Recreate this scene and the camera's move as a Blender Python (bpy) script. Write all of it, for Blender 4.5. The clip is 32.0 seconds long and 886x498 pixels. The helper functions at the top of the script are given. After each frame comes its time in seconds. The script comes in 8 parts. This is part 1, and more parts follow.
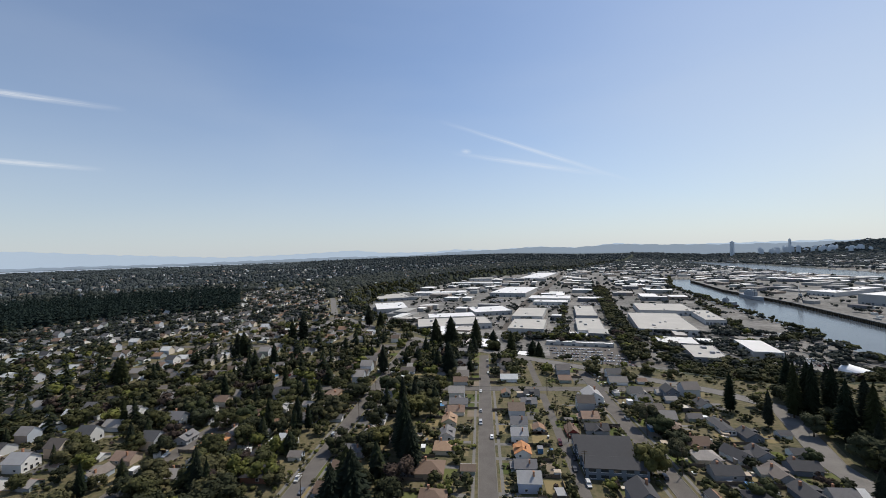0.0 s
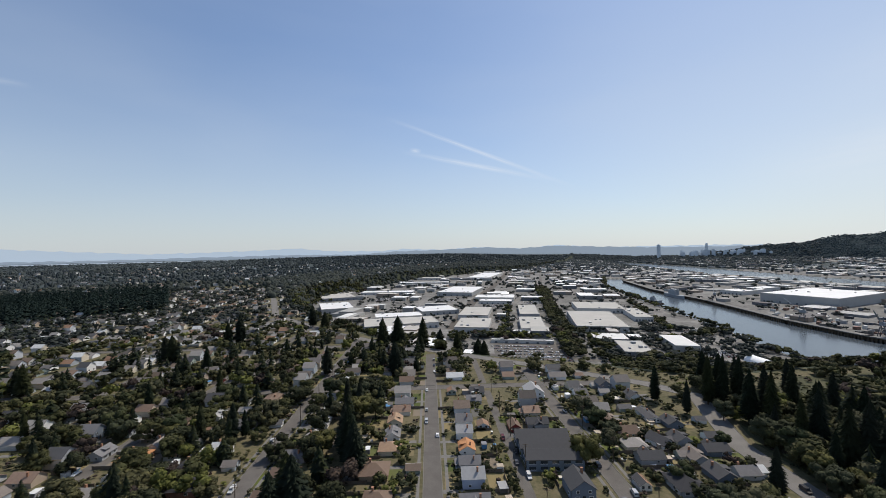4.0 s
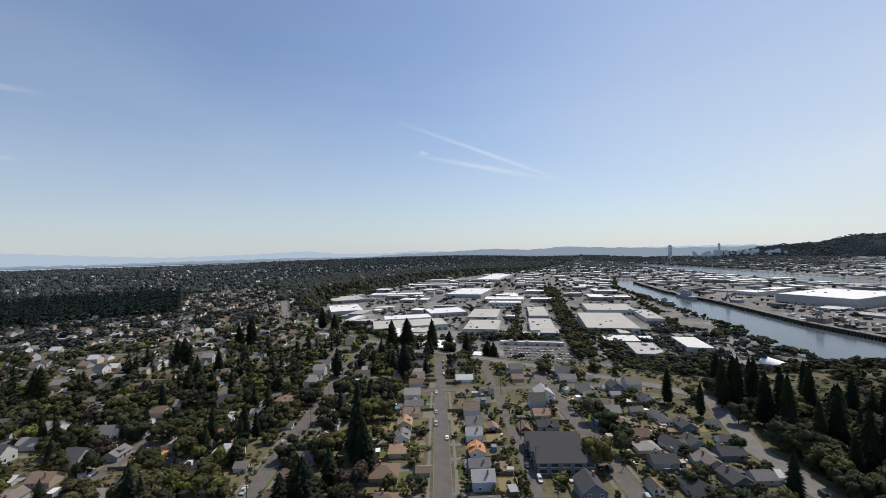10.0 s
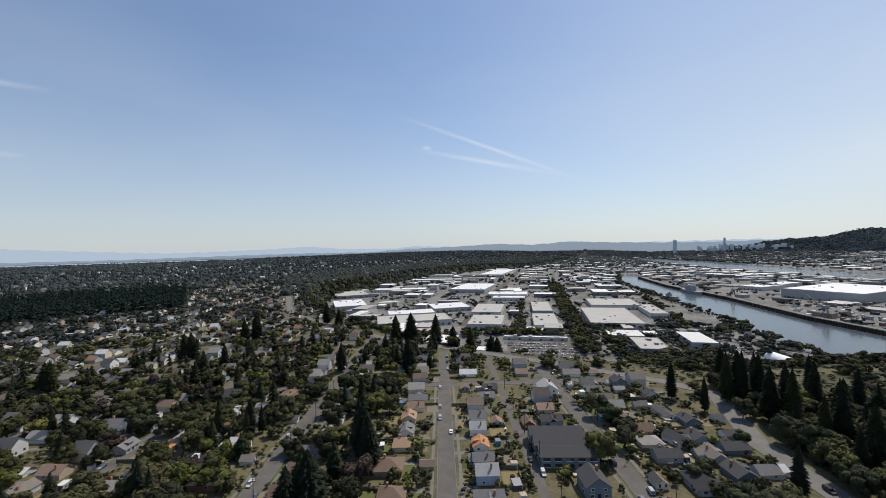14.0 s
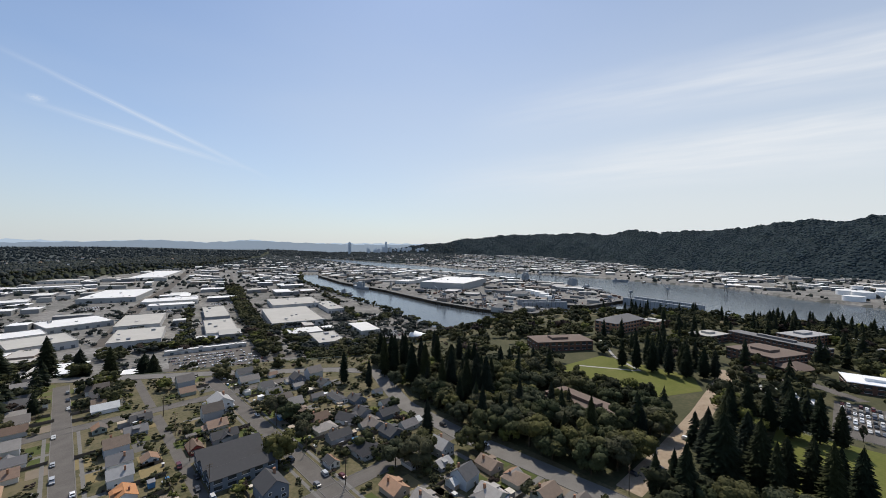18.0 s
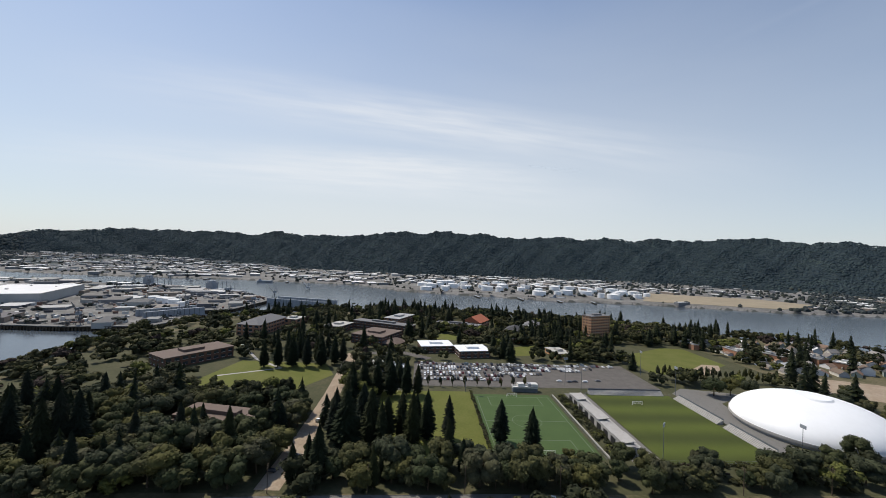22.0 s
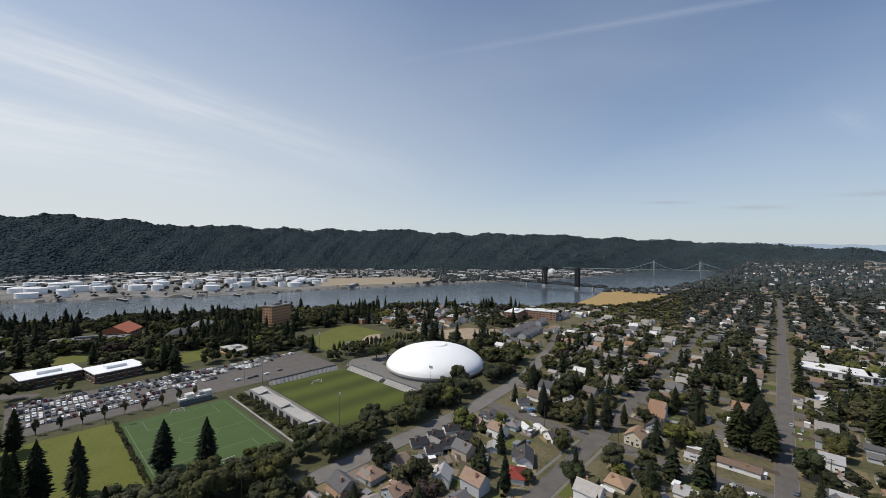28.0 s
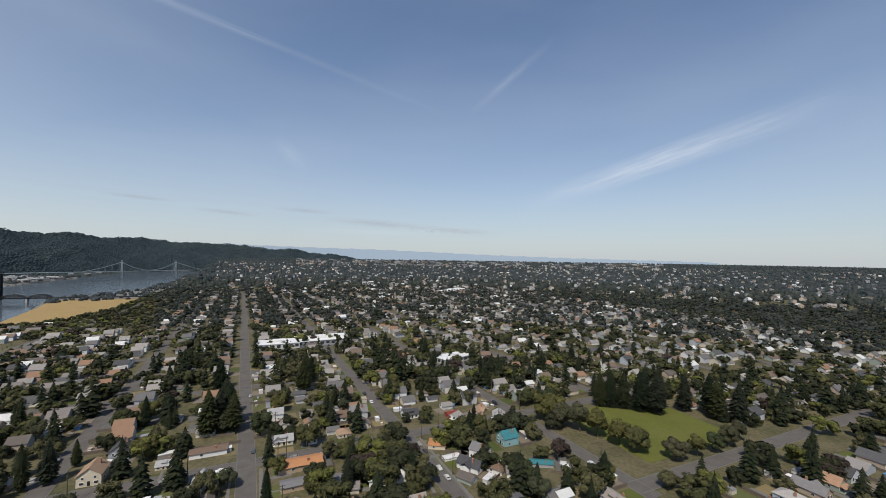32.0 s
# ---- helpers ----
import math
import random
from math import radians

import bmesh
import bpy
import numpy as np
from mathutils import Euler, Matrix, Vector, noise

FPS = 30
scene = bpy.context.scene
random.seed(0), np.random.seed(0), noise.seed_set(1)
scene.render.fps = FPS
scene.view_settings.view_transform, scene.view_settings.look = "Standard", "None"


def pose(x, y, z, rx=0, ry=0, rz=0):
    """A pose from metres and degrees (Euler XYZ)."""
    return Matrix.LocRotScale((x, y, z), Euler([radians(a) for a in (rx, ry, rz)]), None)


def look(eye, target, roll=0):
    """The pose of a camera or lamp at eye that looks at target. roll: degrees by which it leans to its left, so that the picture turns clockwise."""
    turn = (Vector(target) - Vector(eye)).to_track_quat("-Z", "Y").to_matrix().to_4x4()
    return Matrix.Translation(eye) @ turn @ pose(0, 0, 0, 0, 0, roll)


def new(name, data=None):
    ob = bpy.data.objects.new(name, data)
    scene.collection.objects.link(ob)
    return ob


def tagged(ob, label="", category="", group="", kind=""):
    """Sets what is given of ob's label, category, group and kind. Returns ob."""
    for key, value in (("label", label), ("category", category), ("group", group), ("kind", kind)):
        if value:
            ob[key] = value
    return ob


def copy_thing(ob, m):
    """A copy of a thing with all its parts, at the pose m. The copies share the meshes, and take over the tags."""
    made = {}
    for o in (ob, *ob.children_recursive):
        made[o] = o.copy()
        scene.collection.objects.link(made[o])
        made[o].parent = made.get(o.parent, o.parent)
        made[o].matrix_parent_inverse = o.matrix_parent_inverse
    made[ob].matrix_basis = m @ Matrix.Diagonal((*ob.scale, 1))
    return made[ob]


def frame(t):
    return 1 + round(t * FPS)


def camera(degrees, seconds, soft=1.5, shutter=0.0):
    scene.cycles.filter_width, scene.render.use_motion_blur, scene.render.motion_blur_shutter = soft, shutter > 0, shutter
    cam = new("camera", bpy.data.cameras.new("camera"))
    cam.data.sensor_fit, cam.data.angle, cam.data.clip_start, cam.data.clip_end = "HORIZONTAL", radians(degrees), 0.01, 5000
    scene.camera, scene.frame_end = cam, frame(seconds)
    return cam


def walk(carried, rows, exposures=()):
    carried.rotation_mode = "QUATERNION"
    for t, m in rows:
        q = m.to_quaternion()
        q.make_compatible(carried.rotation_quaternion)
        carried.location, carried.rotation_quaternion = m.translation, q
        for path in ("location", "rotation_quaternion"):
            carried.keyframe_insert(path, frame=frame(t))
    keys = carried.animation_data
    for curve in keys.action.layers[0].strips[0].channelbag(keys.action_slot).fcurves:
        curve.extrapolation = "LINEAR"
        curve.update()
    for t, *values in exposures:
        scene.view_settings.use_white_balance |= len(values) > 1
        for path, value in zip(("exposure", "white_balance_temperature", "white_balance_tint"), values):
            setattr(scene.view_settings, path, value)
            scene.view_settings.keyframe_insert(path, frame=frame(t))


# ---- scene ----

# ------------------------------------------------ camera
EYE = Vector((0.0, 0.0, 104.0))
cam = camera(97.0, 32.0, soft=0.7)
# seconds, heading to the right of +y, pitch, roll, all in degrees
PATH = [
    (0.0, -5.5, 0.55, -1.67), (0.5, 1.29, 0.56, -1.84), (1.0, 3.48, 0.15, -1.85), (1.5, 2.67, 0.26, -1.54),
    (2.0, 2.26, 0.24, -0.92), (2.5, 2.11, 0.06, -1.12), (3.0, 2.13, -0.1, -1.07), (3.5, 2.09, 0.29, -0.9),
    (4.5, 2.1, 0.3, -1.2), (5.5, 2.15, 0.26, -1.62), (6.0, 1.75, 0.59, -0.98), (6.5, 1.3, 0.39, -0.83),
    (7.0, 1.46, 0.83, -0.94), (7.5, 1.36, 1.1, -0.93), (8.0, 1.21, 0.56, -0.98), (8.5, 1.18, 0.49, -0.98),
    (9.0, 1.0, 0.03, -1.28), (9.5, 0.99, 0.2, -1.46), (10.0, 0.84, 0.61, -1.32), (10.5, 0.72, 0.74, -0.9),
    (11.0, 0.67, 0.25, -1.68), (11.5, 0.12, -0.32, -1.47), (12.0, 0.3, -0.25, -2.02), (12.5, 0.29, -0.34, -2.25),
    (13.0, 0.31, -0.85, -2.08), (13.5, 0.38, -0.07, -1.79), (14.5, 0.1, -0.1, -1.0), (15.5, -0.21, -0.18, -0.29),
    (16.0, 0.27, -0.43, -0.38), (16.5, 9.3, 0.13, -0.98), (17.0, 20.97, 0.18, -0.73), (17.5, 32.65, -0.39, -0.56),
    (18.0, 44.29, -0.56, 0.28), (18.5, 55.63, -0.51, 0.98), (19.0, 65.79, -0.5, 1.03), (19.5, 76.55, -0.22, 1.27),
    (20.0, 86.72, -0.69, 1.24), (20.5, 93.3, -0.64, 1.51), (21.0, 93.62, -0.21, 1.36), (21.5, 92.97, 0.51, 1.78),
    (22.0, 92.94, 0.61, 2.07), (22.5, 92.5, 0.49, 2.23), (23.0, 92.93, 0.83, 1.81), (23.5, 93.03, 0.39, 1.54),
    (24.0, 92.66, 0.63, 1.55), (24.5, 92.43, 0.51, 1.19), (25.5, 92.5, 0.2, 0.9), (26.2, 92.9, -0.15, 0.7),
    (26.5, 95.13, -0.27, 0.65), (27.0, 108.76, -0.35, 0.83), (27.5, 123.67, -0.1, 1.35), (28.0, 137.38, 0.18, 0.86),
    (28.5, 149.42, 0.77, 2.01), (29.0, 161.93, 1.53, 1.77), (29.5, 175.18, 1.61, 1.55), (30.0, 180.45, 2.28, 0.96),
    (30.5, 180.59, 2.41, 0.82), (31.0, 179.98, 1.91, 0.65), (31.5, 181.96, 1.89, 0.83), (32.0, 204.94, 1.27, 0.87),
]


def heading(yaw, pitch):
    a, b = radians(yaw), radians(pitch)
    return Vector((math.sin(a) * math.cos(b), math.cos(a) * math.cos(b), math.sin(b)))


walk(cam, [(t, look(EYE, EYE + heading(a, b) * 100, c)) for t, a, b, c in PATH], ((0, -0.04), (24.5, -0.04), (28, -0.12), (32, -0.12)))

# ------------------------------------------------ sky and sun
SUN_AZ, SUN_EL = 42.0, 55.0
world = bpy.data.worlds.new("sky")
scene.world = world
world.use_nodes = True
wn, wl = world.node_tree.nodes, world.node_tree.links
wn.clear()
w_out = wn.new("ShaderNodeOutputWorld")
w_bg = wn.new("ShaderNodeBackground")
sky = wn.new("ShaderNodeTexSky")
sky.sky_type = "NISHITA"
sky.sun_disc = False
sky.sun_elevation = radians(SUN_EL)
sky.sun_rotation = radians(SUN_AZ)
sky.air_density, sky.dust_density, sky.ozone_density = 1.0, 0.5, 3.0
w_co = wn.new("ShaderNodeTexCoord")
# thin cirrus veil
w_map = wn.new("ShaderNodeMapping")
w_map.inputs["Scale"].default_value = (1.1, 1.1, 3.6)
w_map.inputs["Location"].default_value = (0.3, 0.1, 0.2)
w_noise = wn.new("ShaderNodeTexNoise")
w_noise.inputs["Scale"].default_value = 1.3
w_noise.inputs["Detail"].default_value = 5
w_noise.inputs["Roughness"].default_value = 0.45
w_noise.inputs["Distortion"].default_value = 0.3
w_ramp = wn.new("ShaderNodeValToRGB")
w_ramp.color_ramp.elements[0].position = 0.40
w_ramp.color_ramp.elements[0].color = (0.07, 0.07, 0.07, 1)
w_ramp.color_ramp.elements[1].position = 0.85
w_ramp.color_ramp.elements[1].color = (0.24, 0.24, 0.24, 1)
w_mix = wn.new("ShaderNodeMixRGB")
w_mix.inputs[2].default_value = (6.6, 7.2, 7.9, 1)
# pale haze that thickens towards the horizon, more so towards the sun
w_xyz = wn.new("ShaderNodeSeparateXYZ")
w_el = wn.new("ShaderNodeMapRange")
w_el.inputs["From Min"].default_value = 0.0
w_el.inputs["From Max"].default_value = 0.62
w_el.inputs["To Min"].default_value = 1.0
w_el.inputs["To Max"].default_value = 0.0
w_pow = wn.new("ShaderNodeMath")
w_pow.operation = "POWER"
w_pow.inputs[1].default_value = 2.5
w_dot = wn.new("ShaderNodeVectorMath")
w_dot.operation = "DOT_PRODUCT"
w_dot.inputs[1].default_value = (math.sin(radians(86)), math.cos(radians(86)), 0.25)
w_side = wn.new("ShaderNodeMapRange")
w_side.inputs["From Min"].default_value = -0.1
w_side.inputs["From Max"].default_value = 1.0
w_side.inputs["To Min"].default_value = 0.0
w_side.inputs["To Max"].default_value = 1.0
w_pow2 = wn.new("ShaderNodeMath")
w_pow2.operation = "POWER"
w_pow2.inputs[1].default_value = 0.95
w_veil = wn.new("ShaderNodeMath")
w_veil.operation = "MULTIPLY"
w_haze = wn.new("ShaderNodeMath")
w_haze.operation = "MAXIMUM"
w_haze.use_clamp = True
w_mix2 = wn.new("ShaderNodeMixRGB")
wl.new(w_co.outputs["Generated"], w_map.inputs["Vector"])
wl.new(w_map.outputs["Vector"], w_noise.inputs["Vector"])
wl.new(w_noise.outputs["Fac"], w_ramp.inputs["Fac"])
wl.new(w_ramp.outputs["Color"], w_mix.inputs[0])
w_tint = wn.new("ShaderNodeMixRGB")
w_tint.blend_type = "MULTIPLY"
w_tint.inputs[0].default_value = 1.0
w_tint.inputs[2].default_value = (1.04, 1.13, 1.22, 1)
wl.new(sky.outputs["Color"], w_tint.inputs[1])
wl.new(w_tint.outputs["Color"], w_mix.inputs[1])
wl.new(w_co.outputs["Generated"], w_xyz.inputs[0])
wl.new(w_xyz.outputs["Z"], w_el.inputs["Value"])
wl.new(w_el.outputs["Result"], w_pow.inputs[0])
wl.new(w_co.outputs["Generated"], w_dot.inputs[0])
wl.new(w_dot.outputs["Value"], w_side.inputs["Value"])
wl.new(w_el.outputs["Result"], w_pow2.inputs[0])
wl.new(w_pow2.outputs[0], w_veil.inputs[0])
wl.new(w_side.outputs["Result"], w_veil.inputs[1])
w_low = wn.new("ShaderNodeMath")
w_low.operation = "MULTIPLY"
w_low.inputs[1].default_value = 0.8
wl.new(w_pow.outputs[0], w_low.inputs[0])
wl.new(w_low.outputs[0], w_haze.inputs[0])
wl.new(w_veil.outputs[0], w_haze.inputs[1])
wl.new(w_haze.outputs[0], w_mix2.inputs[0])
wl.new(w_mix.outputs["Color"], w_mix2.inputs[1])
w_pale = wn.new("ShaderNodeMixRGB")
w_pale.inputs[1].default_value = (5.9, 6.35, 6.75, 1)
w_pale.inputs[2].default_value = (7.4, 7.8, 8.0, 1)
wl.new(w_side.outputs["Result"], w_pale.inputs[0])
wl.new(w_pale.outputs["Color"], w_mix2.inputs[2])
wl.new(w_mix2.outputs["Color"], w_bg.inputs["Color"])
w_bg.inputs["Strength"].default_value = 0.1
wl.new(w_bg.outputs["Background"], w_out.inputs["Surface"])

sun_data = bpy.data.lights.new("sun", "SUN")
sun_data.energy, sun_data.angle, sun_data.color = 4.0, radians(0.55), (1.0, 0.925, 0.82)
sun_lamp = new("sun", sun_data)
sun_lamp.matrix_world = look((0, 0, 900), Vector((0, 0, 900)) - heading(SUN_AZ, SUN_EL))

# ------------------------------------------------ materials
def mat(name, cols, scale=0.5, rough=0.85, palette=None, island=False, bump=0.0, metal=0.0, spec=0.3, fine=6.0, sharp=0.25, depth=0.4):
    """Noise at two scales between cols; palette: colours picked per object (or per loose piece) and multiplied in."""
    m = bpy.data.materials.new(name)
    m.use_nodes = True
    n, l = m.node_tree.nodes, m.node_tree.links
    b = n["Principled BSDF"]
    b.inputs["Roughness"].default_value = rough
    b.inputs["Metallic"].default_value = metal
    b.inputs["Specular IOR Level"].default_value = spec
    geo = n.new("ShaderNodeNewGeometry")
    big, small = n.new("ShaderNodeTexNoise"), n.new("ShaderNodeTexNoise")
    for tex, s in ((big, scale), (small, scale * fine)):
        tex.inputs["Scale"].default_value = s
        tex.inputs["Detail"].default_value = 4
        l.new(geo.outputs["Position"], tex.inputs["Vector"])
    add = n.new("ShaderNodeMath")
    add.operation = "MULTIPLY_ADD"
    add.inputs[1].default_value = 0.45
    l.new(small.outputs["Fac"], add.inputs[0])
    half = n.new("ShaderNodeMath")
    half.operation = "MULTIPLY"
    half.inputs[1].default_value = 0.55
    l.new(big.outputs["Fac"], half.inputs[0])
    l.new(half.outputs[0], add.inputs[2])
    ramp = n.new("ShaderNodeValToRGB")
    els = ramp.color_ramp.elements
    while len(els) < len(cols):
        els.new(0.5)
    for i, c in enumerate(cols):
        els[i].position = 0.5 - sharp + 2 * sharp * i / max(1, len(cols) - 1)
        els[i].color = (*c, 1)
    l.new(add.outputs[0], ramp.inputs["Fac"])
    col = ramp.outputs["Color"]
    if palette:
        pick = n.new("ShaderNodeValToRGB")
        pick.color_ramp.interpolation = "CONSTANT"
        pe = pick.color_ramp.elements
        while len(pe) < len(palette):
            pe.new(0.5)
        for i, c in enumerate(palette):
            pe[i].position = i / len(palette)
            pe[i].color = (*c, 1)
        if island:
            l.new(geo.outputs["Random Per Island"], pick.inputs["Fac"])
        else:
            info = n.new("ShaderNodeObjectInfo")
            l.new(info.outputs["Random"], pick.inputs["Fac"])
        mul = n.new("ShaderNodeMixRGB")
        mul.blend_type = "MULTIPLY"
        mul.inputs[0].default_value = 1
        l.new(col, mul.inputs[1])
        l.new(pick.outputs["Color"], mul.inputs[2])
        col = mul.outputs["Color"]
    l.new(col, b.inputs["Base Color"])
    if bump:
        bm_ = n.new("ShaderNodeBump")
        bm_.inputs["Strength"].default_value = bump
        bm_.inputs["Distance"].default_value = depth
        l.new(small.outputs["Fac"], bm_.inputs["Height"])
        l.new(bm_.outputs["Normal"], b.inputs["Normal"])
    return m


def grey(v, w=None):
    return (v, v, v if w is None else w)


ROOFS = [(0.19, 0.18, 0.175), (0.10, 0.098, 0.10), (0.29, 0.265, 0.24), (0.27, 0.185, 0.135), (0.36, 0.335, 0.31), (0.17, 0.145, 0.125),
         (0.42, 0.39, 0.355), (0.36, 0.22, 0.14), (0.13, 0.128, 0.13), (0.27, 0.24, 0.215), (0.22, 0.165, 0.125)]
WALLS = [(0.78, 0.77, 0.74), (0.55, 0.55, 0.53), (0.62, 0.55, 0.44), (0.36, 0.38, 0.40), (0.80, 0.79, 0.77), (0.42, 0.46, 0.50),
         (0.45, 0.36, 0.28), (0.70, 0.66, 0.58), (0.30, 0.34, 0.30), (0.50, 0.52, 0.55)]
LEAF = [(0.85, 0.95, 0.75), (1.1, 1.1, 0.8), (0.65, 0.8, 0.65), (1.0, 1.0, 1.0), (1.35, 1.3, 0.8), (0.75, 0.85, 0.85)]

M_YARD = mat("yard_ground", [(0.040, 0.043, 0.019), (0.072, 0.070, 0.031), (0.135, 0.112, 0.062), (0.105, 0.094, 0.066)], 0.055, 0.95, fine=9)
M_LOW = mat("industrial_ground", [(0.045, 0.047, 0.037), (0.115, 0.111, 0.099), (0.20, 0.19, 0.175), (0.30, 0.285, 0.265)], 0.02, 0.9, fine=8)
M_SLOPE = mat("wooded_slope_ground", [(0.018, 0.025, 0.011), (0.036, 0.043, 0.02)], 0.05, 0.95)
# hill ground colour includes the blue of distance haze
M_HILL = mat("haze_blue_hill_ground", [(0.010, 0.017, 0.021), (0.022, 0.032, 0.037), (0.030, 0.042, 0.047), (0.048, 0.062, 0.062)], 0.022, 0.95, fine=5, bump=0.6, depth=6.0, spec=0.05, sharp=0.17)
# plain beyond the near ground, haze mixed in as blue-grey colour
M_FAR = mat("haze_blue_plain_ground", [(0.022, 0.032, 0.032), (0.036, 0.048, 0.046), (0.065, 0.074, 0.074)], 0.01, 0.95, fine=7, sharp=0.2)
M_BED = mat("river_bed", [(0.04, 0.045, 0.04), (0.06, 0.06, 0.05)], 0.05, 0.9)
M_ASPHALT = mat("asphalt", [(0.078, 0.07, 0.062), (0.112, 0.101, 0.09), (0.15, 0.136, 0.122)], 0.15, 0.9, fine=14)
M_CONCRETE = mat("concrete", [(0.30, 0.29, 0.27), (0.42, 0.40, 0.37)], 0.4, 0.9)
M_RAIL = mat("railway_ballast", [(0.07, 0.06, 0.05), (0.12, 0.105, 0.09)], 0.1, 0.95)
M_PAVE = mat("worn_pavement", [(0.13, 0.125, 0.115), (0.19, 0.18, 0.165)], 0.5, 0.9)
M_FENCE = mat("weathered_fence_boards", [(0.10, 0.08, 0.06), (0.18, 0.15, 0.12)], 0.8, 0.9)
M_DIRT = mat("bare_dirt", [(0.22, 0.16, 0.11), (0.31, 0.24, 0.17), (0.39, 0.33, 0.26)], 0.12, 0.95)
M_LAWN = mat("lawn", [(0.074, 0.088, 0.013), (0.106, 0.115, 0.021), (0.142, 0.134, 0.042)], 0.06, 0.95, fine=10)
M_ROOF = mat("roof_shingles", [grey(0.8), grey(1.0), grey(1.2)], 0.6, 0.85, palette=ROOFS)
M_WALL = mat("house_siding", [grey(0.88), grey(1.0)], 0.4, 0.75, palette=WALLS)
M_ROOF_S = mat("far_roofs", [grey(0.8), grey(1.1)], 0.4, 0.85, palette=[tuple(0.72 * q for q in c) for c in ROOFS] + [(0.6, 0.6, 0.58)], island=True)
M_WALL_S = mat("far_walls", [grey(0.9), grey(1.0)], 0.4, 0.8, palette=WALLS, island=True)
M_GLASS = mat("window_glass", [(0.03, 0.035, 0.04), (0.06, 0.065, 0.07)], 1.0, 0.12, spec=0.6)
M_TRIM = mat("white_trim", [(0.70, 0.69, 0.66), (0.80, 0.79, 0.76)], 0.6, 0.6)
M_BRICK = mat("brick", [(0.26, 0.13, 0.08), (0.34, 0.18, 0.11), (0.38, 0.22, 0.14)], 0.5, 0.9)
M_BARK = mat("bark", [(0.06, 0.045, 0.03), (0.12, 0.09, 0.06)], 2.0, 0.95)
M_LEAF = mat("leaves", [(0.028, 0.029, 0.016), (0.057, 0.057, 0.030), (0.098, 0.096, 0.050)], 0.25, 0.85, palette=LEAF, fine=7, spec=0.15)
M_NEEDLE = mat("needles", [(0.010, 0.013, 0.009), (0.020, 0.024, 0.015), (0.036, 0.041, 0.025)], 0.3, 0.9, palette=LEAF, fine=7, spec=0.1)
SPECK = [(0.8, 0.82, 0.8), (1.0, 1.0, 1.0), (1.2, 1.18, 1.05), (0.9, 0.95, 0.9), (1.1, 1.1, 1.0)]


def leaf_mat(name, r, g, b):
    """Foliage of one tint: dark, middle and light leaves round a colour."""
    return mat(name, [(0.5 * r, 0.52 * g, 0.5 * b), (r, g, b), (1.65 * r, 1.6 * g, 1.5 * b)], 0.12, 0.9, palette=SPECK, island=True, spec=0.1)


# five leaf tints, shared out at random among the joined trees
M_LEAF_S = leaf_mat("mid_green_leaves", 0.054, 0.055, 0.025)
LEAVES = [M_LEAF_S, leaf_mat("dark_green_leaves", 0.031, 0.034, 0.019), leaf_mat("olive_leaves", 0.074, 0.070, 0.036), leaf_mat("bright_green_leaves", 0.100, 0.104, 0.032), leaf_mat("maroon_leaves", 0.046, 0.034, 0.030)]
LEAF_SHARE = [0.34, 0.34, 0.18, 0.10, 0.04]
M_NEEDLE_S = mat("far_needles", [(0.010, 0.013, 0.009), (0.020, 0.024, 0.015), (0.036, 0.041, 0.025)], 0.12, 0.9, palette=LEAF, island=True, spec=0.1)
MILD = [(0.9, 0.95, 0.9), (1.05, 1.05, 1.0), (0.85, 0.9, 0.9), (1.0, 1.0, 1.0), (1.15, 1.12, 1.0), (0.92, 0.95, 1.0)]
# hill tree colour blued to paint haze over the forest
M_HILLTREE = mat("haze_blue_hill_trees", [(0.024, 0.036, 0.044), (0.037, 0.052, 0.060), (0.056, 0.074, 0.074)], 0.004, 0.95, palette=MILD, island=True, spec=0.05)
# far leaves and needles shifted to blue, distance haze painted into their colour
M_DIST_LEAF = mat("haze_blue_distant_leaves", [(0.032, 0.038, 0.043), (0.051, 0.059, 0.061), (0.076, 0.083, 0.081)], 0.01, 0.95, palette=MILD, island=True, spec=0.05)
M_MID_LEAF = mat("haze_painted_leaves", [(0.027, 0.032, 0.031), (0.046, 0.051, 0.046), (0.071, 0.076, 0.067)], 0.05, 0.95, palette=MILD, island=True, spec=0.05)
M_MID_NEEDLE = mat("haze_painted_needles", [(0.008, 0.014, 0.013), (0.014, 0.022, 0.020), (0.022, 0.032, 0.027)], 0.05, 0.95, palette=MILD, island=True, spec=0.05)
M_WHITEROOF = mat("white_membrane_roof", [(0.62, 0.61, 0.59), (0.76, 0.75, 0.73)], 0.05, 0.6)
M_GREYROOF = mat("grey_gravel_roof", [(0.36, 0.345, 0.315), (0.47, 0.45, 0.41)], 0.05, 0.9)
M_SHED = mat("shed_wall", [grey(0.85), grey(1.0)], 0.1, 0.7, palette=[(0.55, 0.54, 0.52), (0.4, 0.4, 0.39), (0.62, 0.6, 0.56), (0.3, 0.31, 0.33)])
M_DOME = mat("white_dome_skin", [(0.80, 0.80, 0.79), (0.86, 0.86, 0.85)], 0.08, 0.5)
M_STEEL = mat("weathered_steel", [(0.09, 0.10, 0.11), (0.16, 0.17, 0.18)], 0.2, 0.6)
M_SHIP = mat("ship_grey_paint", [(0.24, 0.26, 0.28), (0.32, 0.34, 0.36)], 0.1, 0.6)
M_DARK = mat("dark_rubber", [(0.012, 0.012, 0.013), (0.03, 0.03, 0.03)], 2.0, 0.7)
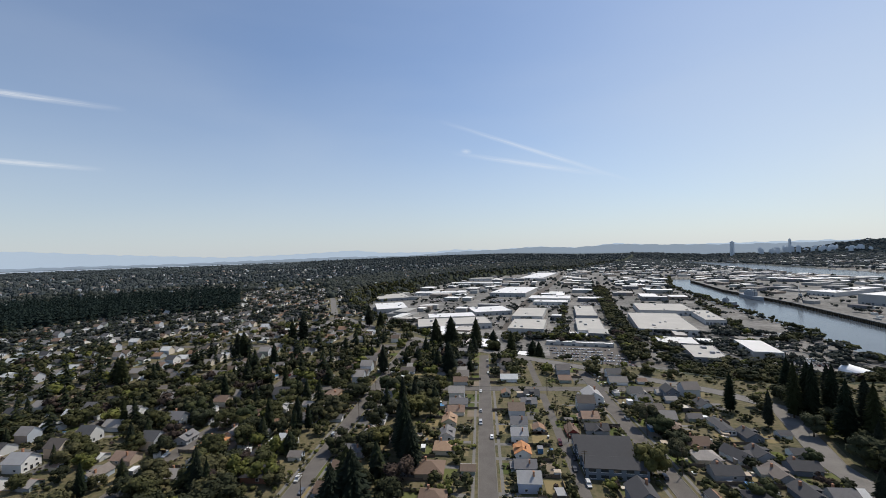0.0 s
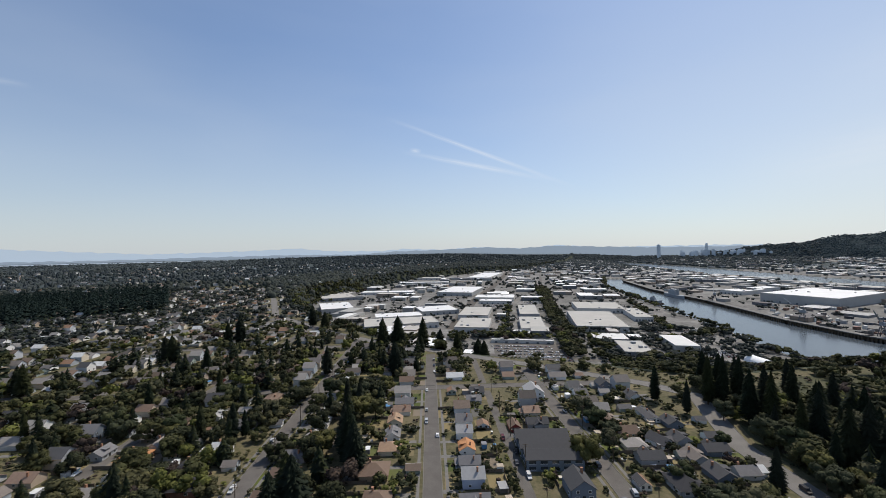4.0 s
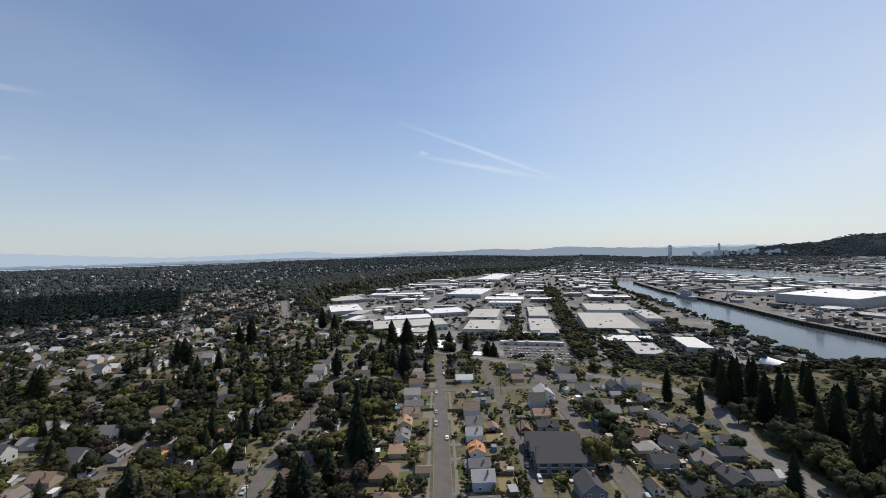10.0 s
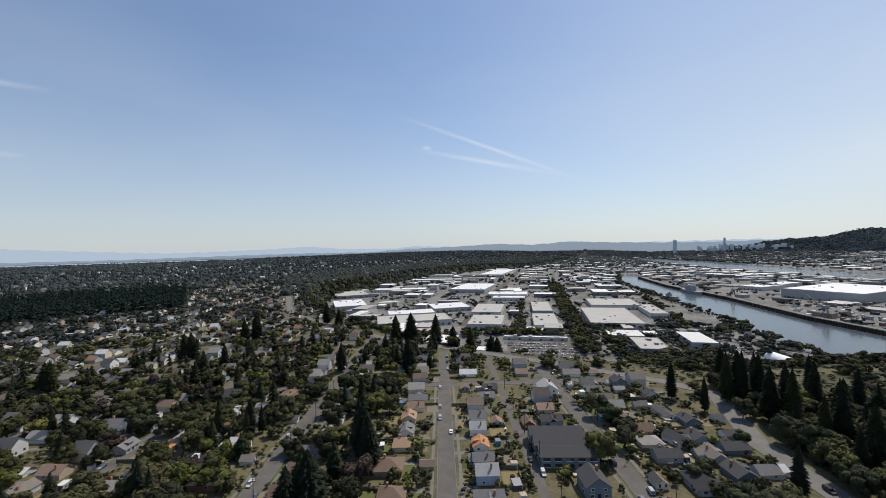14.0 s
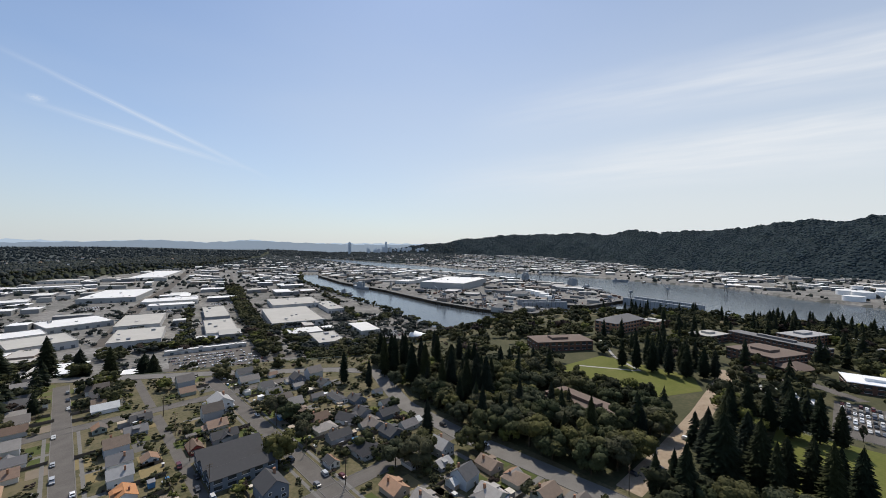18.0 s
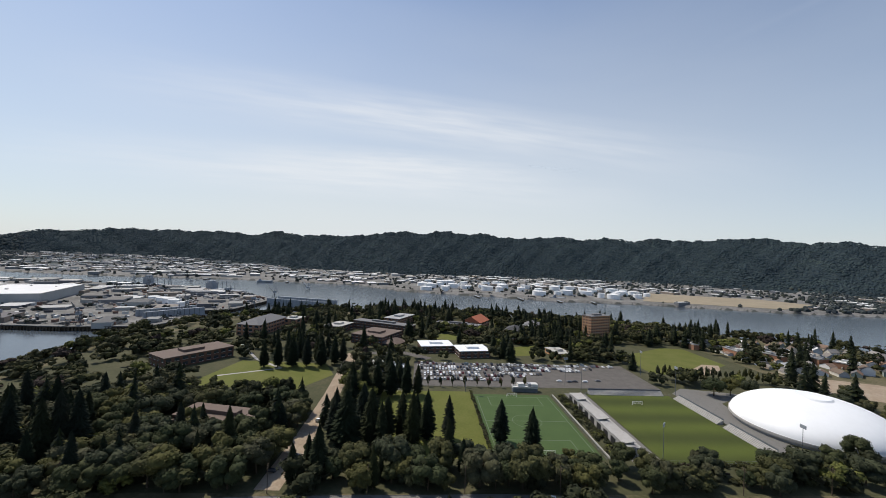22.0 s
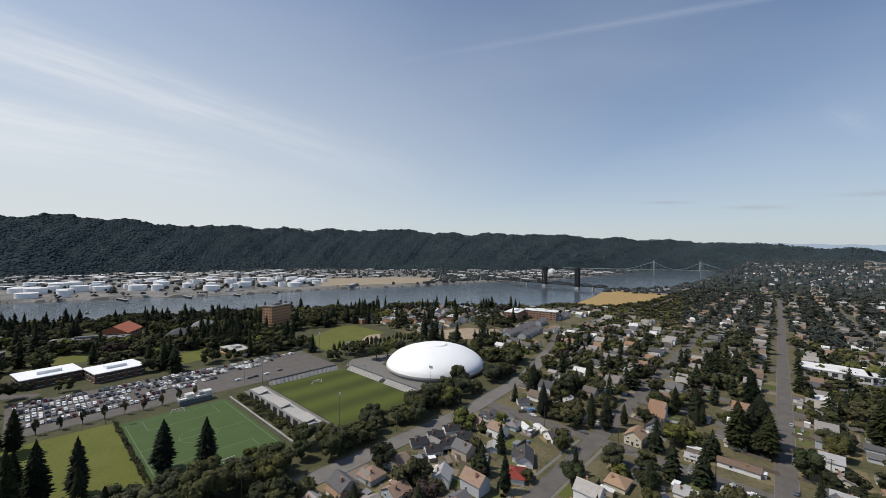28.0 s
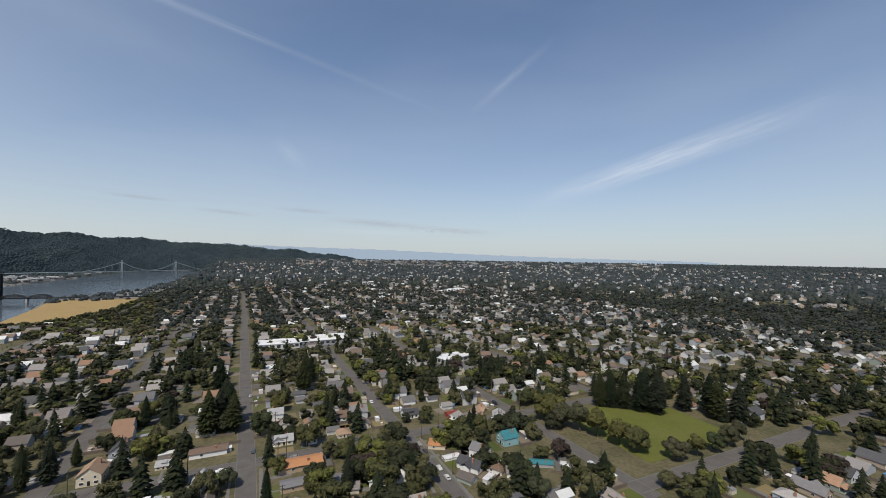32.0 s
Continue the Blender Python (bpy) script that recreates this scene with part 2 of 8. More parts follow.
M_CAR = mat("car_paint", [grey(0.95), grey(1.0)], 0.5, 0.25, palette=[(0.75, 0.75, 0.75), (0.05, 0.05, 0.055), (0.4, 0.41, 0.42), (0.8, 0.8, 0.8), (0.12, 0.13, 0.15),
            (0.10, 0.02, 0.02), (0.05, 0.06, 0.09), (0.55, 0.55, 0.53), (0.02, 0.02, 0.022), (0.8, 0.8, 0.79), (0.28, 0.27, 0.25), (0.62, 0.62, 0.62), (0.03, 0.03, 0.035), (0.2, 0.2, 0.21)], spec=0.5)

ROOF_OF = {k: mat("roof_" + k, [tuple(0.85 * q for q in c), tuple(1.12 * q for q in c)], 0.7, 0.85) for k, c in dict(
    tan=(0.32, 0.215, 0.14), orange=(0.42, 0.20, 0.09), coral=(0.40, 0.13, 0.07), red=(0.22, 0.04, 0.03), black=(0.03, 0.03, 0.034), dark=(0.065, 0.064, 0.066), grey=(0.17, 0.165, 0.165),
    light=(0.34, 0.335, 0.33), white=(0.58, 0.58, 0.56), brown=(0.16, 0.11, 0.08), teal=(0.04, 0.17, 0.19), umber=(0.150, 0.110, 0.088)).items()}
WALL_OF = {k: mat("wall_" + k, [tuple(0.9 * q for q in c), c], 0.5, 0.75) for k, c in dict(
    white=(0.76, 0.75, 0.72), cream=(0.62, 0.55, 0.42), grey=(0.36, 0.37, 0.38), blue=(0.36, 0.42, 0.55), brick=(0.30, 0.15, 0.10), red=(0.28, 0.06, 0.045),
    tan=(0.42, 0.32, 0.22), teal=(0.25, 0.42, 0.44), slate=(0.16, 0.19, 0.23)).items()}

M_WATER = bpy.data.materials.new("river_water")
M_WATER.use_nodes = True
_n, _l = M_WATER.node_tree.nodes, M_WATER.node_tree.links
_b = _n["Principled BSDF"]
_b.inputs["Base Color"].default_value = (0.068, 0.083, 0.097, 1)
_b.inputs["Roughness"].default_value = 0.17
_b.inputs["IOR"].default_value = 1.33
_w = _n.new("ShaderNodeTexNoise")
_w.inputs["Scale"].default_value = 0.25
_w.inputs["Detail"].default_value = 5
_g = _n.new("ShaderNodeNewGeometry")
_p = _n.new("ShaderNodeBump")
_p.inputs["Strength"].default_value = 0.3
_p.inputs["Distance"].default_value = 0.3
_l.new(_g.outputs["Position"], _w.inputs["Vector"])
_l.new(_w.outputs["Fac"], _p.inputs["Height"])
_l.new(_p.outputs["Normal"], _b.inputs["Normal"])


# ------------------------------------------------ mesh helpers
def link_mesh(name, bm, material, parent=None, label="", smooth=False):
    me = bpy.data.meshes.new(name)
    bm.to_mesh(me)
    bm.free()
    for m in material if isinstance(material, (list, tuple)) else [material]:
        me.materials.append(m)
    if smooth:
        me.polygons.foreach_set("use_smooth", [True] * len(me.polygons))
    ob = new(name, me)
    if parent:
        ob.parent = parent
    if label:
        tagged(ob, label)
    return ob


def part(name, bm, material, parent, label="", smooth=False):
    return link_mesh(name, bm, material, parent, label, smooth)


def thing(name, label, category, at=(0, 0, 0), rz=0.0, group="", kind=""):
    e = new(name)
    e.matrix_basis = pose(*at, 0, 0, rz)
    return tagged(e, label, category, group, kind)


def box(bm, x0, x1, y0, y1, z0, z1, mi=0):
    v = [bm.verts.new(p) for p in ((x0, y0, z0), (x1, y0, z0), (x1, y1, z0), (x0, y1, z0), (x0, y0, z1), (x1, y0, z1), (x1, y1, z1), (x0, y1, z1))]
    for f in ((0, 3, 2, 1), (4, 5, 6, 7), (0, 1, 5, 4), (1, 2, 6, 5), (2, 3, 7, 6), (3, 0, 4, 7)):
        bm.faces.new([v[i] for i in f]).material_index = mi
    return bm


def poly(bm, pts, mi=0):
    f = bm.faces.new([bm.verts.new(p) for p in pts])
    f.material_index = mi
    return f


def slab(bm, pts, thick, mi=0):
    """A sheet through pts with thickness below it."""
    n = (Vector(pts[1]) - Vector(pts[0])).cross(Vector(pts[2]) - Vector(pts[0])).normalized() * thick
    if n.z < 0:
        n, pts = -n, list(reversed(pts))
    a = [bm.verts.new(p) for p in pts]
    b = [bm.verts.new(Vector(p) - n) for p in pts]
    bm.faces.new(a).material_index = mi
    bm.faces.new(list(reversed(b))).material_index = mi
    for i in range(len(pts)):
        j = (i + 1) % len(pts)
        bm.faces.new([a[j], a[i], b[i], b[j]]).material_index = mi


def cyl(bm, x, y, z0, z1, r0, r1=None, n=12, mi=0):
    r1 = r0 if r1 is None else r1
    a = [bm.verts.new((x + r0 * math.cos(2 * math.pi * i / n), y + r0 * math.sin(2 * math.pi * i / n), z0)) for i in range(n)]
    b = [bm.verts.new((x + r1 * math.cos(2 * math.pi * i / n), y + r1 * math.sin(2 * math.pi * i / n), z1)) for i in range(n)]
    for i in range(n):
        j = (i + 1) % n
        bm.faces.new([a[i], a[j], b[j], b[i]]).material_index = mi
    bm.faces.new(b).material_index = mi
    bm.faces.new(list(reversed(a))).material_index = mi
    return bm


def soup(name, verts, tris, material, label, category="", midx=None, kind="stuff", smooth=False):
    """One mesh from arrays of corners and triangles."""
    me = bpy.data.meshes.new(name)
    verts, tris = np.asarray(verts, np.float32), np.asarray(tris, np.int32)
    me.vertices.add(len(verts))
    me.vertices.foreach_set("co", verts.ravel())
    me.loops.add(tris.size)
    me.loops.foreach_set("vertex_index", tris.ravel())
    me.polygons.add(len(tris))
    me.polygons.foreach_set("loop_start", np.arange(0, tris.size, 3, dtype=np.int32))
    for m in material if isinstance(material, (list, tuple)) else [material]:
        me.materials.append(m)
    if midx is not None:
        me.polygons.foreach_set("material_index", np.asarray(midx, np.int32))
    me.polygons.foreach_set("use_smooth", np.full(len(tris), smooth))
    me.update(calc_edges=True)
    return tagged(new(name, me), label, category, "", kind)


def arrays(bm):
    bmesh.ops.triangulate(bm, faces=bm.faces[:])
    bm.verts.index_update()
    v = np.array([x.co[:] for x in bm.verts])
    f = np.array([[x.index for x in g.verts] for g in bm.faces])
    mi = np.array([g.material_index for g in bm.faces])
    bm.free()
    return v, f, mi


def repeat(templates, pos, size, turn, pick):
    """Corners, triangles and material slots of templates set at pos, scaled by size (n, 3) and turned about z."""
    vs, fs, ms, base = [], [], [], 0
    for k, (v, f, mi) in enumerate(templates):
        idx = np.where(pick == k)[0]
        if not len(idx):
            continue
        c, s = np.cos(turn[idx])[:, None], np.sin(turn[idx])[:, None]
        p = v[None] * size[idx][:, None, :]
        q = np.stack([p[..., 0] * c - p[..., 1] * s, p[..., 0] * s + p[..., 1] * c, p[..., 2]], -1) + pos[idx][:, None, :]
        vs.append(q.reshape(-1, 3))
        fs.append((f[None] + (np.arange(len(idx)) * len(v))[:, None, None]).reshape(-1, 3) + base)
        ms.append(np.tile(mi, len(idx)))
        base += len(idx) * len(v)
    return np.concatenate(vs), np.concatenate(fs), np.concatenate(ms)


# ------------------------------------------------ lie of the land
LOW_EDGE = [(1200, 3400), (970, 3121), (563, 2618), (266, 2413), (72, 2157), (-171, 1806), (-281, 1408), (-365, 1177), (-330, 1000),
            (-250, 800), (-160, 640), (-90, 545), (-20, 460), (60, 408), (150, 372), (225, 330), (330, 345), (480, 350), (600, 305),
            (680, 200), (705, 50), (695, -100), (660, -230), (605, -340), (560, -450), (490, -570), (375, -640), (290, -745), (255, -880),
            (250, -1250), (260, -1560), (300, -2300), (350, -3000), (300, -5200), (5200, -5200), (5200, 5200), (2000, 5200)]
SHORE = [(455, 450), (474, 542), (504, 657), (525, 760), (545, 870), (572, 1017), (651, 1405), (834, 1822), (900, 1800), (835, 1660), (745, 1282),
         (719, 984), (665, 700), (662, 568), (680, 455), (768, 430), (851, 469), (885, 415), (1050, 398), (1105, 432), (1213, 540), (1315, 767),
         (1390, 1019), (1440, 1263), (1420, 1654), (1440, 2100), (1500, 2427), (1640, 3300), (1760, 3640), (1900, 3660), (1950, 3318), (1860, 2463),
         (1790, 1850), (1720, 1382), (1720, 1046), (1730, 766), (1680, 487), (1640, 260), (1450, 75), (1391, -105), (1339, -276),
         (1271, -437), (1249, -722), (1140, -1100), (1106, -1429), (971, -1703), (933, -2643), (800, -4900), (420, -4900), (430, -3000),
         (400, -2300), (430, -1800), (560, -1505), (505, -1290), (462, -1060), (500, -869), (600, -770), (640, -640), (690, -480), (740, -330),
         (770, -150), (770, 60), (740, 230), (660, 330), (560, 400)]


def signed(px, py, ring):
    """Distance to the ring, positive inside."""
    px, py = np.asarray(px, float), np.asarray(py, float)
    best, inside = np.full(px.shape, 1e9), np.zeros(px.shape, bool)
    for (ax, ay), (bx, by) in zip(ring, ring[1:] + ring[:1]):
        dx, dy = bx - ax, by - ay
        k = np.clip(((px - ax) * dx + (py - ay) * dy) / (dx * dx + dy * dy), 0, 1)
        best = np.minimum(best, np.hypot(px - ax - k * dx, py - ay - k * dy))
        if dy:
            inside ^= ((ay > py) != (by > py)) & (px < dx * (py - ay) / dy + ax)
    return np.where(inside, best, -best)


def ease(x):
    x = np.clip(x, 0, 1)
    return x * x * (3 - 2 * x)


HILL_AZ = [36, 41.6, 49.7, 58.8, 66.2, 70.6, 76.5, 83.8, 94, 101.3, 110.8, 123.4, 129.4, 140.1, 149.5, 159, 171.6, 183, 196.3, 211, 234]
HILL_EL = [-0.4, 0.15, 1.32, 1.89, 1.77, 2.22, 1.94, 2.78, 3.35, 2.85, 2.85, 2.82, 3.1, 2.6, 2.75, 2.2, 1.65, 1.0, -0.4, -0.8, -1.0]
FOOT_AZ = [36, 46, 57.4, 64.9, 72.3, 79.6, 86.9, 101.5, 116, 135, 146, 153, 168, 183, 234]
FOOT_D = [4300, 4200, 3900, 3300, 2700, 2500, 2350, 2450, 2600, 2650, 2700, 2900, 3900, 4200, 4300]


def lie(px, py, rough=True):
    """Height of the ground."""
    px, py = np.asarray(px, float), np.asarray(py, float)
    d = np.hypot(px, py)
    az = np.degrees(np.arctan2(px, py))
    az = np.where(az < -100, az + 360, az)
    low, wet = signed(px, py, LOW_EDGE), signed(px, py, SHORE)
    drop = 30 * ease((az - 2) / 15) * ease((d - 1500) / 1300) * (az < 60)
    z = -36 * ease((low + 22) / 44) - drop * (1 - ease((low + 22) / 44))
    z = np.where(low > 15, z - 14 * ease((wet + 3) / 8), z)
    foot = np.interp(az, FOOT_AZ, FOOT_D)
    crest = np.minimum(foot + 850, 4780)
    top = 104 + crest * np.tan(np.radians(np.interp(az, HILL_AZ, HILL_EL))) - 14
    k = np.clip((d - foot) / (crest - foot), 0, 1.4)
    hill = (top + 36) * np.where(k < 1, k ** 0.85, 1 - (k - 1) * 0.5)
    if rough:
        crestline = 9 * np.sin(az * 0.83 + 1.2 * np.sin(az * 0.27)) + 5 * np.sin(az * 2.3 + 2 * np.sin(az * 0.6)) + 2.5 * np.sin(az * 5.9) + 1.5 * np.sin(az * 11.3 + 1.0)
        spurs = 0.6 * (15 * np.sin(az * 0.62 + d * 0.0052) + 11 * np.sin(az * 1.15 - d * 0.0087 + 1.0) + 7 * np.sin(az * 2.1 + d * 0.013) + 5 * np.sin(az * 3.3 - d * 0.021 + 2.0))
        hill = hill + crestline * ease((k - 0.72) / 0.26) + spurs * ease(k * 4) * ease((1.0 - k) * 3)
    on = (az > 36) & (az < 234) & (d > foot)
    z = np.where(on, np.maximum(z, -36 + np.maximum(hill, 0)), z)
    # far ground lifted so that its edge fits the horizon in view
    rise = 75 * ease((d - 2200) / 2600)
    rise = rise - np.maximum(rise - 50, 0) * ease((az + 100) / 14) * ease((-2 - az) / 24)
    bank = ease((-wet - 30) / 700)
    return z + np.where(on | (wet > -30), 0, np.where(low > 0, bank * rise * (0.6 + 0.35 * ease((d - 3000) / 900) * ease((30 - az) / 9) * ease((-wet - 60) / 400)), rise))


def zat(x, y):
    return float(lie(np.array([x]), np.array([y]))[0])


# ground: one sheet of rings round the middle, to the horizon
n_az = 720
rr = np.concatenate([[0.0, 60, 110], np.geomspace(140, 4900, 190)])
aa = np.linspace(0, 2 * np.pi, n_az, endpoint=False)
gx, gy = rr[:, None] * np.sin(aa)[None], rr[:, None] * np.cos(aa)[None]
gz = lie(gx, gy)
gv = np.stack([gx, gy, gz], -1).reshape(-1, 3)
i0 = (np.arange(len(rr) - 1)[:, None] * n_az + np.arange(n_az)[None])
i1 = (np.arange(len(rr) - 1)[:, None] * n_az + (np.arange(n_az)[None] + 1) % n_az)
gt = np.concatenate([np.stack([i0, i0 + n_az, i1 + n_az], -1).reshape(-1, 3), np.stack([i0, i1 + n_az, i1], -1).reshape(-1, 3)])
gt = gt[:, ::-1]
gc = gv[gt].mean(1)
g_low, g_wet = signed(gc[:, 0], gc[:, 1], LOW_EDGE), signed(gc[:, 0], gc[:, 1], SHORE)
g_d = np.hypot(gc[:, 0], gc[:, 1])
g_az = np.degrees(np.arctan2(gc[:, 0], gc[:, 1]))
g_az = np.where(g_az < -100, g_az + 360, g_az)
gm = np.where(g_low > 22, 1, np.where(g_low > -24, 2, 0))
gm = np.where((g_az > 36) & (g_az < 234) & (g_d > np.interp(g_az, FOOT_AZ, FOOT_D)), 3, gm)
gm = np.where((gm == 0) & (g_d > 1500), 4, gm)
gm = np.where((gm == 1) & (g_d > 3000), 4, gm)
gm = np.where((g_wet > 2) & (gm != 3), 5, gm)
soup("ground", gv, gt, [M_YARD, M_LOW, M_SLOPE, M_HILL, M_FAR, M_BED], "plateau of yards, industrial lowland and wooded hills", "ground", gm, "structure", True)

bm = bmesh.new()
poly(bm, [(350, -4900, -42), (2900, -4900, -42), (2900, 4900, -42), (350, 4900, -42)])
tagged(link_mesh("water", bm, M_WATER), "calm dark river reflecting the sky", "water", "", "structure")


# ------------------------------------------------ roads
ROADS = []


def ribbon(name, pts, width, material, lift, label, category="road", step=12.0, kerb=0.0):
    """A strip that follows the ground, with kerbs as real steps."""
    fine = []
    for a, b in zip(pts, pts[1:]):
        n = max(1, int(math.hypot(b[0] - a[0], b[1] - a[1]) / step))
        fine += [(a[0] + (b[0] - a[0]) * i / n, a[1] + (b[1] - a[1]) * i / n) for i in range(n)]
    fine.append(pts[-1])
    bm = bmesh.new()
    rows = []
    h = width / 2
    prof = [(-h, 0.0), (h, 0.0)] if not kerb else [(-h - 0.3, -0.5), (-h - 0.3, kerb), (-h, kerb), (-h, 0.0), (h, 0.0), (h, kerb), (h + 0.3, kerb), (h + 0.3, -0.5)]
    for i, p in enumerate(fine):
        a, b = fine[max(0, i - 1)], fine[min(len(fine) - 1, i + 1)]
        t = Vector((b[0] - a[0], b[1] - a[1])).normalized()
        z = zat(*p) + lift
        rows.append([bm.verts.new((p[0] + t.y * o, p[1] - t.x * o, z + dz)) for o, dz in prof])
    for r, s in zip(rows, rows[1:]):
        for j in range(len(prof) - 1):
            bm.faces.new([r[j], s[j], s[j + 1], r[j + 1]]).material_index = 1 if kerb and j not in (3,) else 0
    bmesh.ops.recalc_face_normals(bm, faces=bm.faces[:])
    if rows and bm.faces[0].normal.z < 0 and not kerb:
        bmesh.ops.reverse_faces(bm, faces=bm.faces[:])
    ob = tagged(link_mesh(name, bm, [material, M_PAVE]), label, category, "", "structure")
    ROADS.append((pts, width))
    return ob


STREET_X = [-660, -578, -496, -414, -332, -250, -167, -85, 0, 82]
NORTH_X = [-720, -640, -560, -480, -400, -320, -240, -158, -79, 4, 84]
CROSS_S = [150, 300, 440, 590, 740, 900, 1060]
CROSS_N = [-219, -345, -470, -596, -722, -850, -980, -1110, -1240]
WILLAM = [(-470, 1180), (-383, 977), (-261, 675), (-126, 515), (-57, 452), (95, 348), (163, 295), (185, 268), (160, 200), (157, 146), (162, 60), (164, -40), (161, -108),
          (160, -205), (170, -290), (196, -380)]
M_WORN = mat("sun_bleached_asphalt", [(0.11, 0.103, 0.093), (0.155, 0.145, 0.132), (0.195, 0.184, 0.168)], 0.12, 0.9, fine=14)
ribbon("road", WILLAM, 11.0, M_WORN, 0.10, "wide pale grey asphalt avenue along the bluff edge", kerb=0.14)
ribbon("road", [(196, -380), (228, -470), (236, -600), (222, -760), (215, -1000)], 8.0, M_ASPHALT, 0.10, "grey asphalt street past the terraces", kerb=0.12)


for x in STREET_X:
    top = {82: 345, 0: 396, -85: 470, -167: 560, -250: 650}.get(x, 1150 if x < -320 else 900)
    ribbon("road", [(x, 112), (x, top)], 8.2, M_ASPHALT, 0.06, "grey asphalt residential street between kerbs", kerb=0.13, step=25)
for x in NORTH_X:
    s = 0.035
    ribbon("road", ([(x - 2, -118)] if x > -200 else []) + [(x, -219), (x + 125 * s, -345), (x + 1000 * s, -1219)], 8.2, M_ASPHALT, 0.06, "grey asphalt residential street between kerbs", kerb=0.13, step=25)
for y in CROSS_S:
    x1 = {150: 157, 300: 150, 440: -50, 590: -200, 740: -290, 900: -350, 1060: -420}[y]
    ribbon("road", [(-690, y), (x1, y)], 8.5, M_ASPHALT, 0.04, "grey asphalt cross street", kerb=0.12, step=25)
for y in CROSS_N:
    ribbon("road", [(-760, y), (-158, y), (158 if y > -500 else 200, y)], 8.5, M_ASPHALT, 0.04, "grey asphalt cross street", kerb=0.12, step=25)
ribbon("road", [(-158, -127), (-420, -125)], 8.5, M_ASPHALT, 0.05, "grey asphalt street beside the park", kerb=0.12)
for y0 in (150, 300):
    ribbon("alley", [(41, y0 + 6), (41, y0 + 140)], 5.0, M_ASPHALT, 0.03, "narrow grey back alley behind houses", "alley")
ribbon("dirt_road", [(172, 63), (223, 61), (282, 61), (400, 66)], 11.0, M_DIRT, 0.09, "torn-up bare dirt road under construction", "road")
ribbon("road", [(395, 68), (410, 20), (385, -10)], 9.0, M_ASPHALT, 0.07, "grey campus drive past the halls", kerb=0.12)
ribbon("path", [(322, 160), (345, 118), (356, 132)], 2.6, M_CONCRETE, 0.12, "pale concrete footpath across the lawn", "path")
ribbon("path", [(345, 118), (372, 150), (430, 190)], 2.6, M_CONCRETE, 0.13, "pale concrete footpath across the lawn", "path")


def patch(name, pts, material, lift, label, category):
    bm = bmesh.new()
    slab(bm, [(x, y, zat(x, y) + lift) for x, y in pts], 0.3)
    return tagged(link_mesh(name, bm, material), label, category, "", "structure")


def rect(x0, x1, y0, y1):
    return [(x0, y0), (x1, y0), (x1, y1), (x0, y1)]


# ------------------------------------------------ campus grounds
def stripes(name, c1, c2, width):
    m = mat(name, [c1, c2], 0.08, 0.9, fine=12)
    n, l = m.node_tree.nodes, m.node_tree.links
    b = n["Principled BSDF"]
    col = b.inputs["Base Color"].links[0].from_socket
    geo = n.new("ShaderNodeNewGeometry")
    wave = n.new("ShaderNodeTexWave")
    wave.bands_direction = "X"
    wave.inputs["Scale"].default_value = 0.314 / width
    l.new(geo.outputs["Position"], wave.inputs["Vector"])
    mul = n.new("ShaderNodeMixRGB")
    mul.blend_type = "MULTIPLY"
    mul.inputs[0].default_value = 0.42
    l.new(col, mul.inputs[1])
    l.new(wave.outputs["Color"], mul.inputs[2])
    l.new(mul.outputs["Color"], b.inputs["Base Color"])
    return m


M_TURF = mat("artificial_turf", [(0.046, 0.080, 0.022), (0.064, 0.103, 0.031)], 0.1, 0.9, fine=12)
M_PITCH = stripes("mown_pitch", (0.062, 0.081, 0.009), (0.082, 0.101, 0.015), 28.0)
M_LINE = mat("worn_line_paint", [(0.08, 0.11, 0.065), (0.16, 0.19, 0.135)], 0.8, 0.9)
M_CAMPUS = mat("campus_grass", [(0.036, 0.040, 0.017), (0.062, 0.062, 0.028), (0.105, 0.092, 0.05)], 0.05, 0.95, fine=9)
patch("grass", [(170, -330), (560, -330), (640, -200), (660, 60), (560, 270), (400, 308), (285, 300), (190, 250), (170, 200)], M_CAMPUS, 0.03, "dark olive campus grass under trees", "grass")
patch("turf_field", rect(199, 291, -98, -41), M_TURF, 0.12, "dark green artificial turf football field", "field")
patch("pitch", rect(195, 294, -193, -129), M_PITCH, 0.12, "striped mown green football pitch", "field")
patch("lawn", rect(199, 296, -39, 26), M_LAWN, 0.10, "bright green sports lawn", "lawn")
patch("lawn", [(292, 90), (330, 70), (362, 84), (366, 160), (300, 172)], M_LAWN, 0.08, "bright green open campus lawn", "lawn")
patch("lawn", [(470, -50), (500, -56), (507, -22), (474, -12)], M_LAWN, 0.08, "small green lawn between campus halls", "lawn")
patch("lawn", [(400, -92), (440, -100), (452, -135), (410, -130)], M_LAWN, 0.08, "green garden lawn beside the pavilion", "lawn")
patch("lawn", [(352, -215), (410, -212), (455, -288), (450, -312), (385, -312), (345, -250)], M_LAWN, 0.08, "green baseball outfield", "lawn")
patch("infield", [(383, -303), (366, -292), (349, -262), (352, -252), (366, -262), (386, -288)], M_DIRT, 0.11, "tan dirt baseball infield", "field")
patch("parking_lot", rect(308, 374, -196, 4), M_ASPHALT, 0.05, "grey asphalt parking lot full of cars", "parking lot")
patch("plaza", [(192, -200), (300, -200), (312, -215), (300, -260), (280, -225), (200, -215)], M_PAVE, 0.06, "worn grey concrete forecourt beside the dome", "plaza")
patch("plaza", rect(197, 296, -128, -112), M_PAVE, 0.07, "worn grey concrete terrace beside the pitch", "plaza")
patch("lawn", [(-184, -139), (-262, -139), (-266, -205), (-222, -210), (-184, -200)], M_LAWN, 0.11, "bright green lawn of a small park with trees", "lawn")
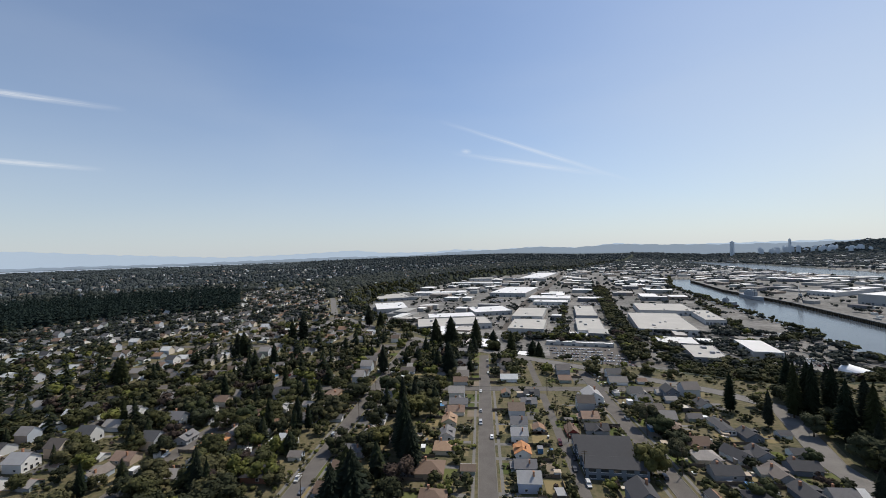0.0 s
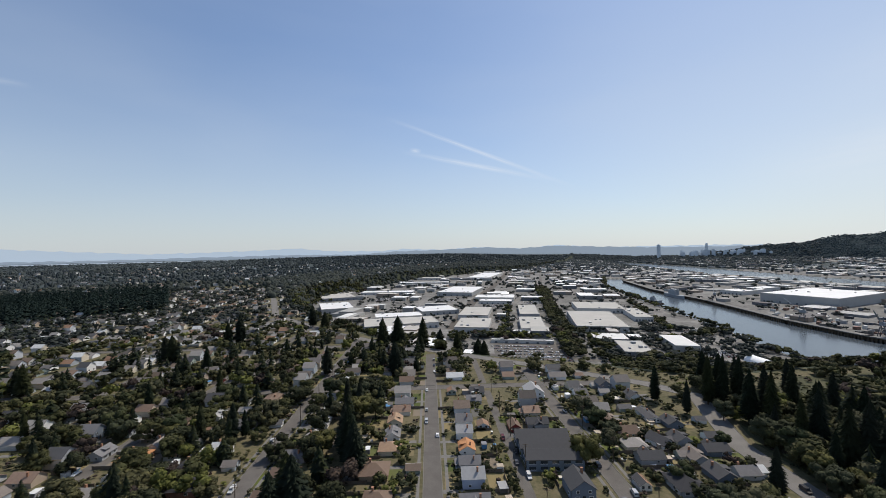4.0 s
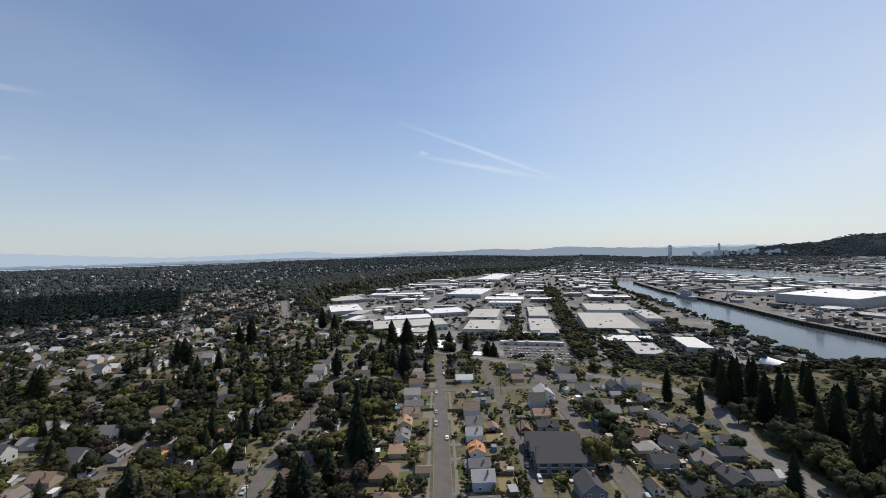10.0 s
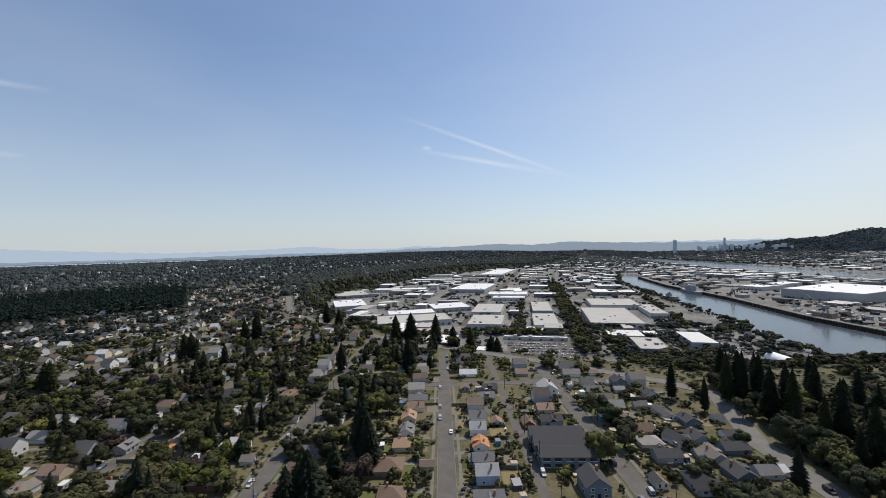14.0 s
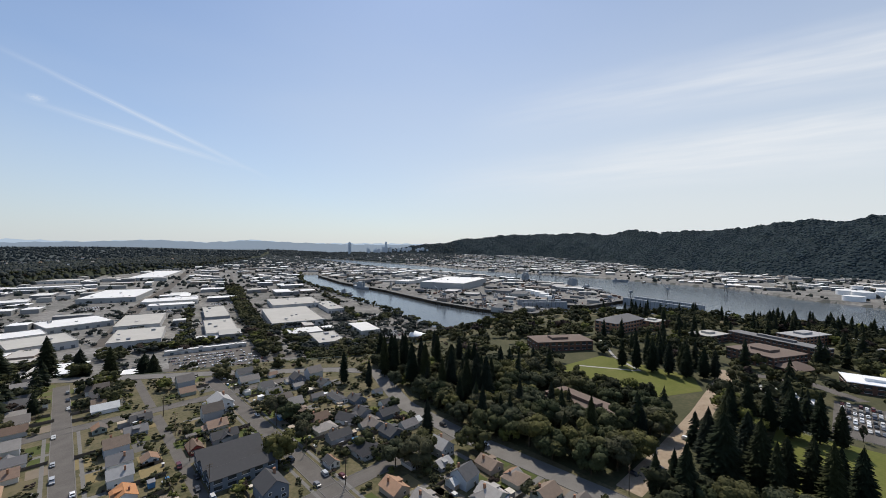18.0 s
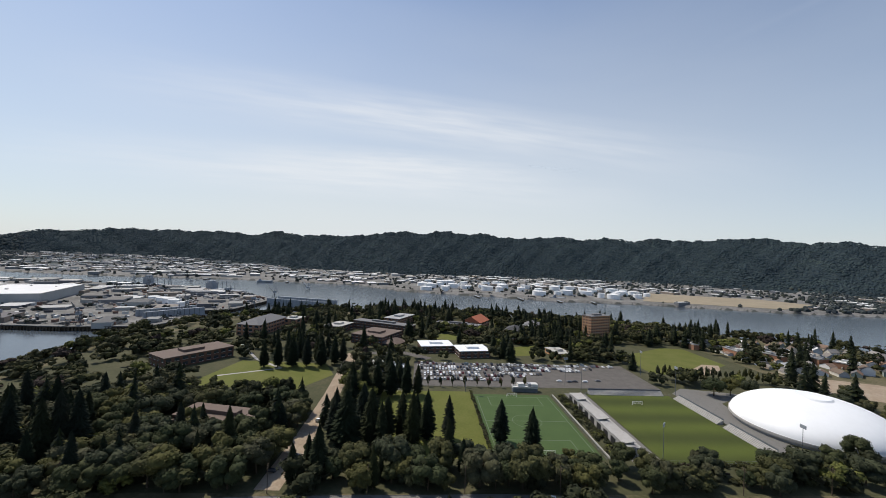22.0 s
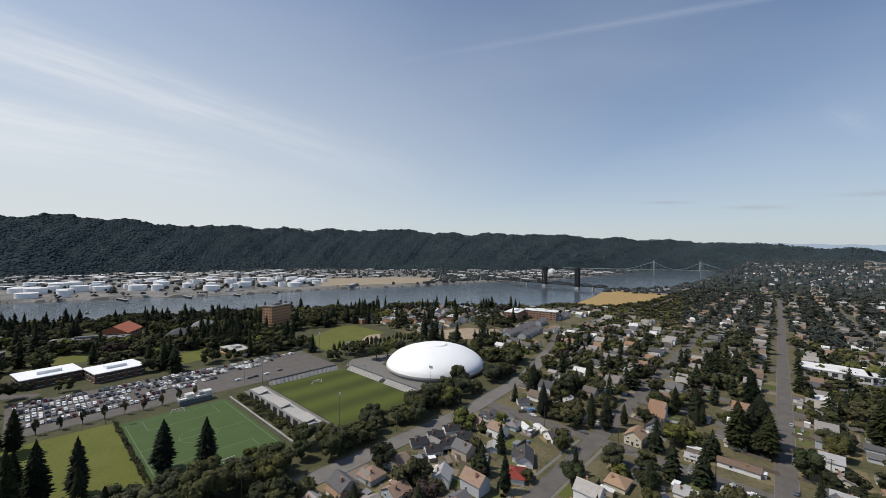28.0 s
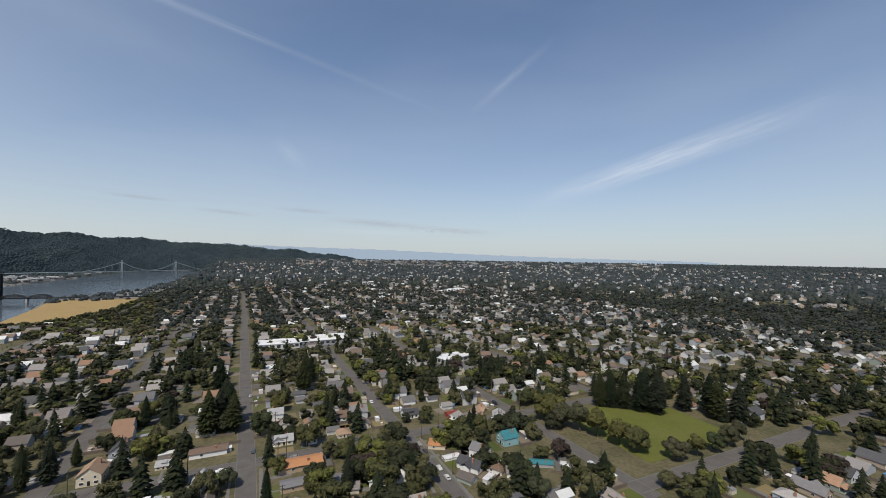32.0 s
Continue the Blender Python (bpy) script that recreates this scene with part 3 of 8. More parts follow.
patch("bare_lot", [(305, -336), (352, -360), (330, -412), (292, -436), (284, -370)], M_DIRT, 0.08, "bare tan building site", "ground")
FAR_FIELD = [(1310, -760), (1620, -960), (1500, -1330), (1330, -1420), (1185, -1150)]
M_WASTE = mat("waste_ground", [(0.23, 0.19, 0.13), (0.33, 0.275, 0.19)], 0.02, 0.95)
M_DRY = mat("dry_grass", [(0.26, 0.175, 0.065), (0.34, 0.235, 0.095), (0.20, 0.15, 0.065)], 0.03, 0.95)
bm = bmesh.new()
slab(bm, [(x, y, -34.9) for x, y in ((455, -1045), (405, -1005), (340, -1010), (312, -1150), (304, -1340), (318, -1492), (540, -1497), (495, -1292))], 2.0)
tagged(link_mesh("dry_field", bm, M_DRY), "dry golden grass field by the river", "field", "", "structure")
patch("dry_field", FAR_FIELD, M_WASTE, 0.8, "dry tan waste ground on the far bank", "field")
patch("parking_lot", [(95, 590), (195, 572), (169, 453), (81, 485)], M_ASPHALT, 0.05, "grey asphalt parking lot with parked cars", "parking lot")


def line_strip(x0, x1, y0, y1, name="field_line"):
    bm = bmesh.new()
    box(bm, x0, x1, y0, y1, 0.10, 0.135)
    tagged(link_mesh(name, bm, M_LINE), "faint worn white field line", "field line", "", "structure")


for x0, x1, y0, y1 in [(204, 286, -96, -95.6), (204, 286, -43.4, -43), (204, 204.4, -96, -43), (285.6, 286, -96, -43), (244.8, 245.2, -96, -43),
                       (204, 220, -88, -87.6), (204, 220, -51.4, -51), (219.6, 220, -88, -51), (270, 286, -88, -87.6), (270, 286, -51.4, -51), (270, 270.4, -88, -51)]:
    line_strip(x0, x1, y0, y1)
bm = bmesh.new()
bmesh.ops.create_circle(bm, cap_ends=False, segments=40, radius=9.3)
ring = bm.edges[:]
ex = bmesh.ops.extrude_edge_only(bm, edges=ring)
for v in [g for g in ex["geom"] if isinstance(g, bmesh.types.BMVert)]:
    v.co *= 9.0 / 9.3
bmesh.ops.recalc_face_normals(bm, faces=bm.faces[:])
circle = tagged(link_mesh("field_line", bm, M_LINE), "faint worn white centre circle", "field line", "", "structure")
circle.location = (245, -69.5, 0.135)


# ------------------------------------------------ houses
def gable_house(w, d, h, pitch, extra, label, m_roof=None, m_wall=None):
    """Width w along x, depth d along y, eaves at h; the front looks to -y."""
    M_ROOF_, M_WALL_ = m_roof or M_ROOF, m_wall or M_WALL
    e = thing("house", label, "house", group="houses of the neighbourhood")
    hw, hd = w / 2, d / 2
    rise = pitch * (hw if extra != "side" else hd)
    bm = bmesh.new()
    if extra == "hip":
        box(bm, -hw, hw, -hd, hd, -1.0, h)
    elif extra == "side":
        for x in (-hw, hw):
            poly(bm, [(x, -hd, -1), (x, hd, -1), (x, hd, h), (x, 0, h + rise), (x, -hd, h)])
        for y in (-hd, hd):
            poly(bm, [(-hw, y, -1), (hw, y, -1), (hw, y, h), (-hw, y, h)])
    else:
        for y in (-hd, hd):
            poly(bm, [(-hw, y, -1), (hw, y, -1), (hw, y, h), (0, y, h + rise), (-hw, y, h)])
        for x in (-hw, hw):
            poly(bm, [(x, -hd, -1), (x, hd, -1), (x, hd, h), (x, -hd, h)])
    if extra == "porch":
        box(bm, -hw * 0.8, hw * 0.8, -hd - 2.2, -hd, -1, 0.45)
    bmesh.ops.recalc_face_normals(bm, faces=bm.faces[:])
    part("wall", bm, M_WALL_, e)
    o = 0.5
    bm = bmesh.new()
    if extra == "hip":
        r = max(0.6, hd - hw)
        k = pitch * hw
        a, b, c, f = (-hw - o, -hd - o, h - o * pitch), (hw + o, -hd - o, h - o * pitch), (hw + o, hd + o, h - o * pitch), (-hw - o, hd + o, h - o * pitch)
        p, q = (0, -r, h + k), (0, r, h + k)
        for pts in ((a, b, p), (b, c, q, p), (c, f, q), (f, a, p, q)):
            slab(bm, [(x, y, z + 0.12) for x, y, z in pts], 0.14)
    elif extra == "side":
        for s in (-1, 1):
            slab(bm, [(-hw - o, s * (hd + o), h - o * pitch + 0.12), (hw + o, s * (hd + o), h - o * pitch + 0.12), (hw + o, 0, h + rise + 0.12), (-hw - o, 0, h + rise + 0.12)], 0.16)
        box(bm, -1.4, 1.4, -hd * 0.75, 0, h + rise * 0.1, h + rise * 0.78)
        slab(bm, [(-1.8, -hd * 0.85, h + rise * 0.78), (1.8, -hd * 0.85, h + rise * 0.78), (1.8, 0.1, h + rise * 0.98), (-1.8, 0.1, h + rise * 0.98)], 0.12)
    else:
        for s in (-1, 1):
            slab(bm, [(s * (hw + o), -hd - o, h - o * pitch + 0.12), (s * (hw + o), hd + o, h - o * pitch + 0.12), (0, hd + o, h + rise + 0.12), (0, -hd - o, h + rise + 0.12)], 0.16)
    if extra == "porch":
        slab(bm, [(-hw * 0.85, -hd - 2.6, h - 0.7), (hw * 0.85, -hd - 2.6, h - 0.7), (hw * 0.85, -hd, h + 0.1), (-hw * 0.85, -hd, h + 0.1)], 0.14)
    if extra == "cross":
        k = pitch * hd * 0.45
        for s in (-1, 1):
            slab(bm, [(-0.2, s * hd * 0.45 - 0.0, h), (hw + 2.6, s * hd * 0.45, h), (hw + 2.6, 0, h + k + 0.4), (-0.2, 0, h + k + 0.4)], 0.16)
    roof = part("roof", bm, M_ROOF_, e)
    if extra == "cross":
        bm = bmesh.new()
        box(bm, hw, hw + 2.2, -hd * 0.4, hd * 0.4, -1, h)
        part("wall", bm, M_WALL_, e)
    bm = bmesh.new()
    box(bm, hw * 0.35, hw * 0.35 + 0.8, hd * 0.3, hd * 0.3 + 0.8, h - 0.5, h + rise + 0.7)
    box(bm, hw * 0.35 - 0.08, hw * 0.35 + 0.88, hd * 0.3 - 0.08, hd * 0.3 + 0.88, h + rise + 0.7, h + rise + 0.85)
    part("chimney", bm, M_BRICK, roof)
    bm = bmesh.new()
    box(bm, -0.55, 0.55, -hd - 0.06, -hd + 0.05, 0.3, 2.5)
    part("door", bm, M_DARK, e)

    def window(x, y, z, wx, wy, hh):
        b = bmesh.new()
        box(b, x - wx - 0.05 * (wy > wx), x + wx + 0.05 * (wy > wx), y - wy - 0.05 * (wx > wy), y + wy + 0.05 * (wx > wy), z, z + hh, 0)
        for s in (-1, 1):
            if wx > wy:
                box(b, x - wx + 0.12, x + wx - 0.12, y + s * (wy + 0.06) - 0.02, y + s * (wy + 0.06) + 0.02, z + 0.12, z + hh - 0.12, 1)
            else:
                box(b, x + s * (wx + 0.06) - 0.02, x + s * (wx + 0.06) + 0.02, y - wy + 0.12, y + wy - 0.12, z + 0.12, z + hh - 0.12, 1)
        part("window", b, [M_TRIM, M_GLASS], e)

    for s in (-1, 1):
        window(s * hw * 0.58, -hd, 1.0, 0.85, 0.04, 1.4)
        window(s * hw, -hd * 0.35, 1.1, 0.04, 0.7, 1.3)
    if h > 4:
        for s in (-1, 1):
            window(s * hw * 0.5, -hd, 3.6, 0.6, 0.04, 1.3)
    return e


SHAPES = {"porch": (8.5, 12.0, 3.1, 0.75, "porch", "bungalow with a gabled roof and porch"), "side": (10.5, 9.0, 3.0, 0.62, "side", "house with a side gable and dormer"),
          "two": (9.0, 10.5, 5.4, 0.8, "plain", "two-storey house with a steep gabled roof"), "hip": (10.0, 11.0, 3.0, 0.5, "hip", "low house with a hipped roof"),
          "cross": (8.0, 13.0, 3.2, 0.7, "cross", "house with a cross gable and chimney"), "long": (7.5, 17.0, 2.9, 0.3, "plain", "long low house with a shallow roof")}
KINDS = {}
HEX = {"light": "pale grey", "dark": "dark grey"}


def house(x, y, rz, shape, roof=None, wall=None, size=(1, 1, 1)):
    """A house of a shape, in random colours or in the given ones."""
    key = (shape, roof, wall)
    if key not in KINDS:
        *dims, words = SHAPES[shape]
        text = f"{wall}-walled {words}, {HEX.get(roof, roof)} roof" if roof else "wooden " + words
        KINDS[key] = gable_house(*dims, text, ROOF_OF.get(roof), WALL_OF.get(wall))
    copy_thing(KINDS[key], pose(x, y, zat(x, y), 0, 0, rz) @ Matrix.Diagonal((size[0] * 0.94, size[1] * 0.94, size[2] * 0.86, 1)))
    SOLID.append((x, y, 7.0))


rnd = random.Random(7)
SOLID = []          # circles kept free of trees: x, y, r


def near_road(x, y, gap):
    for pts, w in ROADS:
        for a, b in zip(pts, pts[1:]):
            dx, dy = b[0] - a[0], b[1] - a[1]
            k = min(1, max(0, ((x - a[0]) * dx + (y - a[1]) * dy) / (dx * dx + dy * dy)))
            if math.hypot(x - a[0] - k * dx, y - a[1] - k * dy) < w / 2 + gap:
                return True
    return False


def lots():
    """Centre, turn and distance of every house lot on the plateau."""
    out = []
    for x in STREET_X:
        for side in (-1, 1):
            y = 118.0
            while y < 1150:
                px = x + side * (19 + rnd.uniform(-1.5, 1.5))
                out.append((px, y, 90 * side + rnd.uniform(-2, 2)))
                y += rnd.uniform(12.5, 16.5)
    for x in NORTH_X:
        for side in (-1, 1):
            y = -122.0
            while y > -1250:
                px = x + side * (19 + rnd.uniform(-1.5, 1.5)) + max(0, -219 - y) * 0.035
                out.append((px, y, 90 * side + rnd.uniform(-2, 2)))
                y -= rnd.uniform(12.5, 16.5)
    for x in (105, 128, 141):
        for y in np.arange(158, 300, 14.5):
            out.append((x, float(y), 90 + rnd.uniform(-3, 3)))
    for x in (104, 126, 143):
        for y in np.arange(-200, 140, 15.0):
            out.append((x, float(y), 90 + rnd.uniform(-4, 4)))
    for x in (165, 190, 215, 240):
        for y in np.arange(-640, -350, 15.0):
            out.append((x + rnd.uniform(-3, 3), float(y), 90 + rnd.uniform(-6, 6)))
    for x in (262, 290, 316, 345, 372):
        for y in np.arange(-900, -600, 16.0):
            out.append((x + rnd.uniform(-4, 4), float(y), 90 + rnd.uniform(-8, 8)))
    for x in (360, 385, 410, 440, 470):
        for y in np.arange(-540, -350, 17.0):
            out.append((x + rnd.uniform(-4, 4), float(y), rnd.uniform(0, 90)))
    for x in (112, 138):
        for y in np.arange(-560, -235, 15.5):
            out.append((x, float(y), 90 + rnd.uniform(-3, 3)))
    for x in range(-740, -110, 16):
        out.append((x, -20 + rnd.uniform(-6, 6), 0))
        for y in (20, 58, 92, -58, -92):
            out.append((x, y, 180 * (rnd.random() < 0.5)))
    return out


def in_camp(x, y):
    return x > 148 and -345 < y < 330


def in_park(x, y):
    return -275 < x < -165 and -215 < y < -130



# houses with a look of their own: x, y, turn, shape, roof, wall, size
KNOWN = [
    (-22, 239, 90, "side", "tan", "cream", 1), (-22, 221, 90, "side", "grey", "white", 1), (-22, 206, 90, "hip", "tan", "cream", 1.05), (-27, 185, 90, "hip", "brown", "tan", 1.25), (-23, 163, 90, "hip", "brown", "tan", 1.1),
    (19, 233, -90, "two", "grey", "white", 0.95), (18, 219, -90, "two", "light", "white", 0.9), (18, 204, -90, "side", "orange", "white", 0.95), (18, 190, -90, "porch", "grey", "grey", 0.9),
    (18, 175, -90, "two", "light", "blue", 1), (17, 160, -90, "cross", "grey", "white", 1), (29, 269, 0, "side", "grey", "grey", 1), (33, 285, 0, "side", "dark", "grey", 1), (-18, 267, 90, "cross", "grey", "white", 1),
    (72, 275, 0, "two", "light", "white", 1.35), (48, 228, 0, "porch", "brown", "red", 0.8), (62, 230, -90, "cross", "dark", "grey", 1), (62, 165, 0, "two", "dark", "slate", 1.2),
    (127, 286, 0, "two", "dark", "slate", 1), (139, 267, 90, "side", "dark", "white", 1), (132, 236, 0, "long", "dark", "white", 1), (140, 225, 90, "side", "dark", "slate", 1), (120, 203, 20, "porch", "dark", "white", 1),
    (108, 215, 90, "porch", "brown", "tan", 1), (132, 205, 90, "side", "dark", "grey", 1), (142, 193, 90, "cross", "dark", "slate", 1), (106, 188, 90, "cross", "dark", "grey", 1), (109, 166, 0, "hip", "black", "grey", 1.3),
    (129, 172, 90, "side", "dark", "slate", 1.1), (136, 140, 0, "two", "light", "grey", 1), (128, 131, 0, "side", "light", "grey", 0.8),
    (-195, 232, 90, "two", "grey", "slate", 1.1), (-172, 211, 90, "side", "grey", "grey", 1), (-151, 205, 90, "hip", "orange", "brick", 1.2), (-109, 208, 90, "two", "white", "white", 0.9), (-116, 193, 90, "hip", "black", "slate", 1.15),
    (-108, 178, 90, "hip", "black", "brick", 1.2), (-132, 185, 90, "side", "dark", "grey", 1), (-112, 240, 90, "cross", "grey", "grey", 1), (-112, 277, 0, "long", "brown", "tan", 1.3), (-69, 201, -90, "cross", "grey", "grey", 1),
    (-68, 185, -90, "cross", "brown", "tan", 1), (-69, 167, -90, "porch", "brown", "grey", 1), (-66, 240, -90, "side", "light", "white", 1), (-137, 256, 90, "side", "light", "white", 1), (-152, 244, 90, "porch", "brown", "tan", 1),
    (-236, 179, 90, "two", "light", "white", 1.1), (-148, 190, 90, "side", "light", "white", 0.9),
    (67, -231, 180, "two", "tan", "cream", 1.05), (62, -252, 180, "two", "dark", "grey", 1), (40, -232, 180, "side", "light", "cream", 0.7), (22, -238, 90, "long", "brown", "white", 1.05), (21, -203, 0, "two", "light", "white", 0.9),
    (36, -195, 0, "side", "light", "white", 0.85), (57, -199, 90, "long", "dark", "grey", 1.0), (60, -183, 0, "hip", "tan", "cream", 0.95), (-20, -206, 90, "long", "orange", "tan", 1.25), (-14, -236, 180, "side", "light", "cream", 0.95),
    (-29, -238, 180, "cross", "grey", "grey", 0.8), (-18, -189, 90, "long", "grey", "tan", 0.95), (-36, -185, 90, "long", "grey", "grey", 0.95), (-57, -178, 80, "long", "white", "white", 1.2), (-11, -272, -90, "two", "light", "white", 0.9),
    (-47, -256, 180, "side", "brown", "white", 1.1), (-46, -233, 180, "hip", "tan", "cream", 0.8), (-91, -243, 180, "side", "dark", "white", 1), (-116, -232, 180, "side", "red", "red", 0.75), (-135, -231, 120, "cross", "tan", "tan", 0.95),
    (-91, -199, 60, "hip", "orange", "cream", 0.9), (-92, -184, 90, "long", "white", "white", 0.55), (-129, -187, 90, "two", "teal", "teal", 0.95), (-131, -160, 60, "long", "teal", "grey", 0.7), (-144, -219, 60, "side", "light", "teal", 0.9),
    (-97, -172, 30, "cross", "dark", "white", 1), (-107, -180, 30, "two", "grey", "white", 0.9), (-108, -165, 30, "hip", "brown", "white", 0.8), (140, -235, 45, "side", "dark", "white", 0.8), (118, -258, 30, "long", "light", "white", 1),
    (100, -204, 60, "side", "dark", "white", 1.1), (112, -208, 60, "long", "white", "white", 0.6), (101, -172, 30, "cross", "dark", "white", 1.05), (97, -156, 30, "hip", "red", "white", 1),
    (139, -146, 60, "side", "black", "white", 0.85), (138, -157, 60, "side", "black", "white", 0.85), (137, -168, 60, "side", "black", "white", 0.85), (149, -158, 60, "side", "black", "grey", 0.85), (148, -170, 60, "side", "black", "white", 0.85),
    (150, -146, 60, "side", "black", "grey", 0.85), (118, -130, 30, "two", "light", "white", 0.9), (-139, -321, 0, "hip", "tan", "tan", 1),
    (262, -404, 10, "two", "grey", "grey", 1.2), (264, -418, 10, "two", "grey", "grey", 1.2), (266, -432, 10, "two", "grey", "grey", 1.2), (268, -446, 10, "two", "grey", "grey", 1.2), (270, -460, 10, "two", "grey", "grey", 1.2),
    (272, -474, 10, "two", "grey", "grey", 1.2), (274, -500, 10, "two", "grey", "grey", 1.2), (276, -514, 10, "two", "grey", "grey", 1.2), (277, -560, 10, "two", "grey", "grey", 1.2), (277, -574, 10, "two", "grey", "grey", 1.2),
    (277, -588, 10, "two", "grey", "grey", 1.2), (246, -412, 10, "two", "grey", "grey", 1.2), (248, -426, 10, "two", "grey", "grey", 1.2), (250, -440, 10, "two", "grey", "grey", 1.2), (252, -454, 10, "two", "grey", "grey", 1.2),
]

all_lots = []
for x, y, a in lots():
    d = math.hypot(x, y)
    if d < 128 or in_camp(x, y) or in_park(x, y) or near_road(x, y, 6.5):
        continue
    if x > 150 and y > -345:
        continue
    all_lots.append((x, y, a, d))
edge = signed(np.array([p[0] for p in all_lots]), np.array([p[1] for p in all_lots]), LOW_EDGE)
all_lots = [p for p, s in zip(all_lots, edge) if s < -32]
kept = []
for p in sorted(all_lots, key=lambda q: q[3]):
    if all(abs(p[0] - q[0]) > 11 or abs(p[1] - q[1]) > 11 for q in kept[-220:]):
        kept.append(p)
kept = [p for p in kept if all(abs(p[0] - q[0]) > 11 or abs(p[1] - q[1]) > 12 for q in KNOWN) and not (38 < p[0] < 78 and 170 < p[1] < 222)]
near_lots = kept[:150]
far_lots = kept[150:]
kept = kept + [(q[0], q[1], q[2], math.hypot(q[0], q[1])) for q in KNOWN]
for x, y, rz, shape, roof, wall, s in KNOWN:
    house(x, y, rz, shape, roof, wall, (s, s, min(s, 1.15)))
for i, (x, y, a, d) in enumerate(near_lots):
    house(x, y, a, rnd.choice(["porch", "porch", "side", "side", "two", "hip", "cross"]), size=(rnd.uniform(0.85, 1.1), rnd.uniform(0.85, 1.12), rnd.uniform(0.92, 1.1)))
for k in KINDS.values():
    for o in (*k.children_recursive, k):
        bpy.data.objects.remove(o)


def simple_house(w, d, h, rise):
    bm = bmesh.new()
    hw, hd = w / 2, d / 2
    for y in (-hd, hd):
        poly(bm, [(-hw, y, -1), (hw, y, -1), (hw, y, h), (0, y, h + rise), (-hw, y, h)][:: 1 if y < 0 else -1])
    for x in (-hw, hw):
        poly(bm, [(x, -hd, -1), (x, hd, -1), (x, hd, h), (x, -hd, h)][:: 1 if x > 0 else -1])
    for s in (-1, 1):
        poly(bm, [(s * (hw + 0.5), -hd - 0.5, h - 0.3), (s * (hw + 0.5), hd + 0.5, h - 0.3), (0, hd + 0.5, h + rise + 0.1), (0, -hd - 0.5, h + rise + 0.1)][::s], 1)
    for s in (-1, 1):
        poly(bm, [(s * hw * 0.5 - 0.6, -hd - 0.05, 1.0), (s * hw * 0.5 + 0.6, -hd - 0.05, 1.0), (s * hw * 0.5 + 0.6, -hd - 0.05, 2.3), (s * hw * 0.5 - 0.6, -hd - 0.05, 2.3)], 2)
    return arrays(bm)


rng = np.random.default_rng(11)
tpl = [simple_house(8.5, 12, 3.1, 3.0), simple_house(10, 9, 3.0, 2.6), simple_house(9, 10, 5.2, 3.2), simple_house(6, 7, 2.4, 1.5)]
fl = np.array([(x, y, a) for x, y, a, d in far_lots])
# garages behind the lots
gar = np.array([(x + (20 if a > 0 else -20) * 0.9, y + 2, a) for x, y, a, d in kept if rnd.random() < 0.55 and not near_road(x + (20 if a > 0 else -20) * 0.9, y + 2, 3)])
allh = np.concatenate([fl, gar])
pk = np.concatenate([rng.integers(0, 3, len(fl)), np.full(len(gar), 3)])
hz = lie(allh[:, 0], allh[:, 1])
v, f, mi = repeat(tpl, np.stack([allh[:, 0], allh[:, 1], hz], -1), rng.uniform(0.85, 1.12, (len(allh), 3)), np.radians(allh[:, 2]), pk)
soup("far_houses", v, f, [M_WALL_S, M_ROOF_S, M_GLASS], "countless small gabled houses and garages among trees", "houses", mi)


# ------------------------------------------------ trees
ICO = {}


def ico(level):
    """Corners and triangles of a unit sphere of 20 or 80 faces."""
    if level not in ICO:
        bm = bmesh.new()
        bmesh.ops.create_icosphere(bm, subdivisions=level, radius=1.0)
        ICO[level] = arrays(bm)[:2]
    return ICO[level]


def leaf_crown(seed, lobes, leaves, level=1, leaf=0.055):
    """A crown of unit height and about unit width: uneven lobes under a ragged skin of small leaf clumps."""
    r = np.random.default_rng(seed)
    sv, sf = ico(level)
    tall, low, wide = r.uniform(0.38, 0.46), r.uniform(0.50, 0.56), r.uniform(0.24, 0.33)
    vs, fs, base, lobe = [], [], 0, []
    for i in range(lobes):
        a, q = i * 2.4 + r.uniform(-0.5, 0.5), r.uniform(-0.75, 0.9)
        ring = math.sqrt(max(0.04, 1 - q * q)) * wide * r.uniform(0.65, 1.12)
        c = np.array([math.cos(a) * ring, math.sin(a) * ring, low + q * tall * 0.62])
        size = r.uniform(0.12, 0.19) * (1.0 if lobes > 5 else 1.35)
        lobe.append((c, size))
        k = 1 + r.uniform(-0.28, 0.2, (len(sv), 1))
        vs.append(c + sv * k * size * np.array([1, 1, 0.8]))
        fs.append(sf + base)
        base += len(sv)
    which = r.integers(0, lobes, leaves)
    c, size = np.array([lobe[i][0] for i in which]), np.array([lobe[i][1] for i in which])[:, None]
    d = r.normal(0, 1, (leaves, 3)) + (c - np.array([0, 0, low - 0.1])) * 3.0
    d /= np.linalg.norm(d, axis=1)[:, None]
    p = c + d * size * r.uniform(0.8, 1.22, (leaves, 1)) * np.array([1, 1, 0.85])
    nrm = d + r.normal(0, 0.42, (leaves, 3)) + np.array([0, 0, 0.25])
    nrm /= np.linalg.norm(nrm, axis=1)[:, None]
    u = np.cross(nrm, r.normal(0, 1, (leaves, 3)))
    u /= np.linalg.norm(u, axis=1)[:, None]
    w = np.cross(nrm, u)
    h = leaf * r.uniform(0.6, 1.35, (leaves, 1))
    vs.append(np.stack([p + u * h, p - u * h * 0.5 + w * h * 0.87, p - u * h * 0.5 - w * h * 0.87], 1).reshape(-1, 3))
    fs.append(np.arange(3 * leaves).reshape(-1, 3) + base)
    f = np.concatenate(fs)
    return np.concatenate(vs), f, np.zeros(len(f), int)


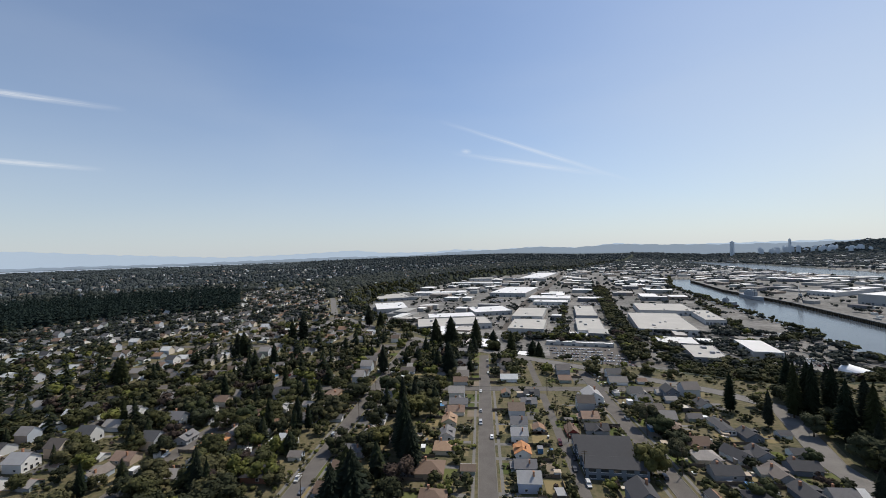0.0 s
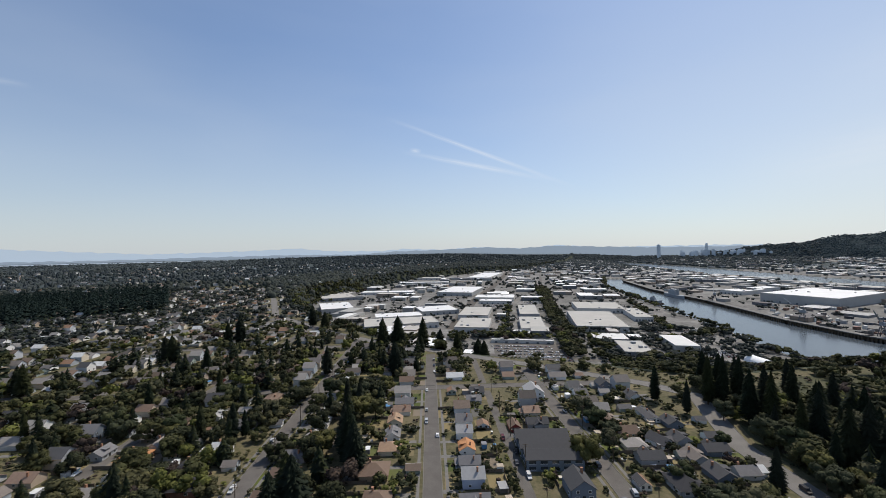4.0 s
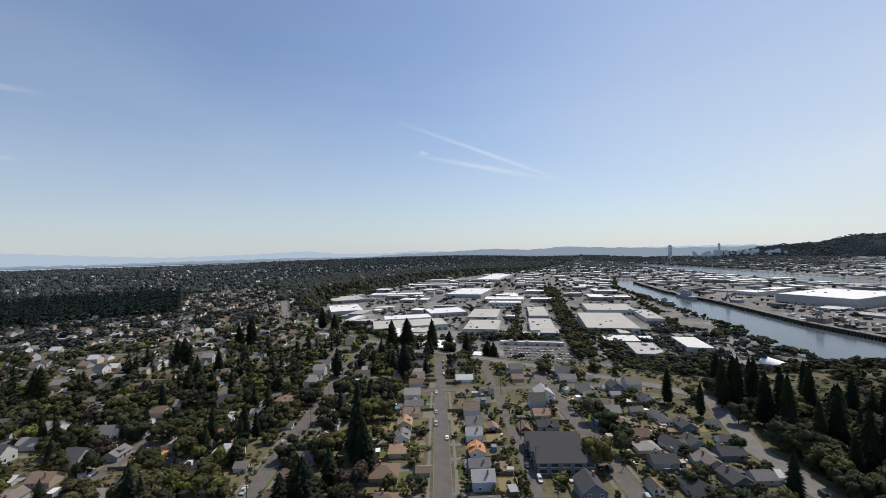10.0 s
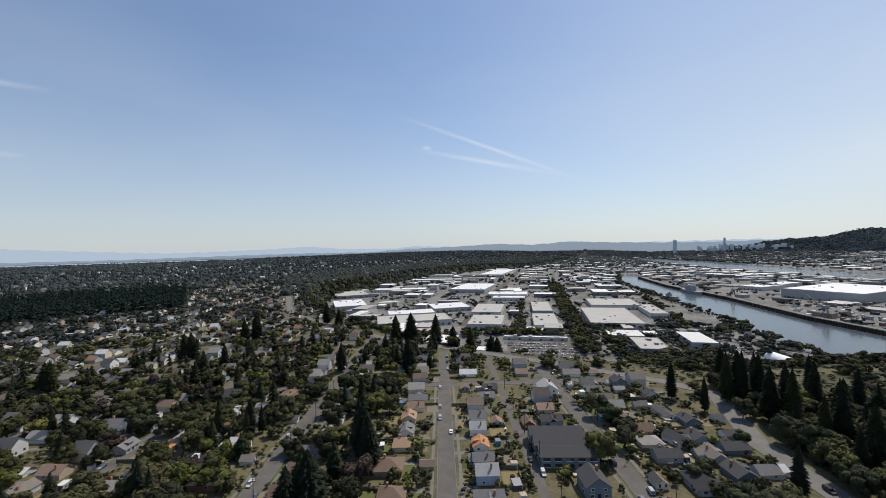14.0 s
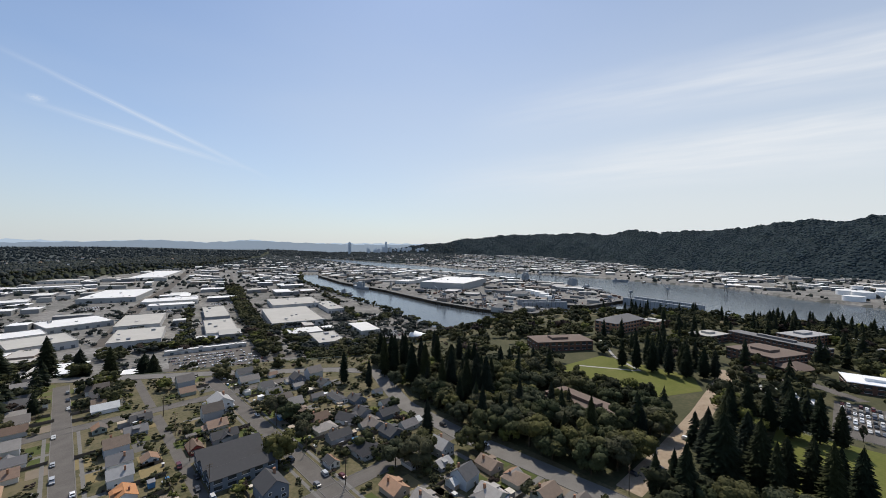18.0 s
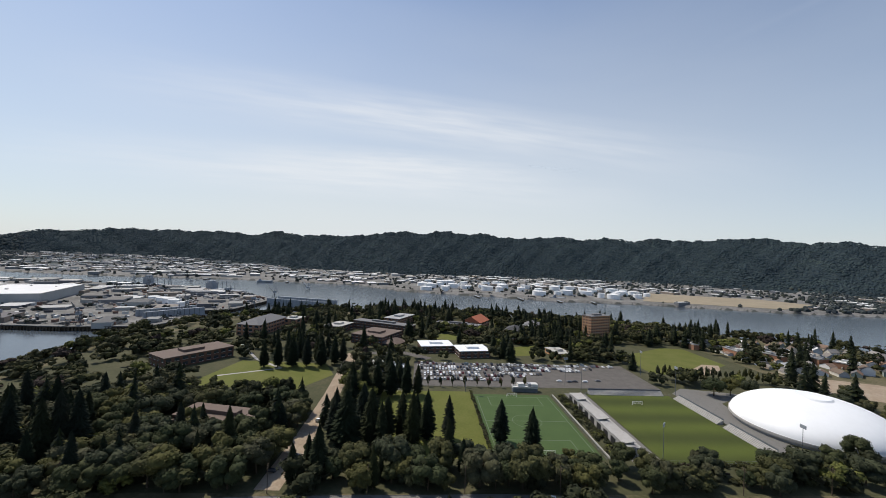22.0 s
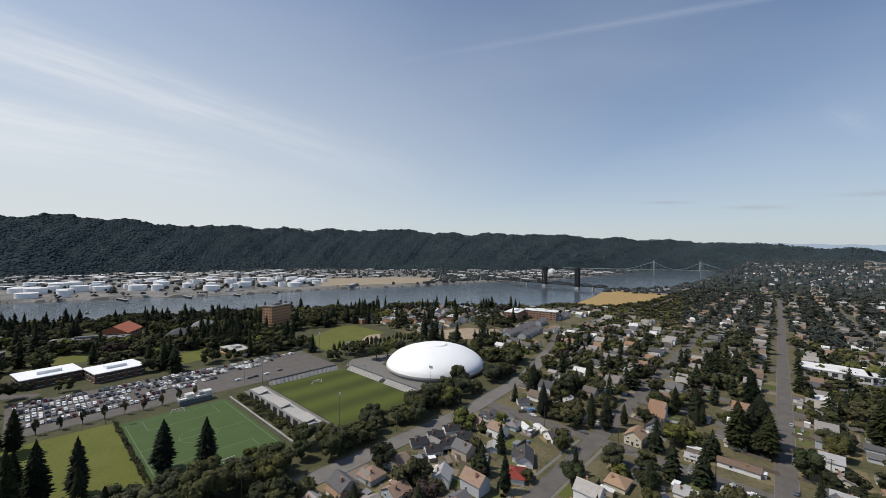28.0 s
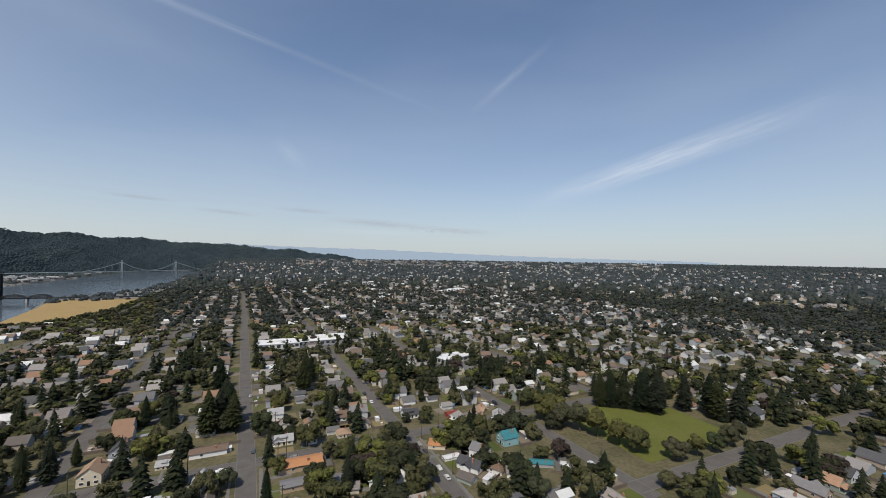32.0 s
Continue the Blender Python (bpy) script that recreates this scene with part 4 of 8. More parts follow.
def crown_mesh(crown):
    bm = bmesh.new()
    vs = [bm.verts.new(p) for p in crown[0]]
    for t in crown[1]:
        bm.faces.new([vs[i] for i in t])
    return bm


def fir_crown(seed, rows, per, slim=0.17, under=True, rag=(0.62, 1.18)):
    """A conifer of unit height: whorls of drooping boughs, ragged and narrowing to the tip."""
    r = random.Random(seed)
    bm = bmesh.new()
    for k in range(rows):
        t = k / (rows - 1)
        z = 0.10 + 0.86 * t
        rad = slim * (1 - t ** 1.9) ** 0.85 * (1.0 if t > 0.12 else 0.75) * r.uniform(0.9, 1.06) + 0.012
        a0 = r.uniform(0, 6.28)
        for j in range(per):
            a = a0 + 6.283 * (j + r.uniform(-0.25, 0.25)) / per
            q = rad * r.uniform(*rag)
            dz = r.uniform(-0.035, 0.035) * min(1.0, 26 / rows)
            half = 3.6 / per
            top = (0, 0, z + (0.065 if rows < 30 else 0.042) + dz)
            tip = (math.cos(a) * q, math.sin(a) * q, z - (0.035 if rows < 30 else 0.02) + dz)
            l, m = ((math.cos(a + s * half) * q * 0.72, math.sin(a + s * half) * q * 0.72, z - 0.012 + dz) for s in (-1, 1))
            poly(bm, [top, l, tip])
            poly(bm, [top, tip, m])
            if under:
                poly(bm, [l, (0, 0, z - 0.02 + dz), tip])
                poly(bm, [(0, 0, z - 0.02 + dz), m, tip])
    return bm


def trunk_mesh(h, r0, limbs, seed):
    r = random.Random(seed)
    bm = bmesh.new()
    cyl(bm, 0, 0, -0.03, h, r0, r0 * 0.45, 8)
    for i in range(limbs):
        a, z = r.uniform(0, 6.28), h * r.uniform(0.55, 0.95)
        d = Vector((math.cos(a), math.sin(a), 1.1)).normalized() * 0.22
        s = Vector((-math.sin(a), math.cos(a), 0)) * r0 * 0.35
        up = Vector((0, 0, r0 * 0.35))
        b0 = Vector((0, 0, z))
        for q in (s, up):
            poly(bm, [b0 - q, b0 + q, b0 + d + q * 0.4, b0 + d - q * 0.4])
    return bm


def make_tree(kind, seed):
    if kind == "leaf":
        e = thing("tree", "broad leafy green tree with an uneven crown", "tree", group="broadleaf trees")
        part("trunk", trunk_mesh(0.5, 0.028, 5, seed), M_BARK, e)
        part("crown", crown_mesh(leaf_crown(seed, 15, 1500, 2, 0.034)), M_LEAF, e, smooth=True)
    elif kind == "poplar":
        e = thing("tree", "slim upright columnar green tree", "tree", group="columnar trees")
        part("trunk", trunk_mesh(0.3, 0.02, 2, seed), M_BARK, e)
        bm = crown_mesh(leaf_crown(seed, 10, 500, 1, 0.05))
        for v in bm.verts:
            v.co.x *= 0.42
            v.co.y *= 0.42
            v.co.z = 0.08 + (v.co.z - 0.12) * 1.05
        part("crown", bm, M_LEAF, e, smooth=True)
    else:
        e = thing("conifer", "tall dark green conifer with drooping boughs", "tree", group="tall conifers")
        part("trunk", trunk_mesh(0.9, 0.016, 0, seed), M_BARK, e)
        part("crown", fir_crown(seed, 44, 16, 0.165 if seed % 2 else 0.145), M_NEEDLE, e)
    return e


LEAFY = [make_tree("leaf", s) for s in (1, 2, 3, 4, 5)]
FIRS = [make_tree("fir", s) for s in (11, 12, 13, 14)]
POPLARS = [make_tree("poplar", s) for s in (21, 22)]
trnd = random.Random(5)


def plant(kind, x, y, h, wide=1.0):
    src = trnd.choice({"leaf": LEAFY, "fir": FIRS, "poplar": POPLARS}[kind])
    w = h * wide * trnd.uniform(0.9, 1.12)
    copy_thing(src, pose(x, y, zat(x, y), 0, 0, trnd.uniform(0, 360)) @ Matrix.Diagonal((w, w * trnd.uniform(0.9, 1.1), h, 1)))
    SOLID.append((x, y, h * 0.16))


for x, y, h in ((-57, 156, 27), (-60, 146, 25), (-53, 150, 29), (-41, 196, 29), (-37, 188, 25), (-45, 205, 27), (-88, 338, 26), (-250, 390, 28), (-262, 398, 25), (-196, 352, 24), (-300, 300, 27), (-310, 306, 24)):
    plant("fir", x, y, h, 1.5)
# conifers on the bluff edge, seen against the sheds
for x, y, h in ((-51, 424, 31), (-35, 428, 32), (-8, 433, 31), (11, 431, 26), (29, 420, 27), (51, 418, 30), (56, 408, 24), (-30, 332, 27), (-218, 460, 33), (-228, 452, 26), (-165, 560, 29), (-140, 530, 24)):
    plant("fir", x, y, h * 1.1, 1.55)
for x, y, h in ((151, 260, 25), (159, 239, 22), (182, 252, 34), (190, 249, 35), (194, 258, 33), (199, 247, 34), (186, 223, 33), (192, 215, 34), (196, 224, 32), (203, 232, 31), (186, 191, 28), (193, 189, 33),
                (199, 196, 34), (190, 172, 32), (196, 169, 34), (199, 163, 33), (205, 176, 31), (216, 211, 29), (233, 203, 28), (228, 240, 30), (213, 268, 28), (240, 226, 29), (245, 262, 27), (204, 288, 27), (142, 157, 22)):
    plant("fir", x, y, h, trnd.uniform(0.85, 1.15))
for x, y, h in ((334, 133, 24), (336, 122, 26), (337, 110, 28), (339, 98, 29), (341, 86, 27), (355, 70, 24), (348, 76, 26), (352, 92, 24), (350, 118, 25)):
    plant("fir", x + 12, y, h, 1.15)
for x, y, h in ((280, 46, 25), (281, 38, 27), (283, 29, 24), (284, 19, 26), (286, 8, 26), (287, 0, 22), (272, 44, 22), (218, -6, 27), (220, 8, 26), (217, 16, 24), (219, -18, 24), (212, 2, 28), (226, 0, 22),
                (217, -47, 23), (201, -60, 25), (212, 24, 30), (224, 30, 28), (232, 38, 27), (206, 36, 31), (215, 44, 26), (240, 42, 25), (228, 46, 24), (205, 18, 25)):
    plant("fir", x, y, h * 1.06, trnd.uniform(1.1, 1.35))
for x, y, h in ((-234, -198, 27), (-240, -190, 28), (-247, -182, 29), (-228, -204, 26), (-252, -196, 27), (-260, -190, 28), (-222, -208, 25), (-270, -178, 26), (-276, -160, 27), (-282, -150, 26), (-281, -168, 28),
                (25, -262, 27), (20, -268, 25), (12, -262, 24), (15, -275, 26), (26, -349, 24), (-33, -321, 28), (18, -290, 25), (-40, -340, 22), (120, -226, 21), (84, -235, 20), (-20, -150, 18)):
    plant("fir", x, y, h, 1.4)
for x, y, h in ((-170, -205, 19), (-176, -198, 18), (-172, -190, 17), (-178, -182, 18), (-182, -172, 17), (-186, -160, 16), (-188, -150, 15), (-180, -212, 18), (-200, -136, 13), (-214, -134, 12), (-228, -133, 12),
                (-242, -134, 13), (-256, -136, 12)):
    plant("leaf", x, y, h, 1.0)
# broad trees of the gardens and verges this side of the firs
for x, y, h in ((92, 236, 15), (96, 228, 13), (74, 187, 17), (91, 199, 12), (110, 169, 10), (118, 138, 17), (126, 142, 15), (174, 228, 13), (181, 206, 12), (175, 171, 14), (150, 197, 9), (112, 146, 14), (100, 214, 9),
                (186, -12, 17), (184, -42, 16), (192, 10, 17), (190, -27, 15), (178, -66, 14), (187, 2, 14)):
    plant("leaf", x, y, h, 1.05)
for i in range(9):
    plant("poplar", 306, -8 - i * 9.5, 9.5, 0.9)
for i in range(20):
    plant("poplar", 338 - i * 0.6, -212 - i * 5.2, 12 + 2 * math.sin(i), 0.95)


def scatter(n, x0, x1, y0, y1, kinds, h0, h1, test):
    done, tries = 0, 0
    while done < n and tries < n * 30:
        tries += 1
        x, y = trnd.uniform(x0, x1), trnd.uniform(y0, y1)
        if math.hypot(x, y) < 125 or not test(x, y) or near_road(x, y, 2.0):
            continue
        if any(abs(x - a) < r + 2 and abs(y - b) < r + 2 for a, b, r in SOLID):
            continue
        kind = trnd.choice(kinds)
        plant(kind, x, y, trnd.uniform(h0, h1) * (1.35 if kind == "fir" else 1))
        done += 1


HALLS = [(231, 110, 15, 32), (365, 203, 38, 32), (497, 194, 42, 30), (457, 49, 32, 32), (515, 47, 34, 48), (421, -19, 32, 24), (405, -52, 30, 24), (562, -80, 36, 34), (574, 30, 34, 24), (510, -232, 24, 28), (308, -535, 40, 34), (540, -50, 20, 30), (438, 28, 16, 14), (512, -124, 20, 16), (550, -158, 22, 16), (410, -147, 18, 14), (532, 168, 16, 14), (512, 104, 20, 16)]
FIELDS = [(284, 352, -436, -338), (240, 290, -600, -396), (195, 296, -196, 26), (306, 376, -198, 6), (290, 368, 66, 172), (340, 458, -315, -210), (192, 315, -300, -200), (221, 246, 84, 140), (290, 312, -204, 10), (472, 503, -54, -18), (402, 448, -130, -96)]


def open_ground(x, y):
    return not any(a - 3 < x < b + 3 and c - 3 < y < d + 3 for a, b, c, d in FIELDS)


scatter(84, 165, 262, 68, 200, ["leaf", "leaf", "leaf", "leaf", "leaf", "fir"], 13, 20, open_ground)
scatter(27, 167, 198, -60, 56, ["leaf", "leaf", "leaf", "fir"], 9, 20, open_ground)
scatter(20, 167, 194, -205, -60, ["leaf"], 7, 17, open_ground)
scatter(14, 172, 300, -345, -225, ["leaf"], 11, 16, lambda x, y: math.hypot(x - 240, y + 254) > 50)
scatter(34, -260, 140, 135, 300, ["leaf", "leaf", "leaf", "leaf", "fir"], 10, 17, lambda x, y: open_ground(x, y) and not (-32 < x < 152 and y < 305))
scatter(60, -200, 150, -310, -128, ["leaf", "leaf", "leaf", "leaf", "fir"], 9, 15, lambda x, y: not in_park(x, y))
plant("leaf", 196, -232, 17, 0.9)
plant("leaf", 185, -206, 16, 1.1)
plant("leaf", 178, -216, 15, 1.1)
for k in LEAFY + FIRS + POPLARS:
    for o in (*k.children_recursive, k):
        bpy.data.objects.remove(o)

# woods and street trees further off, as joined masses
def blob(seed):
    """A plain lump of foliage for far woods."""
    r = np.random.default_rng(seed)
    ring = [[0.42 * q * r.uniform(0.75, 1.2) * math.cos(i * 1.2566 + t), 0.42 * q * r.uniform(0.75, 1.2) * math.sin(i * 1.2566 + t), z * r.uniform(0.85, 1.1)] for q, t, z in ((0.95, 0.0, 0.18), (0.8, 0.6, 0.7)) for i in range(5)]
    v = np.array(ring + [[0.0, 0.0, 0.97]])
    f = [t for i in range(5) for t in ((i, (i + 1) % 5, 5 + i), ((i + 1) % 5, 5 + (i + 1) % 5, 5 + i), (5 + i, 5 + (i + 1) % 5, 10))]
    return v, np.array(f), np.zeros(len(f), int)


def spire(seed):
    r = random.Random(seed)
    bm = bmesh.new()
    ringv = [bm.verts.new((0.2 * r.uniform(0.7, 1.2) * math.cos(i * 1.0472), 0.2 * r.uniform(0.7, 1.2) * math.sin(i * 1.0472), r.uniform(0.0, 0.1))) for i in range(6)]
    tip = bm.verts.new((0, 0, 1))
    for i in range(6):
        bm.faces.new([ringv[i], ringv[(i + 1) % 6], tip])
    return arrays(bm)


yard_leaf = [leaf_crown(71 + s, 11, 620, 1, 0.045) for s in range(6)]
mid_leaf = [leaf_crown(31 + s, 7, 140, 1, 0.075) for s in range(6)]
near_fir = [arrays(fir_crown(45 + s, 17, 8, (0.15, 0.17, 0.19, 0.16)[s], False, (0.82, 1.12))) for s in range(4)]
mid_fir = [arrays(fir_crown(41 + s, 10, 6, 0.18, False)) for s in range(3)]
far_leaf = [leaf_crown(51 + s, 3, 24, 1, 0.13) for s in range(5)]
far_fir = [arrays(fir_crown(61 + s, 5, 4, 0.19, False)) for s in range(3)]
dot_leaf = [blob(s) for s in (81, 82, 83, 84, 85)]
dot_fir = [spire(s) for s in (91, 92)]


def mass(name, pts, h0, h1, templates, material, label, wide=1.0, plain=None, cut=480, sink=0.13, smooth=False):
    """Trees at pts; past cut metres from the middle the plainer templates."""
    pts = np.asarray(pts, float)
    n = len(pts)
    h = rng.uniform(h0, h1, n)
    w = h * wide * rng.uniform(0.8, 1.25, n)
    pos = np.stack([pts[:, 0], pts[:, 1], lie(pts[:, 0], pts[:, 1]) - sink * h], -1)
    pick = rng.integers(0, len(templates), n)
    if plain:
        far = np.hypot(pts[:, 0], pts[:, 1]) > cut
        pick = np.where(far, len(templates) + rng.integers(0, len(plain), n), pick)
        templates = templates + plain
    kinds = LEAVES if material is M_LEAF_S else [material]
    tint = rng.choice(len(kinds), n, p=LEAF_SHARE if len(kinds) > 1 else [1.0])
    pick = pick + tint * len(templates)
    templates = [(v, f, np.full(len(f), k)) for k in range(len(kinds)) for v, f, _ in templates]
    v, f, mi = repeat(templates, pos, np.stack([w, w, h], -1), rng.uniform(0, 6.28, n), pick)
    return soup(name, v, f, kinds, label, "trees", mi, smooth=smooth)


def road_mask(p, gap=3.0):
    """Off the roads by a gap; crowns keep further off the long street and the avenue."""
    keep = np.ones(len(p), bool)
    for pts, w in ROADS:
        w = w + (7.0 if -10 < pts[0][0] < 8 and w == 8.2 else 8.0 if w == 11.0 and pts is WILLAM else 0.0)
        for a, b in zip(pts, pts[1:]):
            dx, dy = b[0] - a[0], b[1] - a[1]
            k = np.clip(((p[:, 0] - a[0]) * dx + (p[:, 1] - a[1]) * dy) / (dx * dx + dy * dy), 0, 1)
            keep &= np.hypot(p[:, 0] - a[0] - k * dx, p[:, 1] - a[1] - k * dy) > w / 2 + gap
    return keep


def ring_points(n, r0, r1, a0, a1):
    r = np.sqrt(rng.uniform(r0 * r0, r1 * r1, n))
    a = np.radians(rng.uniform(a0, a1, n))
    return np.stack([r * np.sin(a), r * np.cos(a)], -1)


def clear_of_houses(p, gap=7.0):
    hp = np.array([(x, y) for x, y, a, d in kept])
    keep = np.ones(len(p), bool)
    for i in range(0, len(p), 2000):
        q = p[i:i + 2000]
        keep[i:i + 2000] = (np.hypot(q[:, None, 0] - hp[None, :, 0], q[:, None, 1] - hp[None, :, 1]).min(1) > gap)
    return keep


def solid_mask(p, extra=1.0):
    keep = np.ones(len(p), bool)
    for a, b, r in SOLID:
        keep &= np.hypot(p[:, 0] - a, p[:, 1] - b) > r * 0.75 + extra
    return keep


def free_mask(p):
    return np.array([open_ground(*q) and not in_park(*q) and math.hypot(q[0] - 241, q[1] + 254) > 50 for q in p])


# gardens
p = np.concatenate([ring_points(3000, 128, 430, -78, 40), ring_points(260, 126, 180, 40, 140), ring_points(2100, 128, 430, 140, 262)])
p = p[(signed(p[:, 0], p[:, 1], LOW_EDGE) < -22) & (p[:, 0] < 160)]
p = p[road_mask(p, 1.5)]
p = p[clear_of_houses(p, 6.0) & free_mask(p)]
rng.shuffle(p)
p = p[rng.random(len(p)) < np.where(p[:, 1] < 0, 0.36, np.where((p[:, 0] > -32) & (p[:, 1] < 310), 0.42, np.where(p[:, 0] > -75, 0.42, 0.46)))]
p = p[~((p[:, 0] > 222) & (p[:, 1] < -380))]
p = p[~((p[:, 0] > 25) & (p[:, 0] < 220) & (p[:, 1] > 305) & (rng.random(len(p)) < 0.7))][:1900]
sel = rng.random(len(p)) < np.where(p[:, 1] < 0, 0.76, 0.84)
small = (p[:, 0] > -32) & (p[:, 1] > 0) & (p[:, 1] < 310)
mass("garden_trees", p[small], 3, 8.5, mid_leaf, M_LEAF_S, "small leafy fruit trees in tidy gardens", 1.1, smooth=True)
p, sel = p[~small], sel[~small]
mass("garden_trees", p[sel], 7, 16, yard_leaf, M_LEAF_S, "leafy green garden trees crowding the houses", 1.05, mid_leaf, 330, smooth=True)
mass("garden_conifers", p[~sel], 12, 24, near_fir, M_NEEDLE_S, "dark garden conifers between houses", 1.3)
p = np.concatenate([ring_points(5000, 128, 420, -78, 45), ring_points(4500, 128, 420, 130, 262)])
p = p[(signed(p[:, 0], p[:, 1], LOW_EDGE) < -22) & (p[:, 0] < 300)]
p = p[road_mask(p, 0.6)]
p = p[clear_of_houses(p, 5.5) & free_mask(p)]
hedge = [(x, -40.0 + rng.normal(0, 0.2)) for x in np.arange(199, 296, 1.3)] + [(194.0 + rng.normal(0, 0.2), y) for y in np.arange(-194, -128, 1.3)] + [(x, 27.0 + rng.normal(0, 0.4)) for x in np.arange(199, 275, 1.8)]
mass("hedges", hedge, 1.8, 2.6, far_leaf, M_LEAF_S, "clipped dark green hedges beside the fields", 1.2)
mass("garden_shrubs", p[:2600], 1.4, 3.8, [leaf_crown(55 + s, 2, 16, 1, 0.16) for s in range(3)], M_LEAF_S, "low green shrubs and hedges in gardens", 1.6, smooth=True)

p = np.concatenate([ring_points(6800, 330, 1150, -78, 20), ring_points(1500, 330, 1000, -78, -8), ring_points(8600, 330, 1150, 142, 262)])
low = signed(p[:, 0], p[:, 1], LOW_EDGE)
p = p[(low < -22) & road_mask(p, 1.0)]
p = p[[not in_camp(*q) and not in_park(*q) for q in p]]
p = p[clear_of_houses(p, 5.0)]
p = p[~((p[:, 0] > 222) & (p[:, 0] < 300) & (p[:, 1] < -380) & (p[:, 1] > -615))]
p = p[~((p[:, 0] > 25) & (p[:, 0] < 220) & (p[:, 1] > 318) & (p[:, 1] < 450) & (rng.random(len(p)) < 0.6))]
pa, pd = np.degrees(np.arctan2(p[:, 0], p[:, 1])), np.hypot(p[:, 0], p[:, 1])
thin = (pa > -42) & (pa < 2) & (rng.random(len(p)) < 0.38)
p, pa, pd = p[~thin], pa[~thin], pd[~thin]
wood = (pa > -68) & (pa < -34) & (pd > 870)
p, pa, pd = p[~wood], pa[~wood], pd[~wood]
slope = (pa > 148) & (pa < 169) & (pd > 560)
mass("slope_trees", p[slope], 7, 13, mid_leaf, M_LEAF_S, "leafy green trees on the river slope", 1.35, far_leaf, smooth=True)
p = p[~slope]
sel = rng.random(len(p)) < 0.74
sp = p[sel]
near = np.hypot(sp[:, 0], sp[:, 1]) < 620
mass("street_trees", sp[near], 7, 16, mid_leaf, M_LEAF_S, "leafy green trees between the houses", 1.05, far_leaf, 440, smooth=True)
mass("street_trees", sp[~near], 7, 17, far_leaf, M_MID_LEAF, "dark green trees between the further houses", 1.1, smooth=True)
mass("yard_conifers", p[~sel], 14, 25, mid_fir, M_NEEDLE_S, "dark conifers between the houses", 1.35, far_fir, 480)

# a dense fir wood left of the first view
p = ring_points(4200, 880, 1330, -66, -33)
p = p[road_mask(p, 1.0) & (rng.random(len(p)) < 0.8)]
mass("fir_wood", p, 24, 42, far_fir, M_MID_NEEDLE, "dense dark fir wood", 0.95)

# campus trees between the halls
p = np.concatenate([ring_points(2300, 230, 720, 45, 150), ring_points(700, 400, 700, 82, 128)])
low = signed(p[:, 0], p[:, 1], LOW_EDGE)
p = p[(low < 5) & road_mask(p, 1.5)]
p = p[(p[:, 0] > 170)]
p = p[free_mask(p) & solid_mask(p, 2.0)]
p = p[np.array([all(not (abs(q[0] - a) < w and abs(q[1] - b) < d) for a, b, w, d in HALLS) for q in p])]
p = p[np.array([not (340 < q[0] < 470 and -80 < q[1] < 20 and rng.random() < 0.6) and not (q[1] < -320 and rng.random() < 0.6) for q in p])]
p = p[clear_of_houses(p, 6.5)]
pa, pd = np.degrees(np.arctan2(p[:, 0], p[:, 1])), np.hypot(p[:, 0], p[:, 1])
p = p[~((pa < 66) & (pd > 350) & (rng.random(len(p)) < 0.3))]
pa, pd = np.degrees(np.arctan2(p[:, 0], p[:, 1])), np.hypot(p[:, 0], p[:, 1])
stand_ = np.sin(p[:, 0] * 0.041 + 1.3) * np.sin(p[:, 1] * 0.036 + 0.4) + 0.4 * np.sin(p[:, 0] * 0.11 + p[:, 1] * 0.09)
sel = (rng.random(len(p)) < np.where(stand_ > 0.35, 0.5, 0.9)) | ((pa < 66) & (pd > 350))
mass("campus_trees", p[sel], 10, 19, yard_leaf, M_LEAF_S, "leafy green trees between the campus halls", 1.05, mid_leaf, 330, smooth=True)
mass("campus_conifers", p[~sel], 20, 31, near_fir, M_NEEDLE_S, "dark conifers between the campus halls", 1.15)

q = ring_points(70000, 300, 1500, -35, 170)
l2 = signed(q[:, 0], q[:, 1], LOW_EDGE)
q = q[(l2 > -22) & (l2 < 27) & (q[:, 0] < 800)]
q = q[road_mask(q, 2.0)]
qa = np.degrees(np.arctan2(q[:, 0], q[:, 1]))
q = q[~((qa > -3) & (qa < 27) & (np.hypot(q[:, 0], q[:, 1]) < 560) & (rng.random(len(q)) < np.where(qa > 4, 0.97, 0.6)))]
qa = np.degrees(np.arctan2(q[:, 0], q[:, 1]))
q = q[~((qa > -22) & (qa < -3) & (np.hypot(q[:, 0], q[:, 1]) < 760) & (rng.random(len(q)) < 0.55))][:5200]
# trees leaning over both sides of the avenue
ap = []
for (x0, y0), (x1, y1) in zip(WILLAM[5:], WILLAM[6:]):
    L = math.hypot(x1 - x0, y1 - y0)
    for i in range(int(L / 8.5)):
        for sd in (-1, 1):
            t = (i + rng.uniform(0.1, 0.9)) * 8.5 / L
            o = sd * rng.uniform(8.0, 14.0)
            if rng.random() < (0.45 if y0 > 100 else 0.7 if y0 > -110 else 0.4):
                ap.append((x0 + (x1 - x0) * t + (y1 - y0) / L * o, y0 + (y1 - y0) * t - (x1 - x0) / L * o))
ap = np.array(ap)
ap = ap[road_mask(ap, 1.0) & clear_of_houses(ap, 6.5) & free_mask(ap)]
mass("avenue_maples", ap, 10, 18, yard_leaf, M_LEAF_S, "broad leafy trees along the avenue", 1.15, smooth=True)
# groves of tall garden trees
gp = np.concatenate([ring_points(70, 160, 235, -52, -29), ring_points(30, 172, 235, 192, 212)])
gp = gp[road_mask(gp, 0.5) & clear_of_houses(gp, 4.5) & free_mask(gp)]
mass("grove_trees", gp, 10, 17, yard_leaf, M_LEAF_S, "dense grove of dark leafy garden trees", 1.15, smooth=True)
